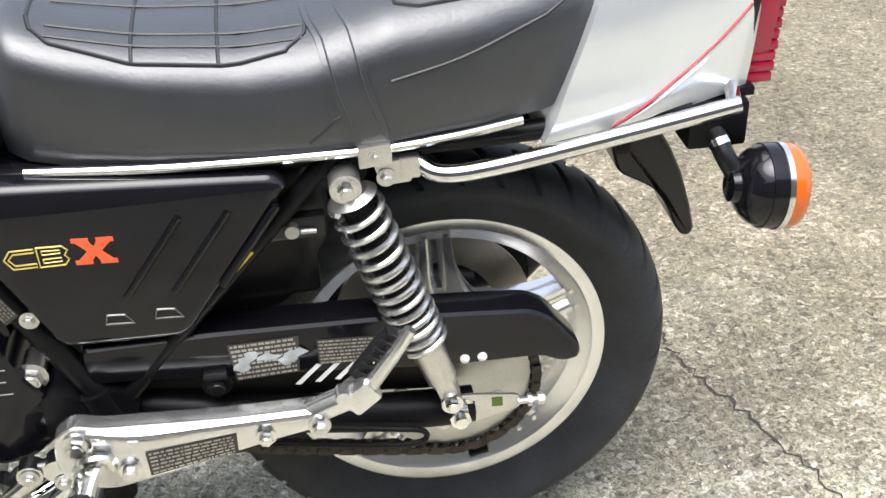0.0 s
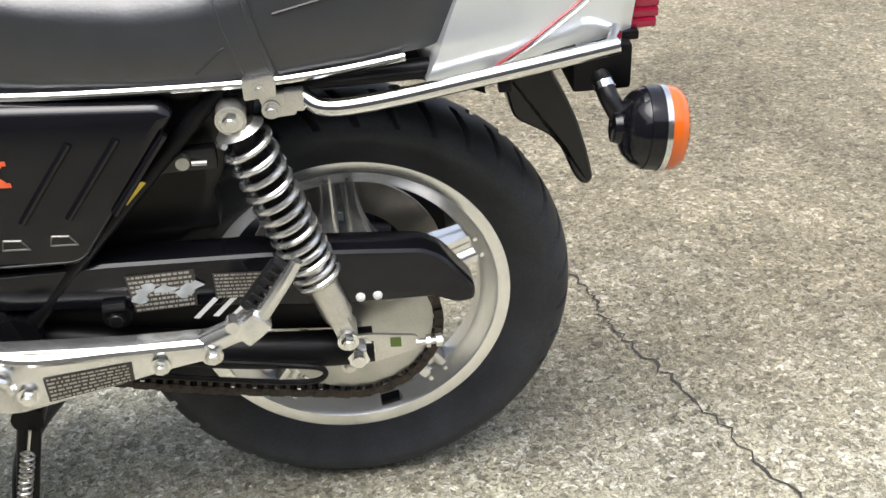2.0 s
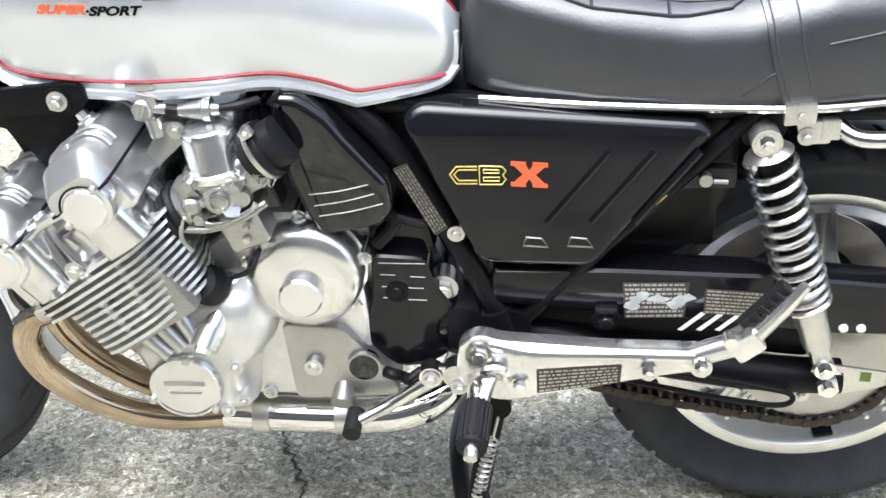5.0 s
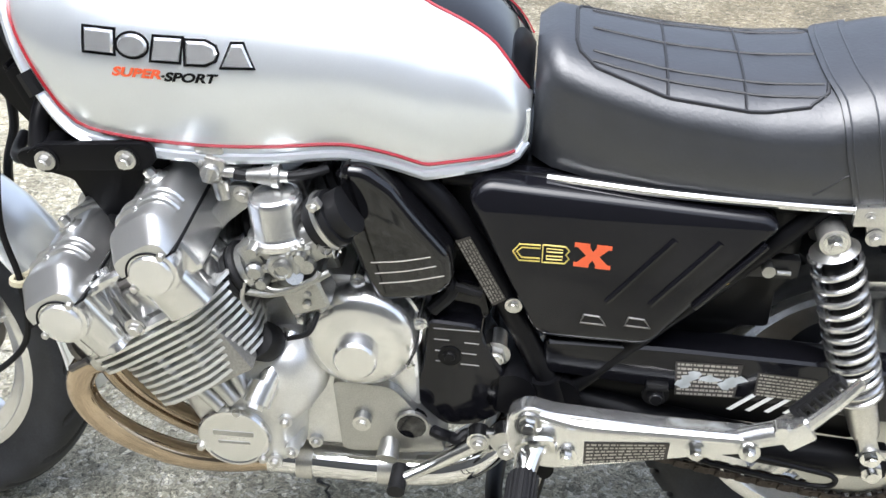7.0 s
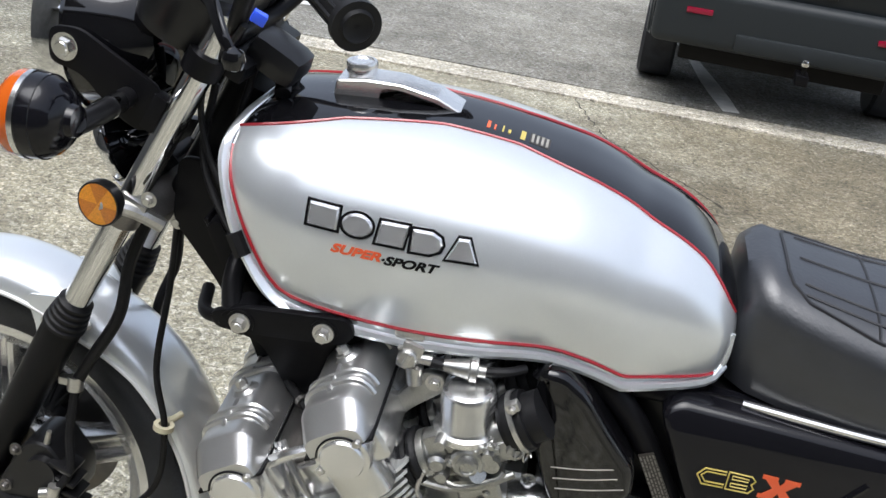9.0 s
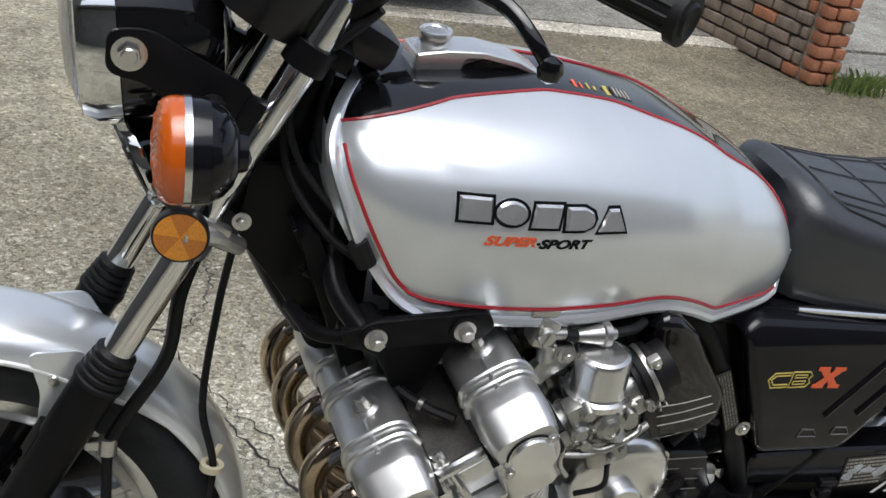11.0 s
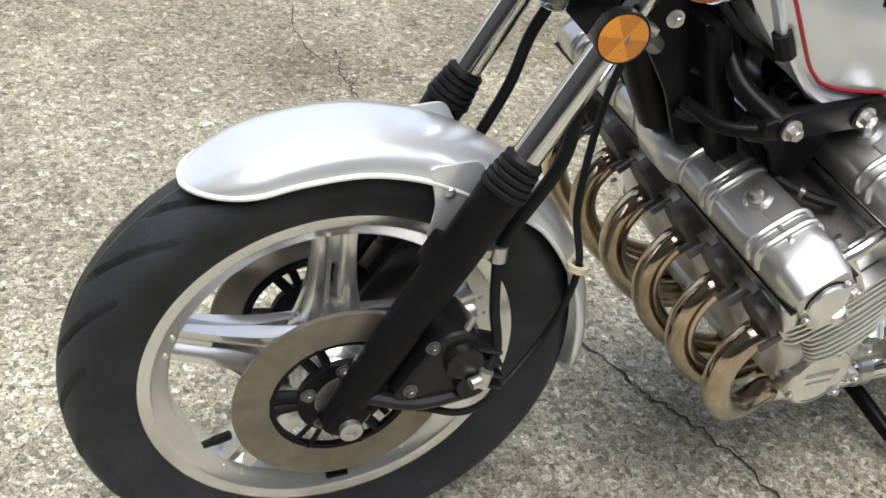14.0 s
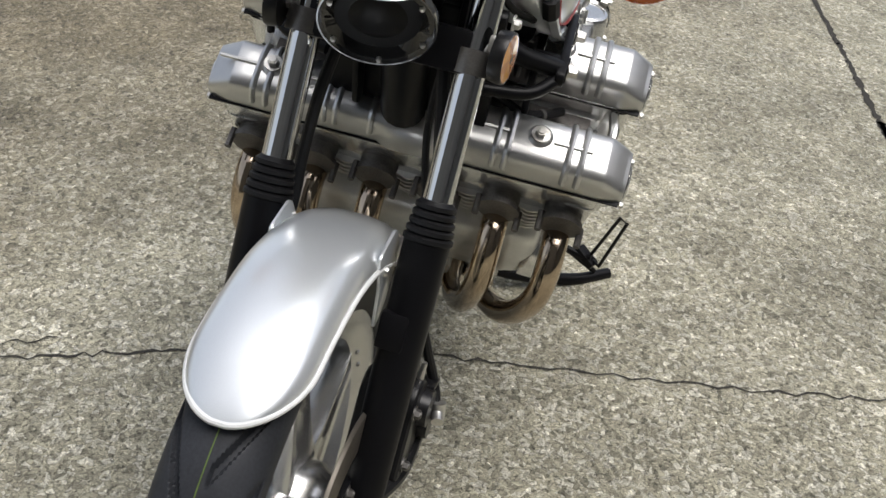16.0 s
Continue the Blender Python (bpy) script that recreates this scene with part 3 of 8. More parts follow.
part("drive_chain", cm, CHAIN, bike, "dark oiled roller chain", whole=True)

# swingarm, chain guard, axle
bm = bmesh.new()
tube(bm, [(-0.50, -0.105, 0.400), (-0.30, -0.125, 0.362), (-0.14, -0.135, 0.336), (-0.03, -0.135, 0.326), (0.022, -0.135, 0.325)], lambda t: 0.027 - 0.002 * t, n=14, flat=0.8)
tube(bm, [(-0.50, 0.105, 0.415), (-0.30, 0.125, 0.375), (0.07, 0.135, 0.318)], 0.032, n=12, flat=0.7)
rod(bm, (-0.50, -0.16, 0.415), (-0.50, 0.16, 0.415), 0.035)
tube(bm, [(-0.33, -0.170, 0.352), (-0.13, -0.170, 0.308), (-0.06, -0.170, 0.300), (-0.05, -0.170, 0.318), (-0.10, -0.170, 0.332), (-0.30, -0.170, 0.372)], 0.004, n=8)
plate(bm, rounded([(-0.46, 0.47), (-0.10, 0.430), (-0.02, 0.408), (-0.02, 0.345), (-0.20, 0.365), (-0.46, 0.40)], 0.012), -0.118, -0.110, 0.002)
part("swingarm", bm, BLACK_SATIN, bike, "black steel swingarm")
bm = bmesh.new()
plate(bm, rounded([(-0.46, 0.508), (-0.30, 0.508), (-0.10, 0.500), (0.02, 0.490), (0.098, 0.482), (0.125, 0.466), (0.166, 0.411), (0.163, 0.391), (0.140, 0.388), (0.111, 0.403), (-0.02, 0.406), (-0.10, 0.416), (-0.25, 0.432), (-0.46, 0.452)], 0.012), -0.152, -0.100, 0.010, 3)
guard = part("chain_guard", bm, BLACK_PAINT, bike, "glossy black chain guard")
bm = bmesh.new()
for x in (0.010, 0.033):
    lathe(bm, [(0.0065, 0), (0.006, 0.003), (0.003, 0.005), (0.0005, 0.0055)], (x, -0.152, 0.418), (0, -1, 0), n=14)
part("rivet", bm, WHITE_TRIM, guard)


def label_plate(name, corners, y, base, bars, mat_bar, seed, parent, rows, label):
    """A printed plate: rows of short plain bars."""
    bm = bmesh.new()
    (x0, z0), (x1, z1), (x2, z2), (x3, z3) = corners
    plate(bm, corners, y, y - 0.0012, 0)
    ob = part(name, bm, base, parent, label)
    rnd = random.Random(seed)
    bm = bmesh.new()
    for r in range(rows):
        v0, v1 = (r + 0.22) / rows, (r + 0.72) / rows
        u = 0.03
        while u < 0.94:
            w = min(rnd.uniform(0.02, 0.09), 0.96 - u)
            q = []
            for uu, vv in ((u, v0), (u + w, v0), (u + w, v1), (u, v1)):
                top = Vector((x0, z0)).lerp(Vector((x1, z1)), uu)
                bot = Vector((x3, z3)).lerp(Vector((x2, z2)), uu)
                p = top.lerp(bot, vv)
                q.append(bm.verts.new((p.x, y - 0.0017, p.y)))
            bm.faces.new(q)
            u += w + rnd.uniform(0.012, 0.024)
    part("print", bm, mat_bar, parent, whole=True)
    return ob


label_plate("label", [(-0.285, 0.489), (-0.197, 0.490), (-0.201, 0.434), (-0.280, 0.432)], -0.1525, LABEL_DARK, None, LABEL_GREY, 3, guard, 8, "worn warning label, its print scratched")
bm = bmesh.new()
rnd = random.Random(8)
for k in range(9):
    x, z = -0.272 + 0.072 * rnd.random(), 0.447 + 0.025 * rnd.random()
    pts = [(x + rnd.uniform(0.006, 0.016) * math.cos(a), z + rnd.uniform(0.004, 0.011) * math.sin(a)) for a in (2 * math.pi * j / 7 for j in range(7))]
    bm.faces.new([bm.verts.new((px, -0.1547 - 0.0001 * k, pz)) for px, pz in pts])
part("scratch", bm, LABEL_WORN, guard, whole=True)
label_plate("label", [(-0.176, 0.480), (-0.096, 0.474), (-0.098, 0.436), (-0.176, 0.441)], -0.1525, LABEL_DARK, None, LABEL_GREY, 4, guard, 7, "dark label with small grey print")
bm = bmesh.new()
for k in range(4):
    x = -0.209 + 0.025 * k
    f = bm.faces.new([bm.verts.new((px, -0.1534, pz)) for px, pz in ((x, 0.414), (x + 0.007, 0.412), (x + 0.037, 0.441), (x + 0.030, 0.443))])
part("stripe", bm, WHITE_TRIM, guard, "slanted white stripes")
bm = bmesh.new()
bolt(bm, (-0.305, -0.150, 0.428), 0.013, 0.012)
box(bm, (-0.305, -0.155, 0.447), (0.030, 0.012, 0.012), 0.003)
part("stopper", bm, BLACK_PLASTIC, guard)
# axle nut and chain adjuster
bm = bmesh.new()
rod(bm, (0, -0.150, 0.325), (0, 0.15, 0.325), 0.010)
rod(bm, (0, -0.146, 0.325), (0, -0.150, 0.325), 0.024, n=28)
rod(bm, (0, -0.150, 0.325), (0, -0.166, 0.325), 0.0165, 0.0155, n=6)
rod(bm, (0, -0.166, 0.325), (0, -0.174, 0.325), 0.009, n=16)
part("axle_nut", bm, POLISHED, bike)
bm = bmesh.new()
plate(bm, rounded([(-0.024, 0.348), (0.01, 0.352), (0.085, 0.340), (0.085, 0.318), (0.01, 0.300), (-0.024, 0.305)], 0.018), -0.148, -0.143, 0.001)
rod(bm, (0.080, -0.148, 0.329), (0.118, -0.148, 0.329), 0.005, n=10)
rod(bm, (0.094, -0.148, 0.329), (0.100, -0.148, 0.329), 0.009, n=6)
rod(bm, (0.108, -0.148, 0.329), (0.116, -0.148, 0.329), 0.009, n=6)
adj = part("chain_adjuster", bm, STEEL, bike)
bm = bmesh.new()
bm.faces.new([bm.verts.new(p) for p in ((0.045, -0.1485, 0.342), (0.060, -0.1485, 0.341), (0.060, -0.1485, 0.325), (0.045, -0.1485, 0.326))])
part("mark", bm, GRASS, adj)

# -- shock absorbers --
def shock(side):
    y = -0.155 * side
    top, low = Vector((-0.122, y * 0.95, 0.700)), Vector((-0.012, y, 0.366))
    d = (low - top).normalized()
    bm = bmesh.new()
    rod(bm, top + d * 0.02, low - d * 0.02, 0.017, n=20)
    rod(bm, low - d * 0.104, low - d * 0.030, 0.0225, 0.020, n=24)
    body = part("shock_absorber", bm, STEEL, bike, "rear shock absorber with a chrome spring")
    bm = rod(bmesh.new(), top + d * 0.024, top + d * 0.225, 0.0195, n=24)
    part("damper_sleeve", bm, BLACK_SATIN, body, "black damper sleeve inside the spring")
    bm = bmesh.new()
    turns, n = 13.0, 390
    s0, s1 = top + d * 0.028, low - d * 0.098
    _, u, v = frame_of(d)
    pts = []
    for k in range(n + 1):
        t = k / n
        a = 2 * math.pi * turns * t
        pts.append(s0.lerp(s1, t * (1.25 - 0.25 * t)) + 0.0295 * (u * math.cos(a) + v * math.sin(a)))
    tube(bm, pts, 0.0045, n=8, steps=1)
    part("spring", bm, SPRING, body, "chrome coil spring")
    bm = bmesh.new()
    rod(bm, top + d * 0.016, top + d * 0.024, 0.022, 0.031, n=32)
    rod(bm, low - d * 0.102, low - d * 0.092, 0.033, 0.027, n=32)
    part("spring_seat", bm, STEEL, body)
    bm = bmesh.new()
    for p in (top, low):
        out = Vector((0, -0.022 * side, 0))
        rod(bm, p - out, p + out, 0.0185 if p is top else 0.014, n=28)
    b = box(bm, low + Vector((0, 0, 0.0)) - d * 0.012, (0.026, 0.034, 0.046), 0.006, (0, -18, 0))
    part("eye", bm, STEEL, body)
    bm = bmesh.new()
    for p in (top, low):
        c = p + Vector((0, -0.022 * side, 0))
        bolt(bm, c, 0.010, 0.010, (0, -side, 0))
    part("nut", bm, POLISHED, body)


shock(1)
shock(-1)

# -- seat --
SEAT = (  # x, half width, low edge, shoulder, top
    (-0.492, 0.088, 0.752, 0.860, 0.890), (-0.470, 0.108, 0.748, 0.872, 0.902), (-0.42, 0.122, 0.742, 0.862, 0.888), (-0.33, 0.138, 0.742, 0.836, 0.872),
    (-0.22, 0.148, 0.742, 0.818, 0.864), (-0.15, 0.150, 0.742, 0.820, 0.868), (-0.06, 0.148, 0.742, 0.846, 0.892), (0.04, 0.141, 0.748, 0.852, 0.900), (0.12, 0.127, 0.752, 0.858, 0.910), (0.215, 0.100, 0.79, 0.870, 0.912), (0.25, 0.08, 0.84, 0.875, 0.89))


def seat_at(x, s, lift=0.0):
    """A place on the seat: s from 0 (low left edge) over the top (0.5) to 1."""
    w, low, sh, top = interp(SEAT, x)
    side = -1 if s < 0.5 else 1
    q = s if s < 0.5 else 1 - s
    zs = low + (sh - low) * 0.80
    if q < 0.16:
        t = q / 0.16
        return Vector((x, side * (w * (0.985 + 0.03 * math.sin(math.pi * t)) + lift), low + (zs - low) * t))
    q = float(np.interp(q, (0.16, 0.25, 0.30, 0.40, 0.50), (0.16, 0.345, 0.385, 0.44, 0.50)))
    a = (q - 0.16) / 0.34 * math.pi / 2
    y, z = w * 0.985 * math.cos(a) ** 0.66, zs + (top - zs) * math.sin(a) ** 0.92
    return Vector((x, side * (y + lift * math.cos(a)), z + lift * math.sin(a)))


def line_on(bm, at, pts, r, lift=0.0, n=6, dense=10):
    path = []
    for (xa, sa), (xb, sb) in zip(pts, pts[1:]):
        path += [at(xa + (xb - xa) * k / dense, sa + (sb - sa) * k / dense, lift) for k in range(dense)]
    path.append(at(*pts[-1], lift))
    return tube(bm, path, r, n=n, steps=1)


bm = bmesh.new()
xs = [-0.492 + 0.742 * k / 60 for k in range(61)]
rings(bm, [[seat_at(x, j / 80) for j in range(81)] for x in xs], close=True)
seat = part("seat", bm, VINYL, bike, "black vinyl dual seat with stitched panels", 60)
bm = bmesh.new()
for s in (0.285, 0.36, 0.50, 0.64, 0.715):
    line_on(bm, seat_at, [(-0.425, s), (-0.15, s)], 0.0022)
for x in (-0.335, -0.243):
    line_on(bm, seat_at, [(x, 0.235), (x, 0.40), (x, 0.60), (x, 0.765)], 0.0022)
line_on(bm, seat_at, [(-0.445, 0.40), (-0.440, 0.31), (-0.42, 0.250), (-0.34, 0.232), (-0.24, 0.232), (-0.17, 0.246), (-0.148, 0.30), (-0.142, 0.42), (-0.142, 0.58), (-0.148, 0.70), (-0.17, 0.754), (-0.34, 0.768), (-0.42, 0.750), (-0.440, 0.69), (-0.445, 0.60), (-0.445, 0.40)], 0.0026)
line_on(bm, seat_at, [(-0.05, 0.42), (-0.045, 0.30), (-0.02, 0.27), (0.10, 0.265), (0.18, 0.28), (0.20, 0.42), (0.20, 0.58), (0.18, 0.72), (0.10, 0.735), (-0.02, 0.73), (-0.045, 0.70), (-0.05, 0.58), (-0.05, 0.42)], 0.0026)
for x in (0.04, 0.12):
    line_on(bm, seat_at, [(x, 0.28), (x, 0.72)], 0.0022)
line_on(bm, seat_at, [(-0.06, 0.145), (0.02, 0.165), (0.12, 0.20), (0.20, 0.25)], 0.002)
line_on(bm, seat_at, [(-0.155, 0.03), (-0.125, 0.09), (-0.095, 0.115)], 0.0015)
part("stitching", bm, SEAM, seat, "dark stitched seams", whole=True)
bm = bmesh.new()
n = 40
left = [seat_at(-0.105 - 0.045 * math.sin(math.pi * min(k, n - k) / n), k / n, 0.0035) for k in range(n + 1)]
right = [seat_at(-0.062 - 0.045 * math.sin(math.pi * min(k, n - k) / n), k / n, 0.0035) for k in range(n + 1)]
lo = [seat_at(-0.105 - 0.045 * math.sin(math.pi * min(k, n - k) / n), k / n, -0.003) for k in range(n + 1)]
ro = [seat_at(-0.062 - 0.045 * math.sin(math.pi * min(k, n - k) / n), k / n, -0.003) for k in range(n + 1)]
rings(bm, [[a, b, d, c] for a, b, c, d in zip(left, right, lo, ro)])
for off in (-0.098, -0.069):
    line_on(bm, lambda x, s, l: seat_at(off - 0.045 * math.sin(math.pi * min(s, 1 - s)), s, 0.0035), [(0, 0.0), (0, 1.0)], 0.0012, dense=40)
part("strap", bm, VINYL, seat, "black vinyl grab strap")
bm = bmesh.new()
tube(bm, [(-0.470, -0.128, 0.744), (-0.30, -0.147, 0.741), (-0.10, -0.152, 0.738), (0.0, -0.149, 0.742), (0.088, -0.140, 0.749)], 0.0056, n=10, flat=1.0)
merge(bm, mirror_y(tube(bmesh.new(), [(-0.470, -0.128, 0.744), (-0.30, -0.147, 0.741), (-0.10, -0.152, 0.738), (0.088, -0.140, 0.749)], 0.0056, n=10)))
part("trim_strip", bm, CHROME, seat, "chrome trim strip")
bm = bmesh.new()
plate(bm, rounded([(-0.104, 0.745), (-0.066, 0.748), (-0.066, 0.722), (-0.104, 0.719)], 0.003), -0.160, -0.150, 0.001)
bolt(bm, (-0.085, -0.160, 0.733), 0.006, 0.005)
plate(bm, rounded([(-0.088, 0.722), (-0.050, 0.724), (-0.044, 0.694), (-0.080, 0.692)], 0.005), -0.156, -0.146, 0.001)
bolt(bm, (-0.074, -0.157, 0.704), 0.008, 0.009)
part("strap_bracket", bm, STEEL, seat, "zinc strap bracket with bolts")

# -- tail --
TAIL = ((0.0, 0.112, 0.140, 0.715, 0.95), (0.25, 0.213, 0.128, 0.722, 0.955), (0.55, 0.298, 0.113, 0.729, 0.945), (0.85, 0.358, 0.098, 0.735, 0.925), (1.0, 0.376, 0.090, 0.738, 0.905))


def tail_at(u, s, lift=0.0):
    """u: 0 at the seat to 1 at the lamp; s: 0 low left, 0.5 top, 1 low right."""
    x, w, low, top = interp(TAIL, u)
    side = -1 if s < 0.5 else 1
    q = s if s < 0.5 else 1 - s
    a = q / 0.5 * math.pi / 2
    c, sn = math.cos(a) ** 0.62, math.sin(a) ** 0.8
    z = low + (top - low) * sn
    shear = (1 - u) * 0.10 * sn + 0.02 * u * sn
    flare = 0.010 * math.exp(-((sn - 0.12) / 0.12) ** 2) * (1 - u)
    return Vector((x + shear, side * (w * c + lift + flare), z))


def tail_spot(x, z):
    """The place on the tail's left side at x and z."""
    u = s = 0.0
    for _ in range(60):
        _, _, low, top = interp(TAIL, u)
        s = 0.5 * math.asin(min(1.0, max(0.0, (z - low) / (top - low)) ** 1.25)) / (math.pi / 2)
        u = min(1.0, max(0.0, u + (x - tail_at(u, s).x) * 2.0))
    return tail_at(u, s, 0.0006)


bm = bmesh.new()
rings(bm, [[tail_at(u / 30, j / 40) for j in range(41)] for u in range(31)], close=True)
tail = part("tail_cowl", bm, SILVER, bike, "silver tail cowl with a red pinstripe", 60)
bm = bmesh.new()
tube(bm, [tail_spot(x, z) for x, z in ((0.1976, 0.7235), (0.225, 0.739), (0.2514, 0.7555), (0.276, 0.771), (0.3009, 0.7865), (0.340, 0.815), (0.372, 0.842))], 0.0019, n=6)
part("pinstripe", bm, RED, tail, "thin red pinstripe")
bm = bmesh.new()
tube(bm, [tail_spot(x, z) for x, z in ((0.213, 0.726), (0.25, 0.747), (0.29, 0.771), (0.315, 0.787))], 0.0012, n=6)
part("pinstripe", bm, SILVER, tail)
bm = box(bmesh.new(), (0.393, 0, 0.793), (0.030, 0.165, 0.118), 0.004, (0, 6, 0))
light = part("tail_light", bm, RED_LENS, bike, "ribbed red tail light")
for k in range(9):
    z = 0.742 + k * 0.0128
    x = 0.374 + 0.014 * k / 8
    part("lens_rib", box(bmesh.new(), (x + 0.018, 0, z), (0.036 + (0.002 if k % 2 else 0.0), 0.176 - 0.004 * k, 0.0122), 0.003), RED_LENS, light)
bm = bmesh.new()
box(bm, (0.372, 0, 0.79), (0.012, 0.182, 0.125), 0.003, (0, 6, 0))
part("lamp_base", bm, BLACK_PLASTIC, light)
# chrome grab rail with clamps
bm = bmesh.new()
tube(bm, [(-0.040, -0.140, 0.715), (-0.012, -0.160, 0.702), (0.05, -0.164, 0.705), (0.18, -0.160, 0.722), (0.345, -0.148, 0.742)], 0.0105, n=16)
merge(bm, mirror_y(tube(bmesh.new(), [(-0.040, -0.140, 0.715), (-0.012, -0.160, 0.702), (0.18, -0.160, 0.722), (0.345, -0.148, 0.742)], 0.0105, n=16)))
tube(bm, [(0.338, -0.148, 0.742), (0.352, -0.10, 0.742), (0.355, 0.0, 0.742), (0.352, 0.10, 0.742), (0.338, 0.148, 0.742)], 0.0095, n=12)
rail = part("grab_rail", bm, CHROME, bike, "chrome grab rail")
bm = bmesh.new()
box(bm, (-0.046, -0.150, 0.712), (0.022, 0.016, 0.026), 0.002)
part("rail_clamp", bm, STEEL, rail)
bm = bmesh.new()
box(bm, (0.205, -0.155, 0.708), (0.016, 0.012, 0.016), 0.002)
rod(bm, (0.205, -0.150, 0.706), (0.205, -0.12, 0.715), 0.005, n=8)
part("rail_stay", bm, BLACK_SATIN, rail)
# rear mudguard with flap
bm = bmesh.new()
loops = []
for k in range(24):
    a = radians(150 - 88 * k / 23)
    r = 0.378 + 0.02 * (k / 23)
    loops.append([(r * math.cos(a) * 1.0 + 0.01, y, 0.325 + (r - 0.05 * (y / 0.085) ** 2) * math.sin(a)) for y in (-0.062, -0.055, -0.03, 0, 0.03, 0.055, 0.062)])
rings(bm, loops, close=False)
bmesh.ops.solidify(bm, geom=bm.faces[:], thickness=0.003)
fender = part("rear_mudguard", bm, BLACK_PLASTIC, bike, "black plastic rear mudguard")
bm = bmesh.new()
plate(bm, rounded([(0.200, 0.700), (0.226, 0.645), (0.238, 0.600), (0.262, 0.586), (0.288, 0.570), (0.306, 0.545), (0.322, 0.505), (0.333, 0.489), (0.344, 0.487), (0.351, 0.497), (0.341, 0.540), (0.326, 0.589), (0.306, 0.634), (0.290, 0.660), (0.290, 0.700)], 0.012), -0.040, 0.040, 0.008, 3)
part("mud_flap", bm, BLACK_PLASTIC, fender)


def turn_signal(c, d, stalk, mirror=False, name="turn_signal", label=""):
    """A round black lamp with an amber lens that looks along d."""
    bm = bmesh.new()
    c, d = Vector(c), Vector(d).normalized()
    k = 0.90 if c.x < 0 else 1.0
    lathe(bm, [(k * r, k * h) for r, h in [(0.010, -0.062), (0.019, -0.061), (0.021, -0.052), (0.034, -0.047), (0.044, -0.038), (0.050, -0.026), (0.0505, -0.0245), (0.052, -0.024), (0.053, -0.012), (0.053, -0.006), (0.050, -0.004)]], c, d, n=40)
    fn = steered if c.x < -0.8 else part
    ob = fn(name, bm, BLACK_PAINT, bike, label)
    bm = lathe(bmesh.new(), [(k * r, k * h) for r, h in [(0.050, -0.007), (0.0545, -0.006), (0.0545, 0.001), (0.050, 0.002), (0.050, -0.007)]], c, d, n=40)
    fn("bezel", bm, POLISHED, ob, "bright ring")
    _, u, v = frame_of(d)
    loops = []
    prof = [(0.048, -0.004), (0.053, 0.0), (0.053, 0.012), (0.051, 0.018)] + [(0.050 * math.cos(q), 0.018 + 0.012 * math.sin(q)) for q in (math.pi / 2 * j / 22 for j in range(1, 22))]
    for j, (r, h) in enumerate(prof):
        wave = 0.0016 * (j % 3 - 1) if j > 3 else 0.0
        loops.append([c + k * d * (h + wave * math.cos(24 * a + math.pi * (j // 3))) + k * r * (u * math.cos(a) + v * math.sin(a)) for a in (2 * math.pi * m / 72 for m in range(72))])
    bm = rings(bmesh.new(), loops)
    fn("lens", bm, AMBER, ob, "ribbed amber lens")
    bm = bmesh.new()
    tube(bm, [c - d * 0.050] + [Vector(p) for p in stalk], lambda t: 0.0135 - 0.001 * t, n=14)
    fn("stalk", bm, BLACK_PLASTIC, ob)
    bm = bmesh.new()
    a, b = Vector(stalk[-2]), Vector(stalk[-1])
    rod(bm, a.lerp(b, 0.35), a.lerp(b, 0.62), 0.0140, n=16)
    fn("collar", bm, CHROME, ob)


for s in (-1, 1):
    turn_signal((0.400, s * 0.160, 0.632), (0.985, s * 0.03, -0.10), [(0.352, s * 0.150, 0.645), (0.340, s * 0.135, 0.668), (0.332, s * 0.112, 0.692)], label="black rear turn signal with an amber lens")
bm = bmesh.new()
box(bm, (0.335, 0, 0.70), (0.075, 0.24, 0.060), 0.006)
box(bm, (0.300, 0, 0.732), (0.17, 0.20, 0.012), 0.003)
part("lamp_bracket", bm, BLACK_SATIN, bike)

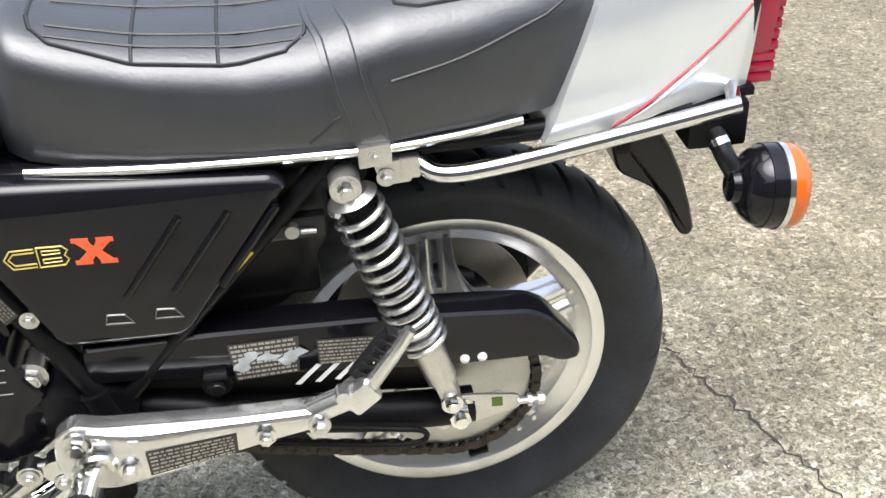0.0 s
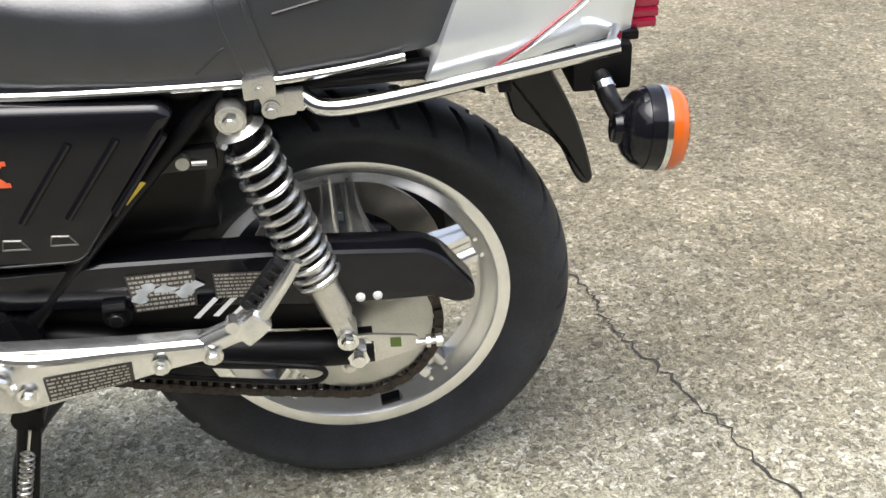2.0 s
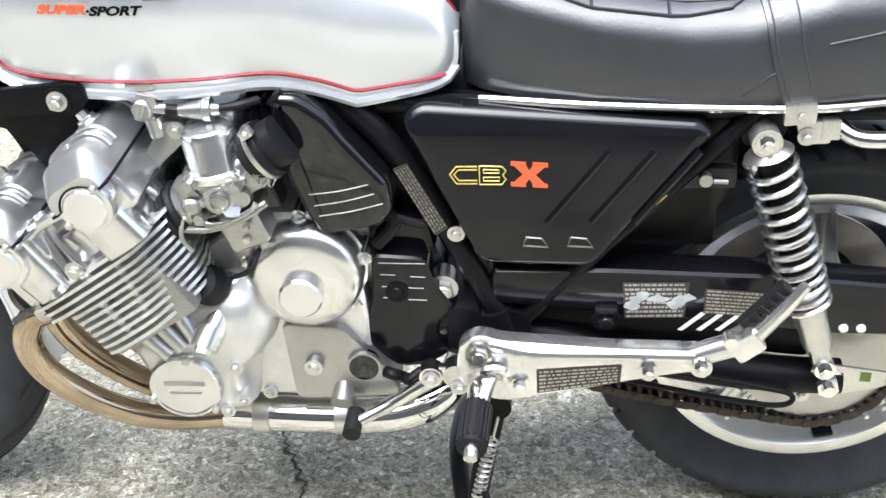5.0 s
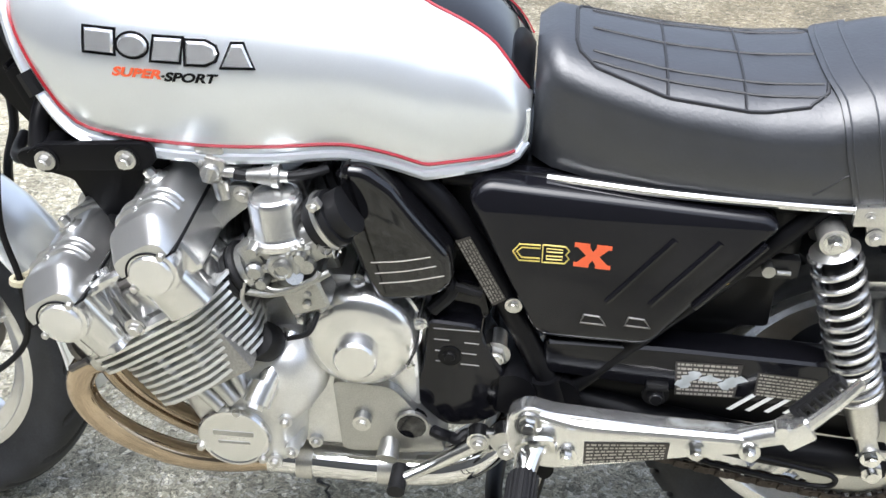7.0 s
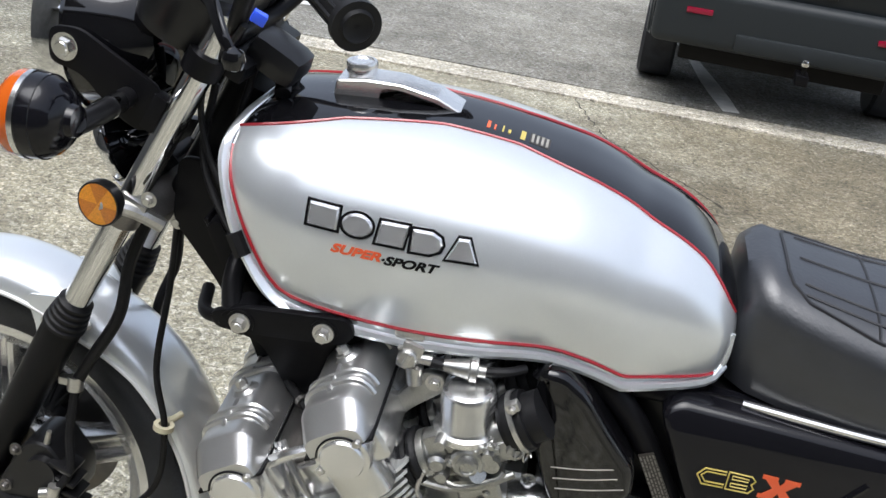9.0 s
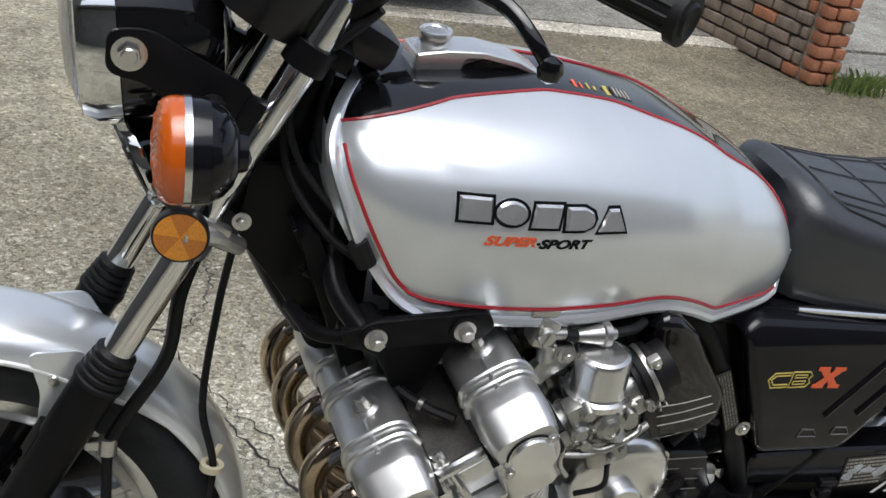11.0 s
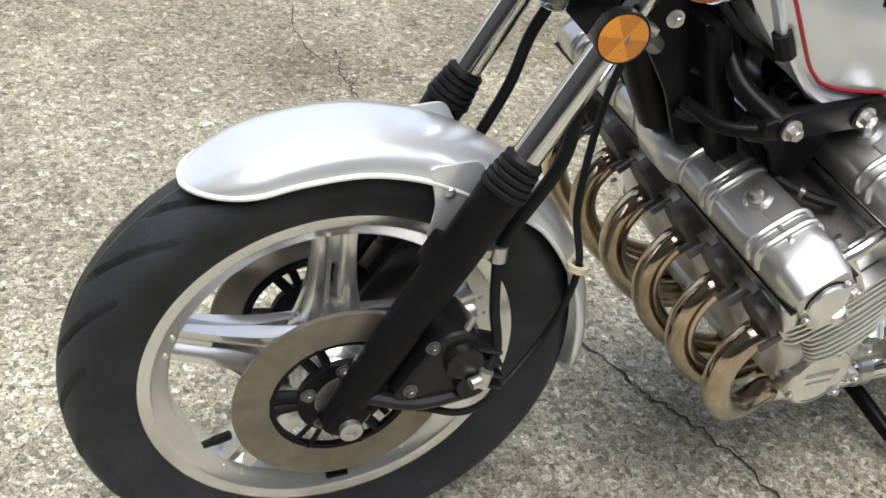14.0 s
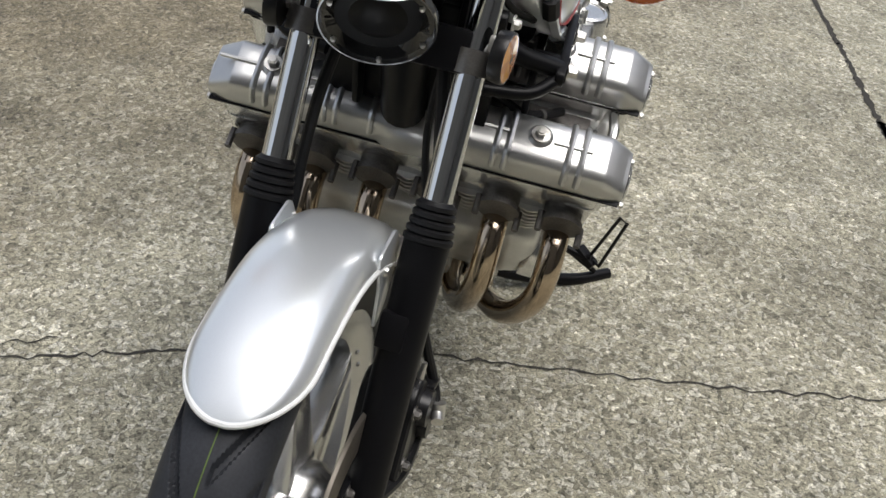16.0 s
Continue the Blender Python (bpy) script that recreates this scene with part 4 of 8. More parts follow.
# -- side covers --
for s in (1, -1):
    bm = bmesh.new()
    outline = rounded([(-0.567, 0.730), (-0.545, 0.747), (-0.20, 0.726), (-0.185, 0.712), (-0.325, 0.520), (-0.472, 0.524)], 0.018, 5)
    plate(bm, outline, -0.168, -0.10, 0.014, 4)
    for zc in (0.716, 0.711):
        bmesh.ops.bisect_plane(bm, geom=bm.verts[:] + bm.edges[:] + bm.faces[:], plane_co=(0, 0, zc), plane_no=(0, 0, 1))
    for v in bm.verts:
        if v.co.y < -0.11 and v.co.z > 0.711:
            v.co.y += 0.38 * (v.co.z - 0.711)
    if s < 0:
        mirror_y(bm)
    cover = part("side_cover", bm, BLACK_PAINT, bike, "glossy black side cover")
    if s < 0:
        continue
    Y = -0.1688
    bm = bmesh.new()
    for k in range(3):
        x0, x1 = -0.31 + 0.055 * k, -0.385 + 0.055 * k
        tube(bm, [(x0, Y + 0.001, 0.690), (x1, Y + 0.001, 0.590)], 0.005, n=8, steps=1)
    part("rib", bm, BLACK_PAINT, cover)

    def outline_bars(bm, pts, w, y, closed=True):
        q = pts + pts[:1] if closed else pts
        tube(bm, [(x, y, z) for x, z in q], w, n=6, steps=1)

    bm = bmesh.new()
    outline_bars(bm, [(-0.511, 0.656), (-0.503, 0.667), (-0.477, 0.667), (-0.477, 0.6625), (-0.500, 0.6625), (-0.506, 0.656), (-0.500, 0.6475), (-0.477, 0.6475), (-0.477, 0.643), (-0.503, 0.643)], 0.0011, Y)
    outline_bars(bm, [(-0.474, 0.668), (-0.446, 0.667), (-0.441, 0.661), (-0.445, 0.655), (-0.441, 0.649), (-0.446, 0.642), (-0.474, 0.642)], 0.0011, Y)
    outline_bars(bm, [(-0.469, 0.663), (-0.449, 0.662), (-0.449, 0.658), (-0.469, 0.658)], 0.0009, Y)
    outline_bars(bm, [(-0.469, 0.652), (-0.449, 0.652), (-0.449, 0.647), (-0.469, 0.647)], 0.0009, Y)
    bmesh.ops.translate(bm, vec=(0.004, 0, 0.003), verts=bm.verts)
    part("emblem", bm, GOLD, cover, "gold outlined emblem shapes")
    bm = bmesh.new()
    half = [(-0.023, 0.0115), (-0.023, 0.0175), (-0.004, 0.0175), (-0.004, 0.0125), (0.0, 0.006), (0.004, 0.0125), (0.004, 0.0175), (0.023, 0.0175), (0.023, 0.0115), (0.019, 0.0115), (0.008, 0.0)]
    lower = [(0.019, -0.0115), (0.023, -0.0115), (0.023, -0.0175), (0.004, -0.0175), (0.004, -0.0125), (0.0, -0.006), (-0.004, -0.0125), (-0.004, -0.0175), (-0.023, -0.0175), (-0.023, -0.0115), (-0.019, -0.0115), (-0.008, 0.0), (-0.019, 0.0115)]
    plate(bm, [(-0.408 + x, 0.659 + z - 0.06 * x) for x, z in half + lower], Y, Y - 0.0010, 0)
    part("emblem", bm, ORANGE_STRIPE, cover, "orange crossed emblem shape")
    bm = bmesh.new()
    for x in (-0.400, -0.343):
        tube(bm, [(x - 0.012, Y, 0.568), (x + 0.008, Y, 0.566), (x + 0.017, Y, 0.553), (x - 0.016, Y, 0.555), (x - 0.012, Y, 0.568)], 0.0014, n=6, steps=1)
    part("vent", bm, CLAMP, cover)

# -- frame tubes --
bm = bmesh.new()
for s in (-1, 1):
    for pts, r in (
        ([(-1.05, 0.03 * s, 0.80), (-0.85, 0.10 * s, 0.79), (-0.70, 0.125 * s, 0.772), (-0.62, 0.135 * s, 0.725), (-0.565, 0.138 * s, 0.655), (-0.51, 0.140 * s, 0.555), (-0.44, 0.140 * s, 0.410)], 0.0165),
        ([(-0.44, 0.140 * s, 0.395), (-0.33, 0.142 * s, 0.52), (-0.235, 0.142 * s, 0.622), (-0.13, 0.13 * s, 0.728)], 0.012),
        ([(-0.60, 0.12 * s, 0.735), (-0.3, 0.122 * s, 0.727), (0.0, 0.12 * s, 0.722), (0.30, 0.11 * s, 0.722)], 0.013),
        ([(-0.455, 0.14 * s, 0.44), (-0.44, 0.14 * s, 0.38), (-0.43, 0.13 * s, 0.31)], 0.024),
    ):
        tube(bm, pts, r, n=14)
    rod(bm, (-0.435, 0.155 * s, 0.412), (-0.435, 0.12 * s, 0.412), 0.03)
    plate(bm, rounded([(-0.155, 0.735), (-0.085, 0.735), (-0.10, 0.68), (-0.145, 0.68)], 0.012), 0.128 * s, 0.136 * s, 0.002)
rod(bm, (-1.13, 0, 0.98), (-1.045, 0, 0.80), 0.034)
for y in (-0.028, 0.028):
    tube(bm, [(-1.07, y, 0.86), (-0.9, y * 1.5, 0.86), (-0.55, y * 2, 0.80)], 0.018, n=12)
tray = box(bmesh.new(), (-0.475, 0, 0.655), (0.230, 0.220, 0.165), 0.012)
part("battery_box", tray, BLACK_PLASTIC, bike, "black battery box between the side covers")
frame_ob = part("frame", bm, BLACK_SATIN, bike, "black tubular steel frame")
label_plate("label", [(-0.562, 0.668), (-0.513, 0.574), (-0.530, 0.562), (-0.580, 0.660)], -0.1552, LABEL_DARK, None, LABEL_DIM, 12, frame_ob, 5, "small-print label on the frame tube")
bm = bmesh.new()
bolt(bm, (-0.503, -0.155, 0.565), 0.008, 0.006)
part("frame_bolt", bm, STEEL, frame_ob)
bm = bmesh.new()
rod(bm, (-0.524, -0.10, 0.470), (-0.524, -0.140, 0.470), 0.015, n=20)
bolt(bm, (-0.524, -0.140, 0.470), 0.014, 0.014)
part("frame_bolt", bm, STEEL, frame_ob, "large zinc bolt")
tube_pts = [(-0.262, -0.1545, 0.594), (-0.236, -0.1545, 0.622)]
part("sticker", tube(bmesh.new(), tube_pts, 0.006, n=4, steps=1, flat=0.15), YELLOW, frame_ob, "small yellow sticker")
# helmet lock
bm = bmesh.new()
rod(bm, (-0.188, -0.12, 0.640), (-0.188, -0.152, 0.640), 0.0085, n=18)
rod(bm, (-0.178, -0.146, 0.637), (-0.160, -0.144, 0.635), 0.0035, n=10)
lock = part("helmet_lock", bm, ALLOY_DARK, bike, whole=True)
bm = box(bmesh.new(), (-0.185, -0.130, 0.637), (0.075, 0.018, 0.030), 0.005)
part("lock_body", bm, BLACK_PLASTIC, lock)
# inner guard behind the seat tube, battery box
bm = bmesh.new()
box(bm, (-0.34, 0, 0.62), (0.36, 0.19, 0.22), 0.01)
plate(bm, rounded([(-0.28, 0.72), (-0.14, 0.72), (-0.14, 0.60), (-0.20, 0.50), (-0.32, 0.46), (-0.38, 0.50)], 0.03), -0.095, 0.095, 0.01)
part("battery_box", bm, BLACK_PLASTIC, bike)

# -- footrest bracket, pegs, shifter, stand --
bm = bmesh.new()
plate(bm, rounded([(-0.500, 0.430), (-0.474, 0.446), (-0.445, 0.436), (-0.30, 0.425), (-0.175, 0.422), (-0.172, 0.392), (-0.24, 0.380), (-0.36, 0.352), (-0.44, 0.335), (-0.490, 0.345), (-0.505, 0.385)], 0.014), -0.215, -0.188, 0.005, 3)
tube(bm, [(-0.46, -0.214, 0.430), (-0.40, -0.217, 0.419), (-0.30, -0.217, 0.418), (-0.18, -0.214, 0.414)], 0.007, n=8)
bracket = part("footrest_bracket", bm, ALLOY, bike, "cast aluminium footrest bracket")
label_plate("label", [(-0.398, 0.390), (-0.286, 0.400), (-0.287, 0.372), (-0.397, 0.352)], -0.2155, LABEL_DARK, None, LABEL_GREY, 21, bracket, 6, "dark label with small grey print")
bm = bmesh.new()
for c, r in (((-0.474, -0.2150, 0.417), 0.017), ((-0.42, -0.2150, 0.366), 0.013), ((-0.251, -0.2150, 0.391), 0.012), ((-0.184, -0.222, 0.404), 0.013)):
    rod(bm, (c[0], c[1] + 0.005, c[2]), (c[0], c[1] - 0.003, c[2]), r * 1.1, n=20)
    bolt(bm, (c[0], c[1] - 0.003, c[2]), r * 0.75, 0.010)
part("bracket_bolt", bm, POLISHED, bracket)
bm = bmesh.new()
tube(bm, [(-0.20, -0.205, 0.405), (-0.17, -0.208, 0.420), (-0.145, -0.212, 0.432)], 0.0165, n=14)
box(bm, (-0.130, -0.214, 0.440), (0.042, 0.036, 0.034), 0.006, (0, -40, 0))
rod(bm, (-0.152, -0.218, 0.452), (-0.152, -0.238, 0.452), 0.009, n=12)
tube(bm, [(-0.120, -0.218, 0.448), (-0.085, -0.220, 0.498), (-0.064, -0.219, 0.530)], lambda t: 0.0105 - 0.003 * t, n=10)
peg = part("passenger_footrest", bm, ALLOY, bike, "folded passenger footrest, alloy with rubber pad")
bm = bmesh.new()
tube(bm, [(-0.135, -0.206, 0.462), (-0.090, -0.206, 0.520)], 0.009, n=10, steps=1)
part("rubber_pad", bm, RUBBER, peg)
for k in range(6):
    c = Vector((-0.127, -0.208, 0.468)).lerp(Vector((-0.086, -0.208, 0.520)), k / 5)
    part("pad_rib", box(bmesh.new(), c, (0.006, 0.017, 0.017), 0.001, (0, -50, 0), seg=1), RUBBER, peg)
bm = bmesh.new()
tube(bm, [(-0.485, -0.213, 0.372), (-0.470, -0.224, 0.395), (-0.445, -0.224, 0.398), (-0.440, -0.216, 0.375)], 0.007, n=8)
tube(bm, [(-0.478, -0.214, 0.36), (-0.476, -0.235, 0.365), (-0.477, -0.262, 0.36)], 0.014, n=12)
tube(bm, [(-0.452, -0.214, 0.385), (-0.462, -0.235, 0.378), (-0.470, -0.262, 0.366)], 0.010, n=10)
rod(bm, (-0.480, -0.322, 0.350), (-0.481, -0.342, 0.345), 0.011, 0.009, n=14)
peg = part("rider_footrest", bm, POLISHED, bike, "rider footrest with ribbed black rubber")
bm = bmesh.new()
rod(bm, (-0.476, -0.258, 0.362), (-0.480, -0.326, 0.349), 0.0185, 0.020, n=24)
part("rubber_pad", bm, RUBBER, peg)
for k in range(10):
    a = math.pi * k / 9
    o = Vector((0.0195 * math.cos(a), 0, 0.0195 * math.sin(a)))
    part("pad_rib", rod(bmesh.new(), Vector((-0.476, -0.262, 0.361)) + o, Vector((-0.480, -0.322, 0.350)) + o, 0.0022, n=6), RUBBER, peg)
bm = bmesh.new()
tube(bm, [(-0.650, -0.225, 0.300), (-0.60, -0.205, 0.318), (-0.555, -0.20, 0.347), (-0.530, -0.20, 0.365)], lambda t: 0.008 + 0.004 * t, n=12)
rod(bm, (-0.540, -0.19, 0.372), (-0.540, -0.212, 0.372), 0.016, n=18)
rod(bm, (-0.505, -0.185, 0.372), (-0.505, -0.210, 0.372), 0.019, n=18)
box(bm, (-0.522, -0.20, 0.374), (0.05, 0.016, 0.020), 0.004)
lever = part("gear_lever", bm, POLISHED, bike, "polished gear lever with rubber toe piece")
bm = bmesh.new()
rod(bm, (-0.648, -0.203, 0.303), (-0.650, -0.245, 0.298), 0.0125, n=16)
part("toe_rubber", bm, RUBBER, lever)
bm = bmesh.new()
for c in ((-0.540, -0.213, 0.372), (-0.502, -0.211, 0.356)):
    bolt(bm, c, 0.008, 0.008)
part("pinch_bolt", bm, STEEL, lever)
bm = bmesh.new()
rod(bm, (-0.455, -0.15, 0.27), (-0.455, 0.15, 0.27), 0.022)
for sd in (-1, 1):
    tube(bm, [(-0.455, 0.13 * sd, 0.27), (-0.475, 0.16 * sd, 0.17), (-0.49, 0.19 * sd, 0.075), (-0.485, 0.20 * sd, 0.045)], lambda t: 0.017 - 0.003 * t, n=12)
tube(bm, [(-0.50, 0.18, 0.055), (-0.52, 0.05, 0.085), (-0.52, -0.06, 0.085), (-0.49, -0.20, 0.050), (-0.43, -0.33, 0.034), (-0.372, -0.408, 0.036)], lambda t: 0.016 - 0.004 * t, n=12)
tube(bm, [(-0.470, -0.235, 0.190), (-0.44, -0.30, 0.115), (-0.40, -0.375, 0.050)], 0.0055, n=10)
box(bm, (-0.462, -0.345, 0.118), (0.024, 0.050, 0.016), 0.004, (25, 0, -30))
tube(bm, [(-0.455, -0.290, 0.125), (-0.462, -0.330, 0.118), (-0.470, -0.355, 0.122)], 0.008, n=8)
tube(bm, [(-0.462, -0.352, 0.122), (-0.516, -0.380, 0.256), (-0.548, -0.392, 0.266), (-0.494, -0.372, 0.124), (-0.466, -0.360, 0.116)], 0.0036, n=8, steps=1)
stand = part("centre_stand", bm, BLACK_SATIN, bike, "black centre stand lowered to the concrete", whole=True)
bm = bmesh.new()
s0, s1 = Vector((-0.452, -0.160, 0.262)), Vector((-0.490, -0.205, 0.110))
d, u, v = frame_of(s1 - s0)
pts = [s0.lerp(s1, k / 200) + 0.0085 * (u * math.cos(k * 0.6) + v * math.sin(k * 0.6)) for k in range(40, 161)]
tube(bm, [s0, s0.lerp(s1, 0.19)] + pts + [s0.lerp(s1, 0.82), s1], 0.0022, n=6, steps=1)
part("spring", bm, STEEL, stand)

# -- engine --
UP = Vector((-0.545, 0, 0.839))   # along the cylinders
BACK = Vector((0.839, 0, 0.545))  # across them, to the rear
TILT_Y = 33.0
FIN_TOP = Vector((-0.940, 0, 0.575))


def eng(b, u, y):
    return FIN_TOP + BACK * b + UP * u + Vector((0, y, 0))


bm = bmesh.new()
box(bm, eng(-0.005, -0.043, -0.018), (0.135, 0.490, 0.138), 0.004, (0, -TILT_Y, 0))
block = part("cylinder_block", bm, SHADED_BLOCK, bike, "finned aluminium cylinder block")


def fin_outline(b0, b1, corner, w):
    """A fin seen along the cylinders: scalloped front and rear, rounded ends."""
    n = 72
    rear = [(b1 - 0.010 * abs(math.sin(y / 0.09 * math.pi)), y) for y in (-w + 0.07 + (2 * w - 0.14) * j / n for j in range(n + 1))]
    bend = [(b1 + (corner - b1) * (j / 8) ** 1.6, w - 0.07 + 0.07 * (j / 8) ** 0.7) for j in range(1, 9)]
    front = [(b0 + 0.008 * abs(math.sin(y / 0.09 * math.pi)), y) for y in (w - 0.022 - (2 * w - 0.044) * j / n for j in range(n + 1))]
    side = []
    for j in range(1, 16):
        t = j / 16
        b = corner + (b0 + 0.016 - corner) * t
        side.append((b, w + 0.005 * math.sin(math.pi * t) ** 0.5))
    nose = [(b0 + 0.016 * (1 - math.sin(a)), w - 0.022 + 0.022 * math.cos(a)) for a in (math.pi / 2 * j / 5 for j in range(5))]
    left = [(b, -y) for b, y in (bend + side + nose)[::-1]]
    return rear + bend + side + nose + front + left


for k in range(11):
    u = 0.011 - 0.0112 * k
    t = k / 10
    high = k < 4
    pts = fin_outline(-0.110 if high else -0.088 + 0.006 * t, 0.120 - 0.040 * t, 0.068 - 0.052 * t, 0.261 if high else 0.257)
    bm = bmesh.new()
    f = bm.faces.new([bm.verts.new(eng(b, u, y - 0.018)) for b, y in pts])
    ext = bmesh.ops.extrude_face_region(bm, geom=[f])
    bmesh.ops.translate(bm, vec=UP * 0.0046, verts=[v for v in ext["geom"] if isinstance(v, bmesh.types.BMVert)])
    part("fin", bm, CASTING, block)
# cast posts that tie the fins together at the ends
for s in (-1, 1):
    for b0, u0, b1, u1, r in ((-0.030, -0.030, -0.030, -0.090, 0.0065), (0.030, 0.006, 0.008, -0.080, 0.005)):
        part("fin_post", rod(bmesh.new(), eng(b0, u0, 0.250 * s - 0.018), eng(b1, u1, 0.248 * s - 0.018), r, n=10), CASTING, block)
for y in (-0.20, -0.11, -0.02):
    part("fin_post", rod(bmesh.new(), eng(0.090, 0.010, y), eng(0.056, -0.09, y), 0.005, n=10), CASTING, block)
# cylinder head
def post(bm, b, u0, u1, y, s, w0, w1, d):
    """A rounded casting under a cam bearing, wider at its foot."""
    loops = []
    for k in range(7):
        t = k / 6
        w = w0 + (w1 - w0) * t ** 1.5
        u = u0 + (u1 - u0) * t
        ring = []
        for j in range(16):
            a = 2 * math.pi * j / 16
            c, sn = math.cos(a), math.sin(a)
            ring.append(eng(b + w * math.copysign(abs(c) ** 0.6, c), u, y + s * d * (0.5 + 0.5 * math.copysign(abs(sn) ** 0.6, sn)) * (1 - 0.10 * t)))
        loops.append(ring)
    return rings(bm, loops)


bm = bmesh.new()
box(bm, eng(0.0, 0.035, -0.018), (0.200, 0.490, 0.050), 0.006, (0, -TILT_Y, 0))
for b in (-0.064, 0.078):
    box(bm, eng(b, 0.075, -0.018), (0.084, 0.530, 0.055), 0.010, (0, -TILT_Y, 0), seg=3)
for s in (-1, 1):
    post(bm, -0.058, 0.090, 0.012, -0.018 + 0.225 * s, s, 0.030, 0.026, 0.060)
    post(bm, 0.068, 0.090, 0.012, -0.018 + 0.225 * s, s, 0.033, 0.034, 0.060)
    post(bm, 0.088, 0.070, 0.020, -0.018 + 0.165 * s, s, 0.016, 0.022, 0.044)
    post(bm, -0.096, 0.060, 0.012, -0.018 + 0.215 * s, s, 0.012, 0.016, 0.050)
    for b, lean in ((-0.022, 0.006), (-0.006, -0.004)):
        tube(bm, [eng(b + lean, 0.100, -0.018 + 0.238 * s), eng(b, 0.060, -0.018 + 0.256 * s), eng(b - lean * 0.5, 0.014, -0.018 + 0.262 * s)], 0.0052, n=8)
    rod(bm, eng(-0.014, 0.012, -0.018 + 0.250 * s), eng(-0.014, 0.022, -0.018 + 0.262 * s), 0.014, 0.012, n=16)
    rod(bm, eng(-0.046, 0.020, -0.018 + 0.27 * s), eng(-0.046, 0.012, -0.018 + 0.27 * s), 0.013, 0.016, n=14)
head = part("cylinder_head", bm, ALLOY, bike, "aluminium cylinder head", whole=True)
# Added dark sheet: shade under the tank, between the cam covers, as colour.
part("plug_valley_shade", box(bmesh.new(), eng(0.0, 0.0635, -0.018), (0.062, 0.462, 0.006), 0.001, (0, -TILT_Y, 0), seg=1), PORT, head)
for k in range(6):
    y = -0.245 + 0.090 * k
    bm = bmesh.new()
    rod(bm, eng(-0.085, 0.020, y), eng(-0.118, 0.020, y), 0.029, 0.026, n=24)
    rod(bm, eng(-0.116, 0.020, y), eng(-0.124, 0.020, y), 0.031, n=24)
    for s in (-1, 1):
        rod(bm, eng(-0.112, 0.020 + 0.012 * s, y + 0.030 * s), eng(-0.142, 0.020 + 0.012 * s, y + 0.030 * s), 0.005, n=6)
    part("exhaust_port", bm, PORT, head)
bm = bolt(bmesh.new(), eng(-0.014, 0.022, -0.282), 0.009, 0.009, (0, -1, 0))
part("head_bolt", bm, STEEL, head)
bm = tube(bmesh.new(), [eng(-0.040, 0.088, -0.276), eng(0.0, 0.094, -0.282), eng(0.038, 0.088, -0.276)], 0.0075, n=10)
part("head_bridge", bm, ALLOY, head)


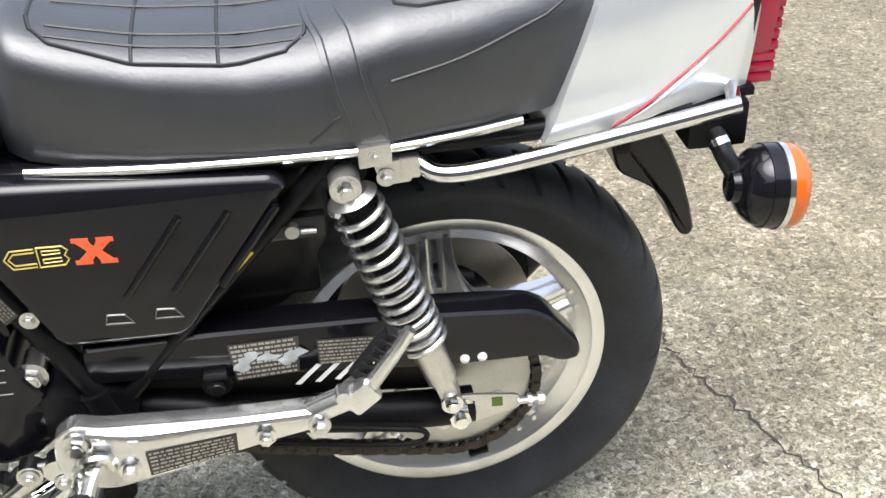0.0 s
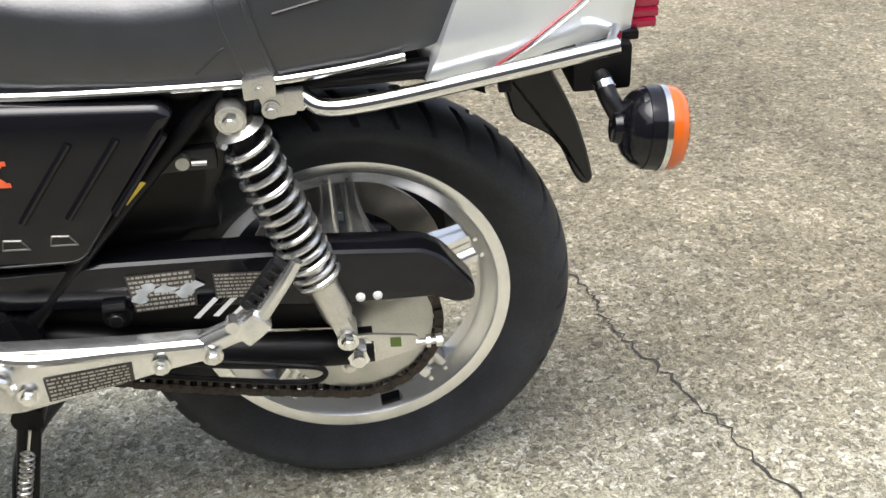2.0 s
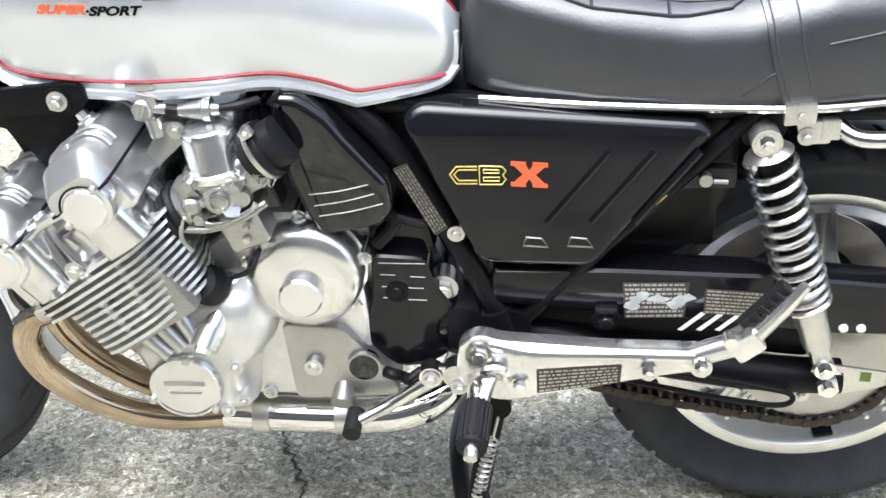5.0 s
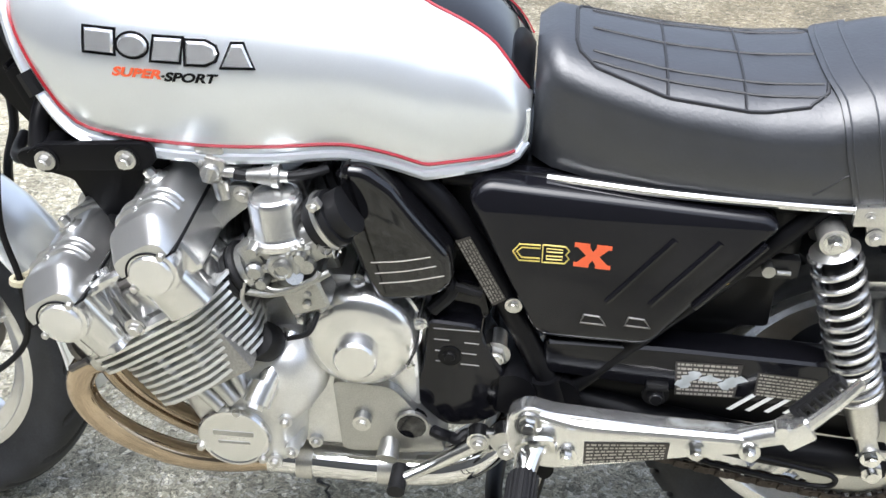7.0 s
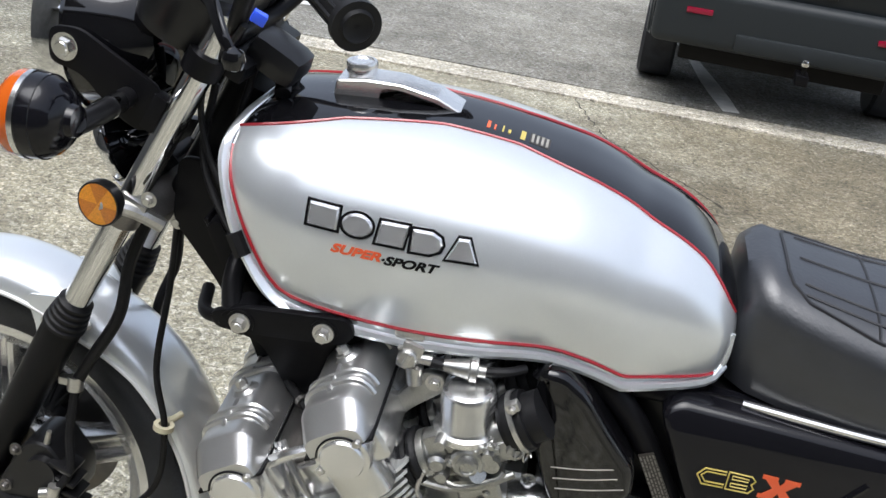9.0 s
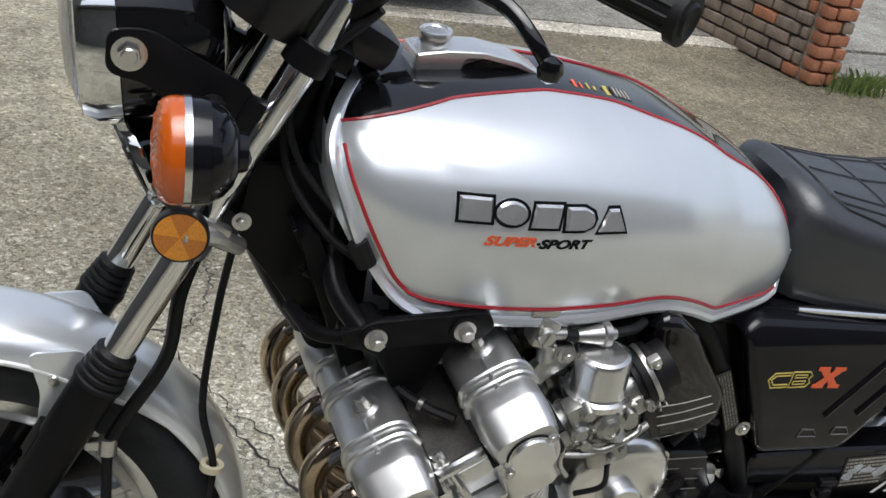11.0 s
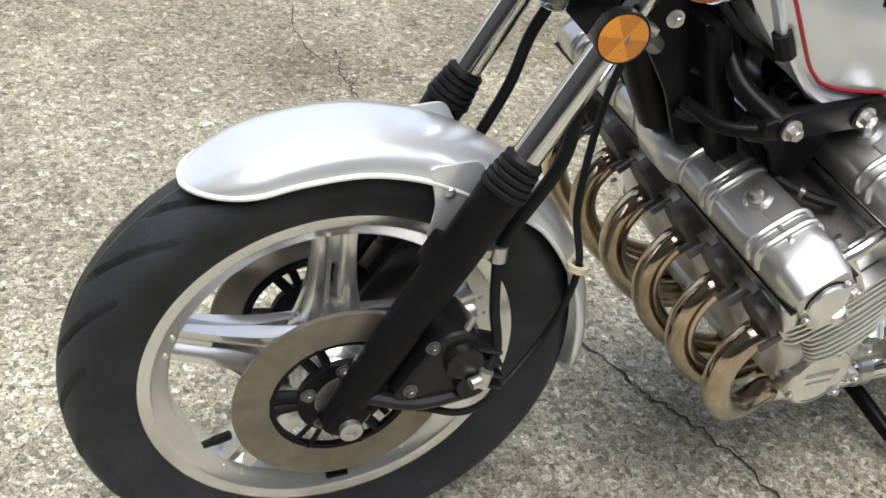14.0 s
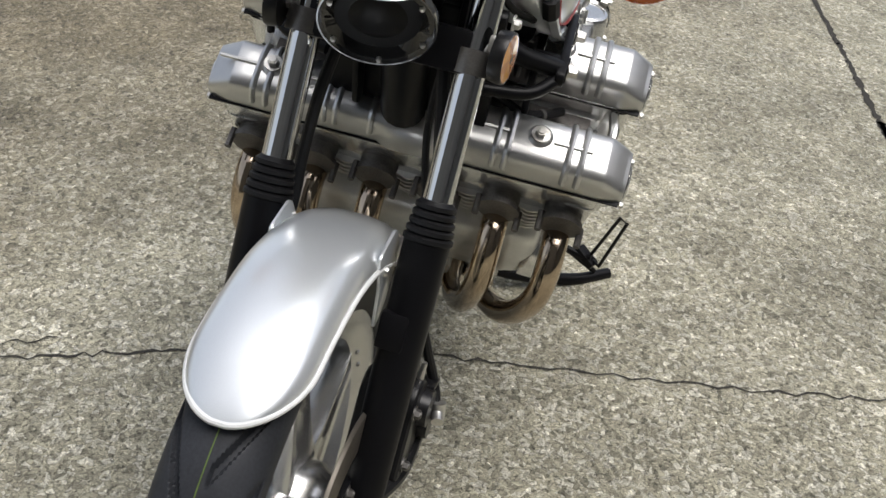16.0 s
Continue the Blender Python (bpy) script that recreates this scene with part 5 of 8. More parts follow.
def cam_cover(b, name_label):
    """A ribbed cover with rounded ends and end plugs."""
    bm = bmesh.new()
    ys = [-0.314, -0.310, -0.306, -0.281, -0.277, -0.26, -0.225, -0.205, -0.195, -0.15, -0.10, -0.055, -0.035, 0.0, 0.035, 0.055, 0.10, 0.15, 0.195, 0.205, 0.225, 0.26, 0.277, 0.281, 0.306, 0.310, 0.314]
    loops = []
    for y in ys:
        h = float(np.interp(abs(y), (0.279, 0.283, 0.306, 0.314), (1.0, 0.96, 0.58, 0.50)))
        w = float(np.interp(abs(y), (0.281, 0.306, 0.314), (1.0, 0.93, 0.84)))
        mid = abs(y) < 0.045
        w, h = 0.0418 * w * (1.18 if mid else 1.0), 0.0462 * h * (1.08 if mid else 1.0)
        ring = []
        for j in range(25):
            a = math.pi * j / 24
            c, s = math.cos(a), math.sin(a)
            ring.append(eng(b + w * math.copysign(abs(c) ** 0.50, c), 0.098 + h * abs(s) ** 0.55, y * 0.925 - 0.022))
        loops.append(ring)
    rings(bm, loops, close=True)
    cover = part("cam_cover", bm, COVER, bike, name_label, 32)
    bm = bmesh.new()
    for y0 in (-0.243, -0.223, -0.135, -0.118, -0.065, 0.065, 0.118, 0.135, 0.223, 0.243):
        ring = []
        for j in range(17):
            a = math.pi * j / 16
            c, s = math.cos(a), math.sin(a)
            ring.append(eng(b + 0.0424 * math.copysign(abs(c) ** 0.50, c), 0.098 + 0.0468 * abs(s) ** 0.55, y0 * 0.925 - 0.022))
        tube(bm, ring[1:-1], 0.0046, n=8, steps=1)
    for y0, y1 in ((-0.258, -0.205), (-0.15, -0.10), (0.10, 0.15), (0.205, 0.258)):
        tube(bm, [eng(b, 0.1452, y0), eng(b, 0.1452, y1)], 0.0030, n=6, steps=1)
    part("rib", bm, COVER, cover)
    bm = bmesh.new()
    for y in (-0.185, 0.0, 0.185):
        c = eng(b + 0.004, 0.140, y)
        lathe(bm, [(0.026, -0.012), (0.022, 0.0), (0.015, 0.006), (0.013, 0.008), (0.002, 0.008)], c, UP, n=24)
    part("boss", bm, COVER, cover)
    bm = bmesh.new()
    for y in (-0.185, 0.0, 0.185):
        c = eng(b + 0.004, 0.148, y)
        rod(bm, c, c + UP * 0.003, 0.0125, n=20)
        bolt(bm, c + UP * 0.002, 0.008, 0.010, UP, False)
    part("cover_bolt", bm, STEEL, cover)
    for s in (-1, 1):
        bm = bmesh.new()
        c = eng(b, 0.085, 0.280 * s - 0.022)
        lathe(bm, [(0.032, -0.03), (0.034, 0.004), (0.032, 0.010), (0.028, 0.011)], c, (0, s, 0), n=36)
        part("cam_end_ring", bm, ALLOY, cover)
        arc = [c + 0.0300 * (BACK * math.cos(a) + UP * math.sin(a)) + Vector((0, 0.0112 * s, 0)) for a in (radians(24 + 132 * j / 14) for j in range(15))]
        part("seal", tube(bmesh.new(), arc, 0.0013, n=6, steps=1), BLACK_SATIN, cover)
        bm = bmesh.new()
        lathe(bm, [(0.0265, 0.002), (0.0265, 0.013), (0.0245, 0.0155), (0.002, 0.0168)], c, (0, s, 0), n=36)
        part("end_plug", bm, RIM_ALLOY, cover, "round alloy end plug")
        bm = bmesh.new()
        for a in (0.5, 3.3):
            q = c + 0.031 * (BACK * math.cos(a) + UP * math.sin(a)) + Vector((0, 0.010 * s, 0))
            bolt(bm, q, 0.0055, 0.005, (0, s, 0), False)
        part("screw", bm, STEEL, cover)
    bm = bmesh.new()
    box(bm, eng(b, 0.0965, -0.022), (0.0880, 0.576, 0.0035), 0.0005, (0, -TILT_Y, 0))
    part("gasket", bm, BLACK_SATIN, cover)


cam_cover(-0.066, "ribbed aluminium exhaust cam cover")
cam_cover(0.080, "ribbed aluminium intake cam cover")

# crankcase
bm = bmesh.new()
case = rounded([(-0.985, 0.440), (-0.90, 0.50), (-0.83, 0.555), (-0.77, 0.60), (-0.66, 0.600), (-0.635, 0.54), (-0.625, 0.43), (-0.625, 0.335), (-0.64, 0.305), (-0.74, 0.300), (-0.80, 0.300), (-0.86, 0.310), (-0.925, 0.345)], 0.03)
plate(bm, case, -0.165, 0.165, 0.012, 3)
plate(bm, rounded([(-0.70, 0.600), (-0.58, 0.57), (-0.53, 0.43), (-0.55, 0.335), (-0.70, 0.31)], 0.03), -0.12, 0.12, 0.01)
plate(bm, rounded([(-0.90, 0.315), (-0.62, 0.305), (-0.66, 0.265), (-0.88, 0.270)], 0.02), -0.10, 0.10, 0.008)
crank = part("crankcase", bm, CASTING, bike, "polished aluminium crankcase")
END = rounded([(-0.955, 0.425), (-0.905, 0.470), (-0.862, 0.492), (-0.805, 0.512), (-0.768, 0.505), (-0.750, 0.455), (-0.754, 0.420), (-0.786, 0.388), (-0.790, 0.305), (-0.860, 0.302), (-0.915, 0.336)], 0.022, 5)
MID = Vector((-0.858, 0.378))
for s in (-1, 1):
    loops = []
    for y, q in ((0.08, 1.05), (0.172, 1.04), (0.182, 1.035), (0.186, 1.01), (0.198, 0.97), (0.212, 0.90), (0.222, 0.80), (0.227, 0.66), (0.228, 0.40)):
        loops.append([(MID.x + (x - MID.x) * q, y * s, MID.y + (z - MID.y) * (q if z < 0.45 else q - 0.06 * (1.05 - q))) for x, z in END])
    part("end_case", rings(bmesh.new(), loops), CASTING, crank, whole=True)
for s in (-1, 1):
    bm = lathe(bmesh.new(), [(0.050, -0.02), (0.051, 0.006), (0.048, 0.011), (0.044, 0.012), (0.042, 0.0105), (0.002, 0.0105)], (-0.872, 0.228 * s, 0.368), (0, s, 0), n=48)
    pc = part("points_cover", bm, ALLOY, crank, "round polished end cover")
    bm = bmesh.new()
    for a in (80, 200, 320):
        a = radians(a)
        bolt(bm, (-0.872 + 0.050 * math.cos(a), 0.238 * s, 0.368 + 0.050 * math.sin(a)), 0.006, 0.006, (0, s, 0), False)
    part("screw", bm, STEEL, pc)
    if s < 0:
        bm = bmesh.new()
        for x, z, w, h in ((-0.872, 0.378, 0.056, 0.008), (-0.872, 0.362, 0.044, 0.004)):
            box(bm, (x, -0.2387, z), (w, 0.0012, h), 0)
        part("cast_mark", bm, ALLOY_DARK, pc)
bm = bmesh.new()
for x0, z0, x1, z1, r in ((-0.925, 0.455, -0.885, 0.420, 0.012), (-0.900, 0.470, -0.865, 0.432, 0.012), (-0.868, 0.480, -0.845, 0.440, 0.010)):
    rod(bm, (x0, -0.222, z0), (x1, -0.232, z1), r, r * 0.9, n=14)
for x, z in ((-0.800, 0.400), (-0.795, 0.345), (-0.775, 0.310), (-0.82, 0.325)):
    rod(bm, (x, -0.16, z), (x, -0.232 if x < -0.79 else -0.172, z), 0.011, 0.010, n=14)
part("case_boss", bm, CASTING, crank)
bm = bmesh.new()
for x, y, z in ((-0.800, -0.232, 0.400), (-0.795, -0.232, 0.345), (-0.775, -0.172, 0.310), (-0.82, -0.232, 0.325), (-0.74, -0.166, 0.59), (-0.665, -0.166, 0.585)):
    bolt(bm, (x, y, z), 0.0065, 0.006, (0, -1, 0), False)
part("case_bolt", bm, STEEL, crank)
for x0, z0, x1, z1 in ((-0.905, 0.452, -0.800, 0.505), (-0.800, 0.470, -0.775, 0.395)):
    part("case_rib", tube(bmesh.new(), [(x0, -0.196, z0), ((x0 + x1) / 2, -0.205, (z0 + z1) / 2), (x1, -0.190, z1)], 0.0045, n=8), CASTING, crank)
# hex plug and breather
bm = bmesh.new()
rod(bm, (-0.795, -0.170, 0.505), (-0.829, -0.236, 0.450), 0.0165, n=18)
rod(bm, (-0.825, -0.225, 0.460), (-0.833, -0.247, 0.442), 0.021, 0.019, n=20)
rod(bm, (-0.833, -0.246, 0.443), (-0.835, -0.252, 0.438), 0.012, 0.011, n=6)
part("oil_union", bm, ALLOY, crank)
bm = bmesh.new()
lathe(bm, [(0.020, -0.02), (0.026, -0.01), (0.027, 0.012), (0.022, 0.022), (0.002, 0.026)], (-0.826, -0.205, 0.515), (-0.2, -0.6, 0.6), n=24)
part("rubber_cap", bm, RUBBER, crank)
# alternator
AC = (-0.703, 0, 0.516)
bm = lathe(bmesh.new(), [(0.079, 0.10), (0.081, 0.140), (0.081, 0.156), (0.078, 0.158), (0.078, 0.176), (0.075, 0.190), (0.069, 0.197), (0.056, 0.202), (0.034, 0.204)], AC, (0, -1, 0), n=64)
alt = part("alternator_cover", bm, ALLOY, crank, "round polished alternator cover")
bm = lathe(bmesh.new(), [(0.029, 0.196), (0.029, 0.217), (0.026, 0.2205), (0.002, 0.2208)], (-0.704, 0, 0.503), (0, -1, 0), n=36)
part("knob", bm, ALLOY, alt)
bm = bmesh.new()
for a in (92, 12, 172, 222, -42):
    a = radians(a)
    c = (AC[0] + 0.080 * math.cos(a), -0.168, AC[2] + 0.080 * math.sin(a))
    rod(bm, (c[0], -0.12, c[2]), c, 0.016, 0.012, n=3)
    rod(bm, (c[0], -0.12, c[2]), (c[0], -0.166, c[2]), 0.011, 0.010, n=14)
    bolt(bm, c, 0.006, 0.005, (0, -1, 0), False)
part("lug", bm, ALLOY, alt)
# lower case details
bm = bmesh.new()
plate(bm, rounded([(-0.745, 0.435), (-0.66, 0.43), (-0.63, 0.39), (-0.60, 0.36), (-0.585, 0.315), (-0.735, 0.305)], 0.015), -0.180, -0.12, 0.006)
rod(bm, (-0.703, -0.170, 0.372), (-0.703, -0.192, 0.372), 0.013, n=18)
rod(bm, (-0.665, -0.160, 0.335), (-0.668, -0.200, 0.315), 0.013, 0.016, n=14)
part("sump_case", bm, ALLOY_DARK, crank)
bm = bmesh.new()
rod(bm, (-0.634, -0.172, 0.370), (-0.634, -0.190, 0.370), 0.0205, n=28)
part("level_window", bm, BLACK_GLOSS, crank)
bm = lathe(bmesh.new(), [(0.0205, 0.182), (0.0235, 0.182), (0.0235, 0.189), (0.0205, 0.189), (0.0205, 0.182)], (-0.634, 0, 0.370), (0, -1, 0), n=36)
part("window_ring", bm, ALLOY_DARK, crank)
bm = bmesh.new()
rnd = random.Random(2)
pts = [(-0.606 + 0.012 * k, -0.178 - 0.006 * (k % 2), 0.346 + 0.010 * rnd.random()) for k in range(8)]
part("switch_wiring", tube(bm, pts, 0.0085, n=10), BLACK_SATIN, crank)
bm = bmesh.new()
bolt(bm, (-0.703, -0.192, 0.372), 0.009, 0.004)
part("screw", bm, STEEL, crank)
# front sprocket cover
bm = bmesh.new()
plate(bm, rounded([(-0.617, 0.535), (-0.545, 0.530), (-0.534, 0.49), (-0.508, 0.449), (-0.512, 0.378), (-0.55, 0.352), (-0.59, 0.348), (-0.622, 0.378), (-0.638, 0.41), (-0.622, 0.455)], 0.015), -0.160, -0.08, 0.008, 3)
plate(bm, rounded([(-0.625, 0.585), (-0.545, 0.585), (-0.53, 0.52), (-0.62, 0.52)], 0.02), -0.135, -0.05, 0.01)
cover = part("sprocket_cover", bm, BLACK_PAINT, bike, "black front sprocket cover with pale ribs")
bm = bmesh.new()
for x0, x1, z in ((-0.607, -0.546, 0.522), (-0.606, -0.586, 0.504), (-0.566, -0.546, 0.501), (-0.605, -0.588, 0.485), (-0.569, -0.549, 0.483), (-0.604, -0.584, 0.467), (-0.570, -0.545, 0.464)):
    tube(bm, [(x0, -0.1602, z), (x1, -0.1600, z - 0.001)], 0.0009, n=6, steps=1)
part("rib", bm, CLAMP, cover)
bm = bmesh.new()
bolt(bm, (-0.585, -0.160, 0.477), 0.011, 0.004)
part("screw", bm, BLACK_SATIN, cover)

# -- carburettors and air box --
for k in range(6):
    y = -0.205 + 0.082 * k
    bm = bmesh.new()
    o = Vector((-0.788, y, 0.664))
    rod(bm, o - BACK * 0.055 + Vector((0, 0, 0.0)), o + BACK * 0.055, 0.024, n=24)
    box(bm, o + Vector((0.004, 0, -0.004)), (0.060, 0.054, 0.046), 0.006, (0, -20, 0))
    rod(bm, o + Vector((0.03, -0.01, 0.03)), o + Vector((0.05, -0.01, 0.055)), 0.008, n=12)
    rod(bm, o + Vector((0.034, -0.024, 0.0)), o + Vector((0.034, -0.036, 0.0)), 0.012, 0.010, n=16)
    rod(bm, o + Vector((0.000, -0.012, -0.035)), o + Vector((0.020, -0.040, -0.010)), 0.012, n=12)
    box(bm, o + Vector((0.002, 0, 0.018)), (0.078, 0.070, 0.010), 0.004, (0, -5, 0))
    rod(bm, o - BACK * 0.058, o - BACK * 0.045, 0.033, n=24)
    box(bm, o + Vector((-0.034, -0.018, 0.004)), (0.022, 0.026, 0.040), 0.005, (0, -33, 0))
    box(bm, o + Vector((0.048, -0.014, 0.020)), (0.034, 0.030, 0.028), 0.008, (0, -33, 0))
    carb = part("carburettor", bm, ALLOY_DARK, bike, "aluminium carburettor with domed cap", whole=True)
    for dx, dz in ((-0.028, 0.02), (0.0, -0.004), (0.03, 0.016), (-0.02, -0.026)):
        bm = bmesh.new()
        rod(bm, o + Vector((dx, -0.025, dz)), o + Vector((dx - 0.002, -0.044, dz)), 0.0085, 0.007, n=12)
        part("fitting", bm, ALLOY_DARK, carb)
    bm = lathe(bmesh.new(), [(0.036, 0.018), (0.041, 0.020), (0.041, 0.028), (0.0355, 0.030), (0.0335, 0.034), (0.0335, 0.074), (0.031, 0.080), (0.026, 0.082), (0.025, 0.0805), (0.002, 0.081)], o, (-0.10, 0, 1), n=48)
    part("cap", bm, ALLOY, carb)
    bm = bmesh.new()
    box(bm, o + Vector((0.026, 0, -0.056)), (0.056, 0.05, 0.048), 0.010, (0, -20, 0), seg=3)
    box(bm, o + Vector((0.018, 0, -0.034)), (0.066, 0.056, 0.008), 0.002, (0, -20, 0))
    rod(bm, o + Vector((0.034, 0, -0.076)), o + Vector((0.040, 0, -0.090)), 0.010, n=12)
    part("float_bowl", bm, ALLOY_DARK, carb)
    bm = bmesh.new()
    for q in (-0.060, -0.072):
        lathe(bm, [(0.028, -0.007), (0.037, -0.005), (0.039, 0.0), (0.037, 0.005), (0.028, 0.007)], o + BACK * q, BACK, n=36)
    rod(bm, o - BACK * 0.05, o - BACK * 0.095, 0.027, n=24)
    for q in (0.062, 0.076):
        lathe(bm, [(0.028, -0.006), (0.036, -0.005), (0.037, 0.0), (0.036, 0.005), (0.028, 0.006)], o + BACK * q + Vector((0, 0, 0.010)), BACK, n=36)
    rod(bm, o + BACK * 0.05 + Vector((0, 0, 0.010)), o + BACK * 0.10 + Vector((0, 0, 0.010)), 0.031, n=28)
    part("rubber_boot", bm, RUBBER, carb)
    if k == 0:
        bm = bmesh.new()
        for q in (0.069,):
            lathe(bm, [(0.036, -0.003), (0.0385, -0.003), (0.0385, 0.003), (0.036, 0.003)], o + BACK * q + Vector((0, 0, 0.010)), BACK, n=36)
        box(bm, o + BACK * 0.069 + Vector((-0.012, -0.022, 0.044)), (0.016, 0.012, 0.012), 0.002, (0, -33, 0))
        bolt(bm, o + BACK * 0.069 + Vector((-0.012, -0.027, 0.044)), 0.005, 0.006, (0, -1, 0), False)
        part("clamp", bm, STEEL, carb)
        bm = bmesh.new()
        tube(bm, [o + Vector((-0.03, -0.036, -0.028)), o + Vector((0.0, -0.044, -0.032)), o + Vector((0.04, -0.040, -0.016)), o + Vector((0.05, -0.034, -0.006))], 0.0035, n=8)
        for dx, dz in ((-0.032, 0.022), (-0.034, -0.022), (0.03, 0.03), (0.034, -0.04)):
            bolt(bm, o + Vector((dx, -0.034, dz)), 0.005, 0.005, (0, -1, 0), False)
        c = o + Vector((0.006, 0, -0.002))
        lathe(bm, [(0.021, 0.026), (0.021, 0.036), (0.018, 0.0385), (0.0135, 0.0385), (0.0130, 0.045), (0.0085, 0.047), (0.0080, 0.044), (0.002, 0.044)], c, (0, -1, 0), n=30)
        for a in (70, 190, 310):
            q = c + Vector((0.0215 * math.cos(radians(a)), -0.034, 0.0215 * math.sin(radians(a))))
            rod(bm, q + Vector((0, 0.008, 0)), q + Vector((0, -0.002, 0)), 0.0075, 0.0065, n=12)
            bolt(bm, q, 0.0042, 0.005, (0, -1, 0), False)
        lathe(bm, [(0.012, 0.024), (0.012, 0.036), (0.008, 0.040), (0.002, 0.040)], o + Vector((-0.030, 0, -0.012)), (0, -1, 0), n=20)
        lathe(bm, [(0.011, 0.024), (0.011, 0.034), (0.006, 0.036), (0.006, 0.033), (0.002, 0.033)], o + Vector((0.050, 0, 0.022)), (0.3, -1, 0.1), n=20)
        tube(bm, [o + Vector((-0.050, -0.030, -0.046)), o + Vector((-0.010, -0.040, -0.040)), o + Vector((0.030, -0.038, -0.026)), o + Vector((0.062, -0.030, -0.008))], 0.0048, n=10)
        part("linkage", bm, ALLOY_DARK, carb)
        part("choke_rod", tube(bmesh.new(), [o + Vector((-0.045, -0.034, -0.030)), o + Vector((-0.048, -0.040, -0.052)), o + Vector((-0.036, -0.044, -0.070))], 0.003, n=8), STEEL, carb)
        part("drain_screw", bolt(bmesh.new(), o + Vector((0.030, -0.025, -0.062)), 0.006, 0.006, (0, -1, 0), False), STEEL, carb)
        part("overflow_tube", tube(bmesh.new(), [o + Vector((0.040, -0.012, -0.085)), o + Vector((0.030, -0.03, -0.105)), o + Vector((0.0, -0.02, -0.125))], 0.0035, n=8), RUBBER, carb)
        part("spring", tube(bmesh.new(), [o + Vector((0.055 + 0.0015 * k, -0.03 + 0.006 * math.cos(k), 0.02 + 0.006 * math.sin(k))) for k in range(16)], 0.0012, n=5, steps=3), STEEL, carb)
        for dx, dz in ((-0.026, 0.022), (0.026, 0.022)):
            part("cap_screw", bolt(bmesh.new(), o + Vector((dx, -0.020, dz)), 0.004, 0.005, (0, 0, 1), False), STEEL, carb)
bm = plate(bmesh.new(), rounded([(-0.852, 0.745), (-0.828, 0.745), (-0.824, 0.722), (-0.862, 0.688), (-0.885, 0.655), (-0.900, 0.668), (-0.880, 0.705)], 0.008), -0.192, -0.180, 0.003)
stay = part("head_stay", bm, ALLOY_DARK, bike, "dull alloy bracket beside the rear cam cover", whole=True)
part("stay_bolt", bolt(bmesh.new(), (-0.838, -0.192, 0.733), 0.008, 0.008), STEEL, stay)
bm = bmesh.new()
plate(bm, rounded([(-0.722, 0.776), (-0.688, 0.775), (-0.655, 0.750), (-0.628, 0.712), (-0.582, 0.655), (-0.578, 0.615), (-0.600, 0.592), (-0.674, 0.579), (-0.690, 0.610), (-0.716, 0.680)], 0.012), -0.190, 0.14, 0.016, 5)
air = part("air_box", bm, BLACK_GLOSS, bike, "glossy black air box cover with three pale lines")
bm = bmesh.new()
for x0, z0, x1, z1 in ((-0.683, 0.642, -0.608, 0.656), (-0.678, 0.626, -0.601, 0.643), (-0.673, 0.611, -0.591, 0.629)):
    tube(bm, [(x0, -0.1902, z0), ((x0 + x1) / 2, -0.1902, (z0 + z1) / 2 - 0.002), (x1, -0.1900, z1)], 0.0008, n=6)
part("line", bm, LABEL_GREY, air)
bm = bmesh.new()
tube(bm, [(-0.60, -0.13, 0.590), (-0.585, -0.145, 0.575), (-0.61, -0.15, 0.545)], 0.010, n=10)
rod(bm, (-0.58, -0.15, 0.585), (-0.545, -0.15, 0.575), 0.006, n=8)
part("breather_hose", bm, RUBBER, bike)

# -- exhaust --
for s in (-1, 1):
    for k, y in enumerate((0.225, 0.135, 0.045)):
        y0 = y * s - 0.020
        e = (0.150 - 0.045 * k) * s
        mixed = lambda t: y0 + (e - y0) * t
        pts = [eng(-0.098, 0.016, y0), (-1.022, y0, 0.508), (-1.052, y0, 0.491), (-1.070, y0, 0.456), (-1.066, mixed(0.03), 0.415), (-1.045, mixed(0.12), 0.374), (-1.008, mixed(0.28), 0.330), (-0.960, mixed(0.50), 0.290), (-0.905, mixed(0.75), 0.264), (-0.855, mixed(0.95), 0.254), (-0.81, e, 0.252)]
        part("header_pipe", tube(bmesh.new(), pts, 0.0190, n=20), BRONZE, bike, "bronze heat-tinted header pipe")
        bm = bmesh.new()
        rod(bm, (-1.022, y0, 0.520), (-1.036, y0, 0.514), 0.029, n=28)
        part("pipe_flange", bm, STEEL, bike)
    bm = bmesh.new()
    tube(bm, [(-0.85, 0.150 * s, 0.258), (-0.70, 0.150 * s, 0.252), (-0.60, 0.148 * s, 0.256), (-0.545, 0.135 * s, 0.272), (-0.515, 0.09 * s, 0.285), (-0.49, 0.05, 0.285)], 0.0265, n=24)
    tube(bm, [(-0.85, 0.095 * s, 0.235), (-0.70, 0.095 * s, 0.228), (-0.60, 0.09 * s, 0.230), (-0.53, 0.05 * s, 0.25)], 0.025, n=20)
    pipe = part("collector_pipe", bm, CHROME, bike, "chrome collector pipe under the engine")
    bm = bmesh.new()
    for x in (-0.795, -0.675):
        lathe(bm, [(0.0265, -0.012), (0.0295, -0.012), (0.0295, 0.012), (0.0265, 0.012)], (x, 0.150 * s, 0.254), (1, 0, 0), n=28)
    part("pipe_clamp", bm, STEEL, pipe)
bm = bmesh.new()
tube(bm, [(-0.49, 0.05, 0.280), (-0.40, 0.14, 0.27), (-0.30, 0.19, 0.26), (-0.10, 0.20, 0.30), (0.05, 0.205, 0.335)], lambda t: 0.03 + 0.032 * min(1, t * 2), n=24)
rod(bm, (0.05, 0.205, 0.335), (0.16, 0.205, 0.345), 0.062, 0.062, n=32)
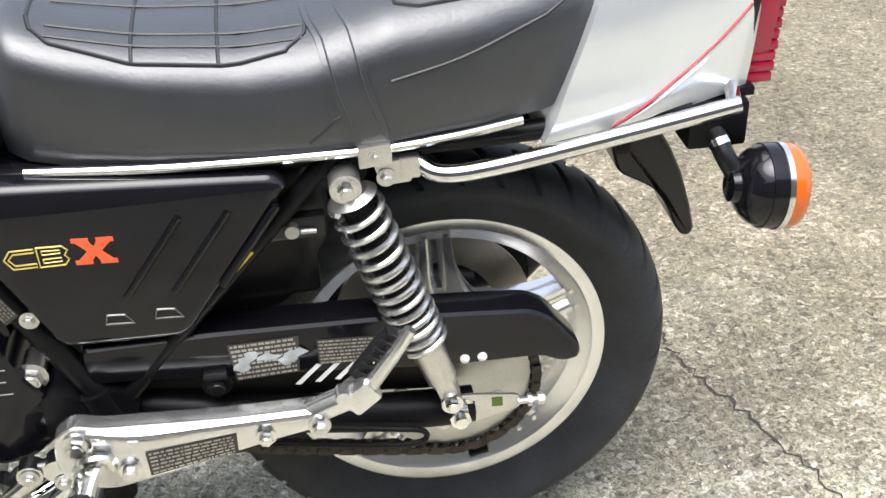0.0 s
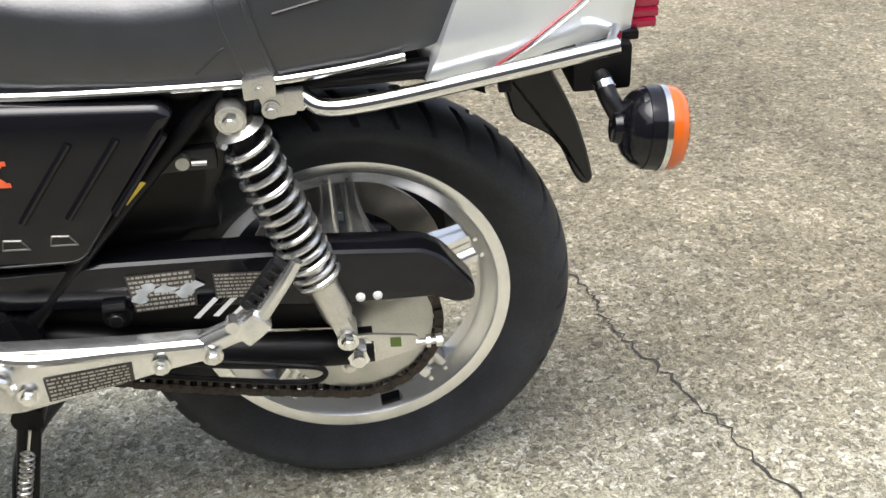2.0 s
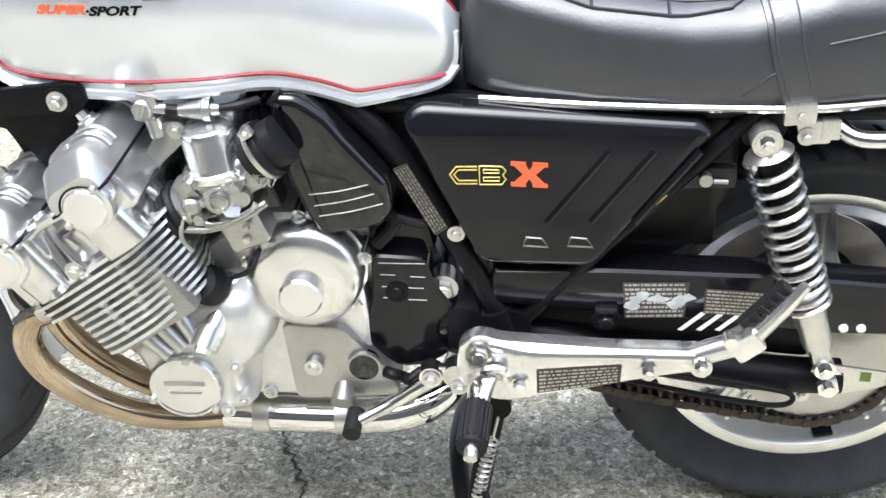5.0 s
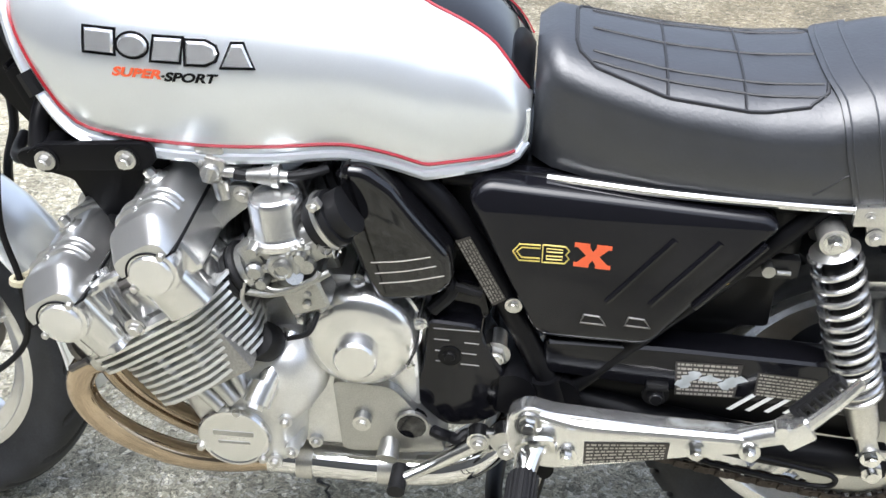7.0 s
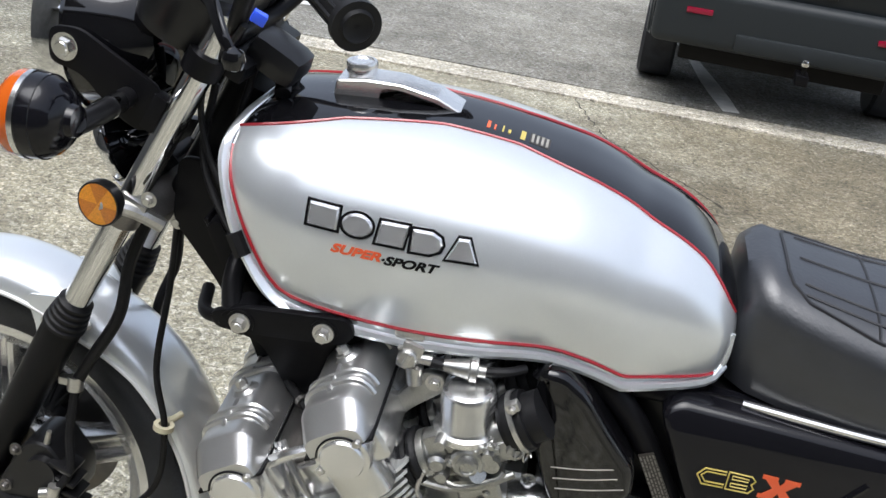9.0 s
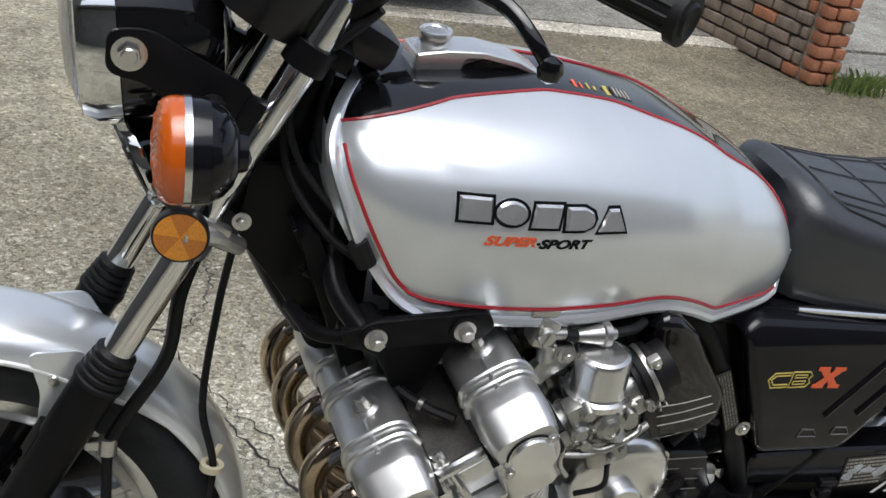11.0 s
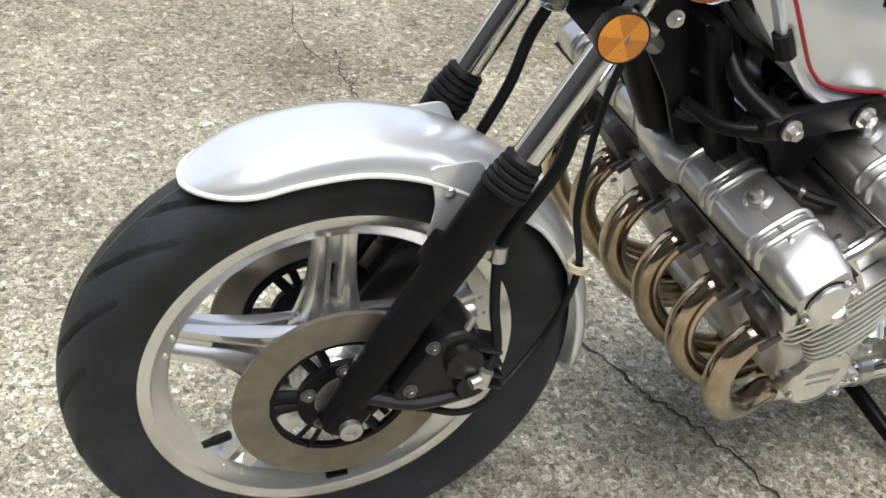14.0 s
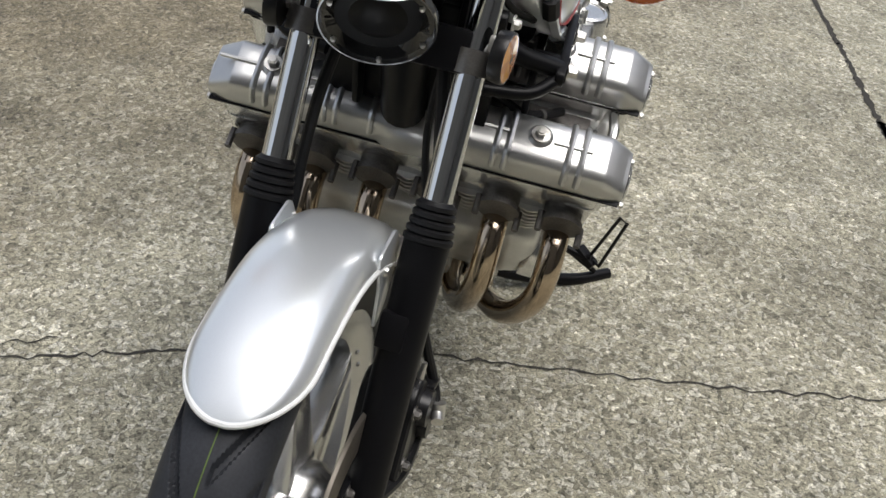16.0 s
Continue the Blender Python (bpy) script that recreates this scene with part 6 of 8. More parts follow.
rod(bm, (0.16, 0.205, 0.345), (0.185, 0.205, 0.347), 0.062, 0.045, n=32)
part("muffler", bm, BLACK_SATIN, bike, "black muffler beyond the rear wheel")

# -- fuel tank --
TANK = (  # x, half width, low edge, top
    (-1.132, 0.100, 0.903, 0.962), (-1.122, 0.128, 0.876, 0.980), (-1.104, 0.150, 0.848, 0.990), (-1.080, 0.165, 0.820, 0.996), (-1.052, 0.176, 0.796, 1.000), (-1.020, 0.185, 0.785, 1.003), (-0.960, 0.193, 0.779, 1.007),
    (-0.880, 0.196, 0.776, 1.007), (-0.800, 0.192, 0.778, 0.999), (-0.735, 0.184, 0.783, 0.986), (-0.700, 0.178, 0.780, 0.978), (-0.660, 0.168, 0.767, 0.964), (-0.625, 0.158, 0.751, 0.948), (-0.615, 0.156, 0.749, 0.944), (-0.570, 0.143, 0.753, 0.926), (-0.530, 0.130, 0.758, 0.898), (-0.508, 0.118, 0.766, 0.871), (-0.495, 0.095, 0.784, 0.846))
TS = np.array([spline([(TANK[i][k], TANK[i][0], 0) for i in range(len(TANK))], 6) for k in (1, 2, 3)])


def tank_at(x, s, lift=0.0):
    """s: 0 low left edge, 0.5 top, 1 low right edge."""
    w, low, top = (float(np.interp(x, TS[k][:, 1], TS[k][:, 0])) for k in range(3))
    side = -1 if s < 0.5 else 1
    q = s if s < 0.5 else 1 - s
    zc = low + 0.40 * (top - low)
    if q < 0.2:
        t = q / 0.2
        y, z, ny, nz = w * (0.93 + 0.07 * math.sin(t * math.pi / 2)), low + (zc - low) * t, 1.0, 0.0
    else:
        a = (q - 0.2) / 0.3 * math.pi / 2
        y, z = w * math.cos(a) ** 0.78, zc + (top - zc) * math.sin(a) ** 0.90
        ny, nz = math.cos(a), math.sin(a)
    return Vector((x, side * (y + lift * ny), z + lift * nz))


def tank_side(x, z):
    """How far out the left side of the tank lies at a height."""
    w, low, top = (float(np.interp(x, TS[k][:, 1], TS[k][:, 0])) for k in range(3))
    zc = low + 0.40 * (top - low)
    if z < zc:
        return -w * (0.93 + 0.07 * math.sin((z - low) / (zc - low) * math.pi / 2))
    a = math.asin(min(1.0, ((z - zc) / (top - zc)) ** (1 / 0.90)))
    return -w * math.cos(a) ** 0.78


bm = bmesh.new()
nx, ns = 96, 240
loops = [[tank_at(-1.132 + 0.637 * i / nx, j / ns) for j in range(ns + 1)] for i in range(nx + 1)]
rows = [[bm.verts.new(p) for p in loop] for loop in loops]


def black_top(x):
    """Where the black panel on the top begins."""
    return float(np.interp(x, (-1.12, -1.08, -1.0, -0.88, -0.79, -0.71, -0.64, -0.545, -0.49), (0.38, 0.40, 0.438, 0.462, 0.462, 0.446, 0.438, 0.403, 0.33)))


for i in range(nx):
    x = -1.132 + 0.637 * (i + 0.5) / nx
    edge = black_top(x)
    for j in range(ns):
        q = (j + 0.5) / ns
        f = bm.faces.new((rows[i][j], rows[i][j + 1], rows[i + 1][j + 1], rows[i + 1][j]))
        f.material_index = 1 if min(q, 1 - q) > edge else 0
    bm.faces.new((rows[i][0], rows[i + 1][0], rows[i + 1][ns], rows[i][ns]))
bm.faces.new(rows[0])
bm.faces.new(rows[-1][::-1])
tank = part("fuel_tank", bm, [SILVER, BLACK_GLOSS], bike, "silver fuel tank with a black top and red pinstripes", 70)
bm = bmesh.new()
xs = [-1.122 + 0.622 * k / 60 for k in range(61)]
for flip in (0, 1):
    q = lambda s: 1 - s if flip else s
    tube(bm, [tank_at(x, q(black_top(x)), 0.0004) for x in xs], 0.0022, n=6, steps=1, flat=1.0)
part("pinstripe", bm, RED, tank, "orange-red line round the black panel")
bm = bmesh.new()
for flip in (0, 1):
    q = lambda s: 1 - s if flip else s
    line = spline([(x, tank_side(x, z) - 0.0006, z) for x, z in ((-1.1225, 0.955), (-1.117, 0.932), (-1.108, 0.910), (-1.093, 0.880), (-1.077, 0.852), (-1.060, 0.826), (-1.042, 0.809))], 5)
    line += [tank_at(x, 0.040, 0.0006) for x in [-1.025 + 0.513 * k / 60 for k in range(61)]]
    line = [Vector((p.x, -p.y if flip else p.y, p.z)) for p in line]
    tube(bm, line, 0.0024, n=6, steps=1)
part("pinstripe", bm, RED, tank, "thin red pinstripe along the lower edge")
bm = bmesh.new()
for flip in (0, 1):
    q = lambda s: 1 - s if flip else s
    side = 1 if flip else -1
    edge = spline([(-1.093, 0.025, 1.004), (-1.124, 0.070, 0.976), (-1.136, 0.108, 0.945), (-1.120, 0.138, 0.897), (-1.097, 0.153, 0.848), (-1.060, 0.168, 0.802), (-1.025, 0.176, 0.782)], 6)
    rings(bm, [[(p.x - 0.004, side * (p.y - 0.004), p.z), (p.x - 0.002, side * (p.y + 0.007), p.z), (p.x + 0.003, side * (p.y + 0.009), p.z), (p.x + 0.010, side * (p.y + 0.001), p.z + 0.004), (p.x + 0.008, side * (p.y - 0.006), p.z + 0.003)] for p in edge])
    tube(bm, [tank_at(x, q(0.0), 0.001) for x in [-1.045 + 0.545 * k / 50 for k in range(51)]], 0.0070, n=8, steps=1)
    tube(bm, [tank_at(-0.502, q(0.0), 0.001), tank_at(-0.499, q(0.1), 0.001), tank_at(-0.499, q(0.25), 0.001)], 0.004, n=8)
part("seam_flange", bm, SILVER, tank, "silver welded seam flange")
bm = bmesh.new()
tube(bm, [(-1.104, -0.152, 0.862), (-1.090, -0.157, 0.836)], 0.0115, n=8, steps=1)
part("rubber_grommet", bm, RUBBER, tank)
# raised chrome emblem of five plain shapes, and the slanted words below it


def shape_on(pts, l0, l1, inset, mat, name, label=""):
    """A raised flat shape on the tank's left side."""
    bm = bmesh.new()
    cx, cz = sum(p[0] for p in pts) / len(pts), sum(p[1] for p in pts) / len(pts)
    rows = []
    for lift, i in ((l0, 0.0), (l1, inset)):
        at = [(cx + (x - cx) * (1 - i), cz + (z - cz) * (1 - i)) for x, z in pts]
        rows.append([(x, tank_side(x, z) - lift, z) for x, z in at])
    return part(name, rings(bm, rows), mat, tank, label, whole=True)


def fine(pts, n=4):
    """An outline with points added along its sides."""
    out = []
    for a, b in zip(pts, pts[1:] + pts[:1]):
        out += [(a[0] + (b[0] - a[0]) * k / n, a[1] + (b[1] - a[1]) * k / n) for k in range(n)]
    return out


round_shape = [(0.5 + 0.5 * math.cos(2 * math.pi * k / 28), 0.5 + 0.5 * math.sin(2 * math.pi * k / 28)) for k in range(28)]
SHAPES = (
    fine([(0, 0), (1, 0), (1, 1), (0, 1)]), round_shape, fine([(0, 0), (0.9, 0), (1, 1), (0.1, 1)]),
    fine([(0, 0), (0.62, 0), (0.92, 0.2), (1, 0.5), (0.92, 0.8), (0.62, 1), (0, 1)], 3), fine([(0, 0), (1, 0), (0.68, 1), (0.32, 1)]))
for k, pts in enumerate(SHAPES):
    xa, za = -1.011 + 0.0408 * k, 0.9085 - 0.0020 * k
    lay = lambda g: [(xa - g + (0.0372 + 2 * g) * u, za - g + (0.0250 + 2 * g) * v) for u, v in pts]
    shape_on(lay(0.0026), -0.001, 0.0010, 0.0, BLACK_GLOSS, "emblem_ground", "black ground of a raised emblem" if k == 0 else "")
    shape_on(lay(0.0), 0.0, 0.0042, 0.16, EMBLEM, "emblem_shape", "plain chrome shape")


def words(text, size, x, z, y, mat, parent, tilt=0.0, shear=0.3, width=None, yaw=0.0):
    """Flat lettering on the left side of the bike."""
    cu = bpy.data.curves.new("lettering", "FONT")
    cu.body, cu.size, cu.shear, cu.extrude, cu.offset = text, size, shear, 0.0006, 0.0006
    tmp = bpy.data.objects.new("lettering", cu)
    me = bpy.data.meshes.new_from_object(tmp)
    bpy.data.objects.remove(tmp)
    have = max(v.co.x for v in me.vertices)
    k = (width / have) if width else 1.0
    me.transform(Matrix.Diagonal((k, 1, 1, 1)))
    me.transform(pose(x, 0, z, 90, 0, 0))
    for v in me.vertices:
        v.co.y = tank_side(v.co.x, v.co.z) - 0.0008 + v.co.y * 0.5
    me.materials.append(mat)
    ob = new("lettering", me)
    ob.parent = parent
    return ob


words("SUPER", 0.0145, -0.979, 0.8835, -0.1945, ORANGE_STRIPE, tank, tilt=-6, width=0.060)
words("\u00b7SPORT", 0.0145, -0.921, 0.8815, -0.1960, BLACK_SATIN, tank, tilt=-6, width=0.070)
# filler cap with a long chrome latch
bm = plate(bmesh.new(), rounded([(-1.028, 0.998), (-1.026, 1.021), (-0.990, 1.027), (-0.945, 1.028), (-0.900, 1.020), (-0.868, 1.006), (-0.856, 0.996), (-0.866, 0.994), (-0.902, 1.009), (-0.945, 1.017), (-0.966, 1.016), (-0.968, 0.998)], 0.004), -0.016, 0.032, 0.004, 3)
cap = part("filler_cap", bm, RIM_ALLOY, tank, "bright filler cap with a long latch", whole=True)
bm = lathe(bmesh.new(), [(0.016, -0.004), (0.019, 0.004), (0.020, 0.013), (0.0185, 0.0165), (0.0150, 0.017), (0.0140, 0.0155), (0.002, 0.0155)], (-0.999, 0.008, 1.026), (-0.08, 0, 1), n=36)
part("lock_cover", bm, RIM_ALLOY, cap)
bm = plate(bmesh.new(), rounded([(-0.967, 0.985), (-0.965, 1.015), (-0.945, 1.016), (-0.902, 1.008), (-0.868, 0.994), (-0.872, 0.980)], 0.006), -0.013, 0.029, 0.004)
box(bm, (-1.000, 0.008, 0.996), (0.085, 0.050, 0.010), 0.003)
part("cap_body", bm, BLACK_GLOSS, cap, whole=True)
part("hinge_pin", rod(bmesh.new(), (-0.872, -0.019, 0.999), (-0.872, 0.035, 0.999), 0.005, n=12), STEEL, cap)
def top_mark(name, x, s, w, d, mat, label=""):
    p = tank_at(x, s, 0.0006)
    lean = math.degrees(math.atan2(tank_at(x - 0.01, s).z - tank_at(x + 0.01, s).z, 0.02))
    return part(name, box(bmesh.new(), p, (w, d, 0.0012), 0, (8, lean, 0)), mat, tank, label)


for x, s, w, d, mat in ((-0.832, 0.484, 0.004, 0.016, ORANGE_STRIPE), (-0.824, 0.482, 0.002, 0.012, ORANGE_STRIPE), (-0.814, 0.483, 0.002, 0.014, GOLD), (-0.806, 0.481, 0.003, 0.008, GOLD)):
    top_mark("warning_mark", x, s, w, d, mat)
top_mark("label", -0.789, 0.482, 0.006, 0.020, GOLD, "small yellow label on the tank top")
top_mark("label", -0.768, 0.482, 0.026, 0.024, LABEL_DARK, "dark small-print label on the tank top")
for k in range(4):
    p = tank_at(-0.777 + 0.006 * k, 0.482, 0.0018)
    part("print", box(bmesh.new(), p, (0.003, 0.019, 0.0008), 0, (8, 9, 0)), LABEL_GREY, tank)
# fuel tap
bm = bmesh.new()
box(bm, (-0.876, -0.168, 0.788), (0.036, 0.040, 0.012), 0.004)
box(bm, (-0.872, -0.180, 0.762), (0.027, 0.030, 0.038), 0.006, (0, 14, 0))
rod(bm, (-0.866, -0.186, 0.748), (-0.862, -0.188, 0.724), 0.0115, 0.0105, n=20)
rod(bm, (-0.862, -0.188, 0.760), (-0.842, -0.188, 0.760), 0.007, n=14)
tap = part("fuel_tap", bm, STEEL, bike, "zinc fuel tap under the tank", whole=True)
bm = lathe(bmesh.new(), [(0.012, 0.0), (0.012, 0.006), (0.010, 0.008), (0.002, 0.008)], (-0.874, -0.194, 0.763), (0, -1, 0), n=24)
box(bm, (-0.874, -0.203, 0.763), (0.007, 0.005, 0.021), 0.002, (0, 20, 0))
part("tap_lever", bm, STEEL, tap, whole=True)
for x, z in ((-0.884, 0.776), (-0.861, 0.750)):
    part("screw", bolt(bmesh.new(), (x, -0.195, z), 0.0035, 0.004, (0, -1, 0), False), STEEL, tap)
bm = tube(bmesh.new(), [(-0.846, -0.190, 0.760), (-0.825, -0.190, 0.758), (-0.800, -0.190, 0.759)], 0.0075, n=10)
part("fuel_hose", bm, RUBBER, tap)
bm = lathe(bmesh.new(), [(0.007, -0.022), (0.013, 0.010), (0.0155, 0.012), (0.0155, 0.020), (0.008, 0.021), (0.007, 0.03)], (-0.810, -0.190, 0.759), (1, 0, 0.03), n=20)
part("fuel_filter", bm, ALLOY_DARK, tap)
part("fuel_hose", tube(bmesh.new(), [(-0.782, -0.190, 0.760), (-0.755, -0.188, 0.764), (-0.735, -0.175, 0.765)], 0.006, n=10), RUBBER, tap)

# -- engine hangers, coils, oil pipes and cables beneath the tank --
for s in (-1, 1):
    bm = bmesh.new()
    plate(bm, rounded([(-1.112, 0.765), (-1.08, 0.772), (-0.94, 0.780), (-0.935, 0.745), (-0.970, 0.732), (-0.995, 0.655), (-1.020, 0.648), (-1.062, 0.718), (-1.108, 0.730)], 0.014), 0.150 * s, 0.160 * s, 0.003)
    plate(bm, rounded([(-1.118, 0.772), (-1.08, 0.786), (-0.95, 0.796), (-0.938, 0.775), (-0.955, 0.758), (-1.075, 0.750), (-1.110, 0.752)], 0.010), 0.182 * s, 0.194 * s, 0.003)
    for x, z in ((-1.079, 0.766), (-0.977, 0.774)):
        rod(bm, (x, 0.15 * s, z), (x, 0.196 * s, z), 0.017, n=20)
    hanger = part("engine_hanger", bm, BLACK_SATIN, bike, "black engine hanger bracket", whole=True)
    part("arm_end", tube(bmesh.new(), [(-1.100, 0.188 * s, 0.762), (-1.135, 0.156 * s, 0.748), (-1.150, 0.10 * s, 0.745)], 0.0085, n=12), BLACK_SATIN, hanger)
    for pts, r in (([(-1.10, 0.04 * s, 0.85), (-1.11, 0.12 * s, 0.79), (-1.09, 0.19 * s, 0.768)], 0.013), ([(-1.08, 0.05 * s, 0.83), (-1.02, 0.14 * s, 0.79), (-0.94, 0.16 * s, 0.775)], 0.013), ([(-1.07, 0.03 * s, 0.86), (-1.02, 0.12 * s, 0.81), (-0.90, 0.15 * s, 0.79)], 0.012)):
        part("frame_rail", tube(bmesh.new(), pts, r, n=12), BLACK_SATIN, bike)
bm = bmesh.new()
for s in (-1, 1):
    bolt(bm, (-1.079, 0.196 * s, 0.766), 0.009, 0.012, (0, s, 0))
    bolt(bm, (-0.977, 0.196 * s, 0.774), 0.009, 0.012, (0, s, 0))
part("hanger_bolt", bm, STEEL, hanger)
bm = bmesh.new()
plate(bm, rounded([(-1.155, 0.84), (-1.135, 0.85), (-1.045, 0.66), (-1.055, 0.645), (-1.075, 0.65)], 0.010), -0.11, 0.11, 0.004)
cooler = part("oil_cooler", bm, BLACK_SATIN, bike, "black finned oil cooler")
for k in range(9):
    c = Vector((-1.150, 0, 0.83)).lerp(Vector((-1.062, 0, 0.66)), k / 8)
    part("fin", box(bmesh.new(), c, (0.030, 0.20, 0.006), 0.001, (0, 62, 0), seg=1), BLACK_SATIN, cooler)
bm = bmesh.new()
rod(bm, (-1.06, -0.12, 0.800), (-1.00, -0.13, 0.79), 0.024, n=20)
rod(bm, (-1.00, 0.12, 0.80), (-1.06, 0.13, 0.79), 0.024, n=20)
part("ignition_coil", bm, BLACK_PLASTIC, bike, "black ignition coil")
bm = bmesh.new()
tube(bm, [(-1.045, -0.09, 0.710), (-1.032, -0.145, 0.672), (-0.998, -0.180, 0.657), (-0.966, -0.206, 0.655)], 0.0065, n=8)
tube(bm, [(-1.03, -0.10, 0.77), (-1.02, -0.12, 0.70), (-0.985, -0.13, 0.67)], 0.0065, n=8)
for y in (-0.05, 0.05, 0.14, 0.22):
    tube(bm, [(-1.0, y * 0.6, 0.79), (-0.985, y, 0.73), (-0.975, y, 0.665)], 0.006, n=8)
leads = part("plug_lead", bm, RUBBER, bike, "black spark plug lead")
bm = bmesh.new()
lathe(bm, [(0.0068, -0.003), (0.0085, -0.003), (0.0085, 0.003), (0.0068, 0.003)], (-1.000, -0.179, 0.6575), (0.75, -0.65, -0.1), n=14)
part("lead_clip", bm, CLAMP, leads)

# steering head gussets and the box between them
for s in (-1, 1):
    bm = plate(bmesh.new(), rounded([(-1.205, 0.905), (-1.212, 0.815), (-1.150, 0.735), (-1.108, 0.655), (-1.070, 0.655), (-1.050, 0.720), (-1.055, 0.800), (-1.075, 0.905)], 0.016), 0.058 * s, 0.066 * s, 0.002)
    part("frame_gusset", bm, BLACK_SATIN, bike, "black pressed frame gusset")
bm = rod(bmesh.new(), (-1.215, 0, 0.80), (-1.125, 0, 1.00), 0.034, n=28)
part("steering_head", bm, BLACK_SATIN, bike)
part("down_tube", tube(bmesh.new(), [(-1.19, 0, 0.83), (-1.13, 0, 0.72), (-1.09, 0, 0.66)], 0.030, n=16), BLACK_SATIN, bike)
for y, z in ((-0.068, 0.77), (-0.068, 0.71)):
    part("cable_clip", tube(bmesh.new(), [(-1.13, y, z), (-1.11, y - 0.012, z - 0.004), (-1.085, y - 0.004, z - 0.01)], 0.006, n=8), RUBBER, bike)

# -- front wheel --
fw = steered("front_wheel", rim_mesh(AXLE, 0.2535, 0.033), RIM_ALLOY, bike, "alloy rim with five pressed spokes")
steered("tyre", tyre_mesh(AXLE, 0.2475, 0.333, 0.054, 19, 0.9, curve=0.35, depth=0.0075, wide=0.12), TYRE, fw, "black road tyre with curved grooves")
for k in range(5):
    steered("spoke", spoke_mesh(AXLE, radians(93 + 72 * k), 0.055, 0.206, 0.046, 0.025, 0.017), RIM_ALLOY, fw)
hub = lathe(bmesh.new(), [(0.02, -0.085), (0.036, -0.085), (0.038, -0.06), (0.055, -0.04), (0.060, 0.0), (0.055, 0.04), (0.038, 0.06), (0.036, 0.085), (0.02, 0.085)], AXLE, (0, 1, 0), n=48)
steered("hub", hub, ALLOY, fw)
bm = bmesh.new()
loops = []
n = 200
for k in range(n + 1):
    a = 2 * math.pi * k / n
    loops.append([(AXLE.x + 0.3338 * math.cos(a), y, AXLE.z + 0.3338 * math.sin(a)) for y in (-0.0007, 0.0007)])
rings(bm, loops, close=False)
steered("moulding_line", bm, GRASS, fw, "thin green line round a new tyre")
for s in (-1, 1):
    d = steered("brake_disc", brake_disc(AXLE, 0.080 * s, 0.138, 0.092), DISC_STEEL, fw, "worn steel brake disc")
    steered("carrier", disc_carrier(AXLE, 0.078 * s, 0.090, 0.058, s, 0.3), BLACK_SATIN, fw, "black disc carrier", whole=True)
    for k in range(12):
        steered("carrier_arm", carrier_arm(AXLE, 0.078 * s, 0.090, 0.058, k, 0.3), BLACK_SATIN, fw)
    steered("disc_bolt", disc_bolts(AXLE, 0.083 * s, 0.046, s), CLAMP, fw)
bm = bmesh.new()
a = radians(-139)
c = AXLE + Vector((0.205 * math.cos(a), -0.012, 0.205 * math.sin(a)))
d = Vector((-math.cos(a), -0.3, -math.sin(a))).normalized()
rod(bm, c, c + d * 0.035, 0.0055, n=10)
rod(bm, c + d * 0.015, c + d * 0.042, 0.0065, n=10)
steered("valve", bm, RUBBER, fw)
a = radians(-82)
bm = box(bmesh.new(), AXLE + Vector((0.204 * math.cos(a), -0.022, 0.204 * math.sin(a))), (0.030, 0.03, 0.006), 0.001, (0, -8, 0))
steered("balance_weight", bm, BLACK_SATIN, fw)

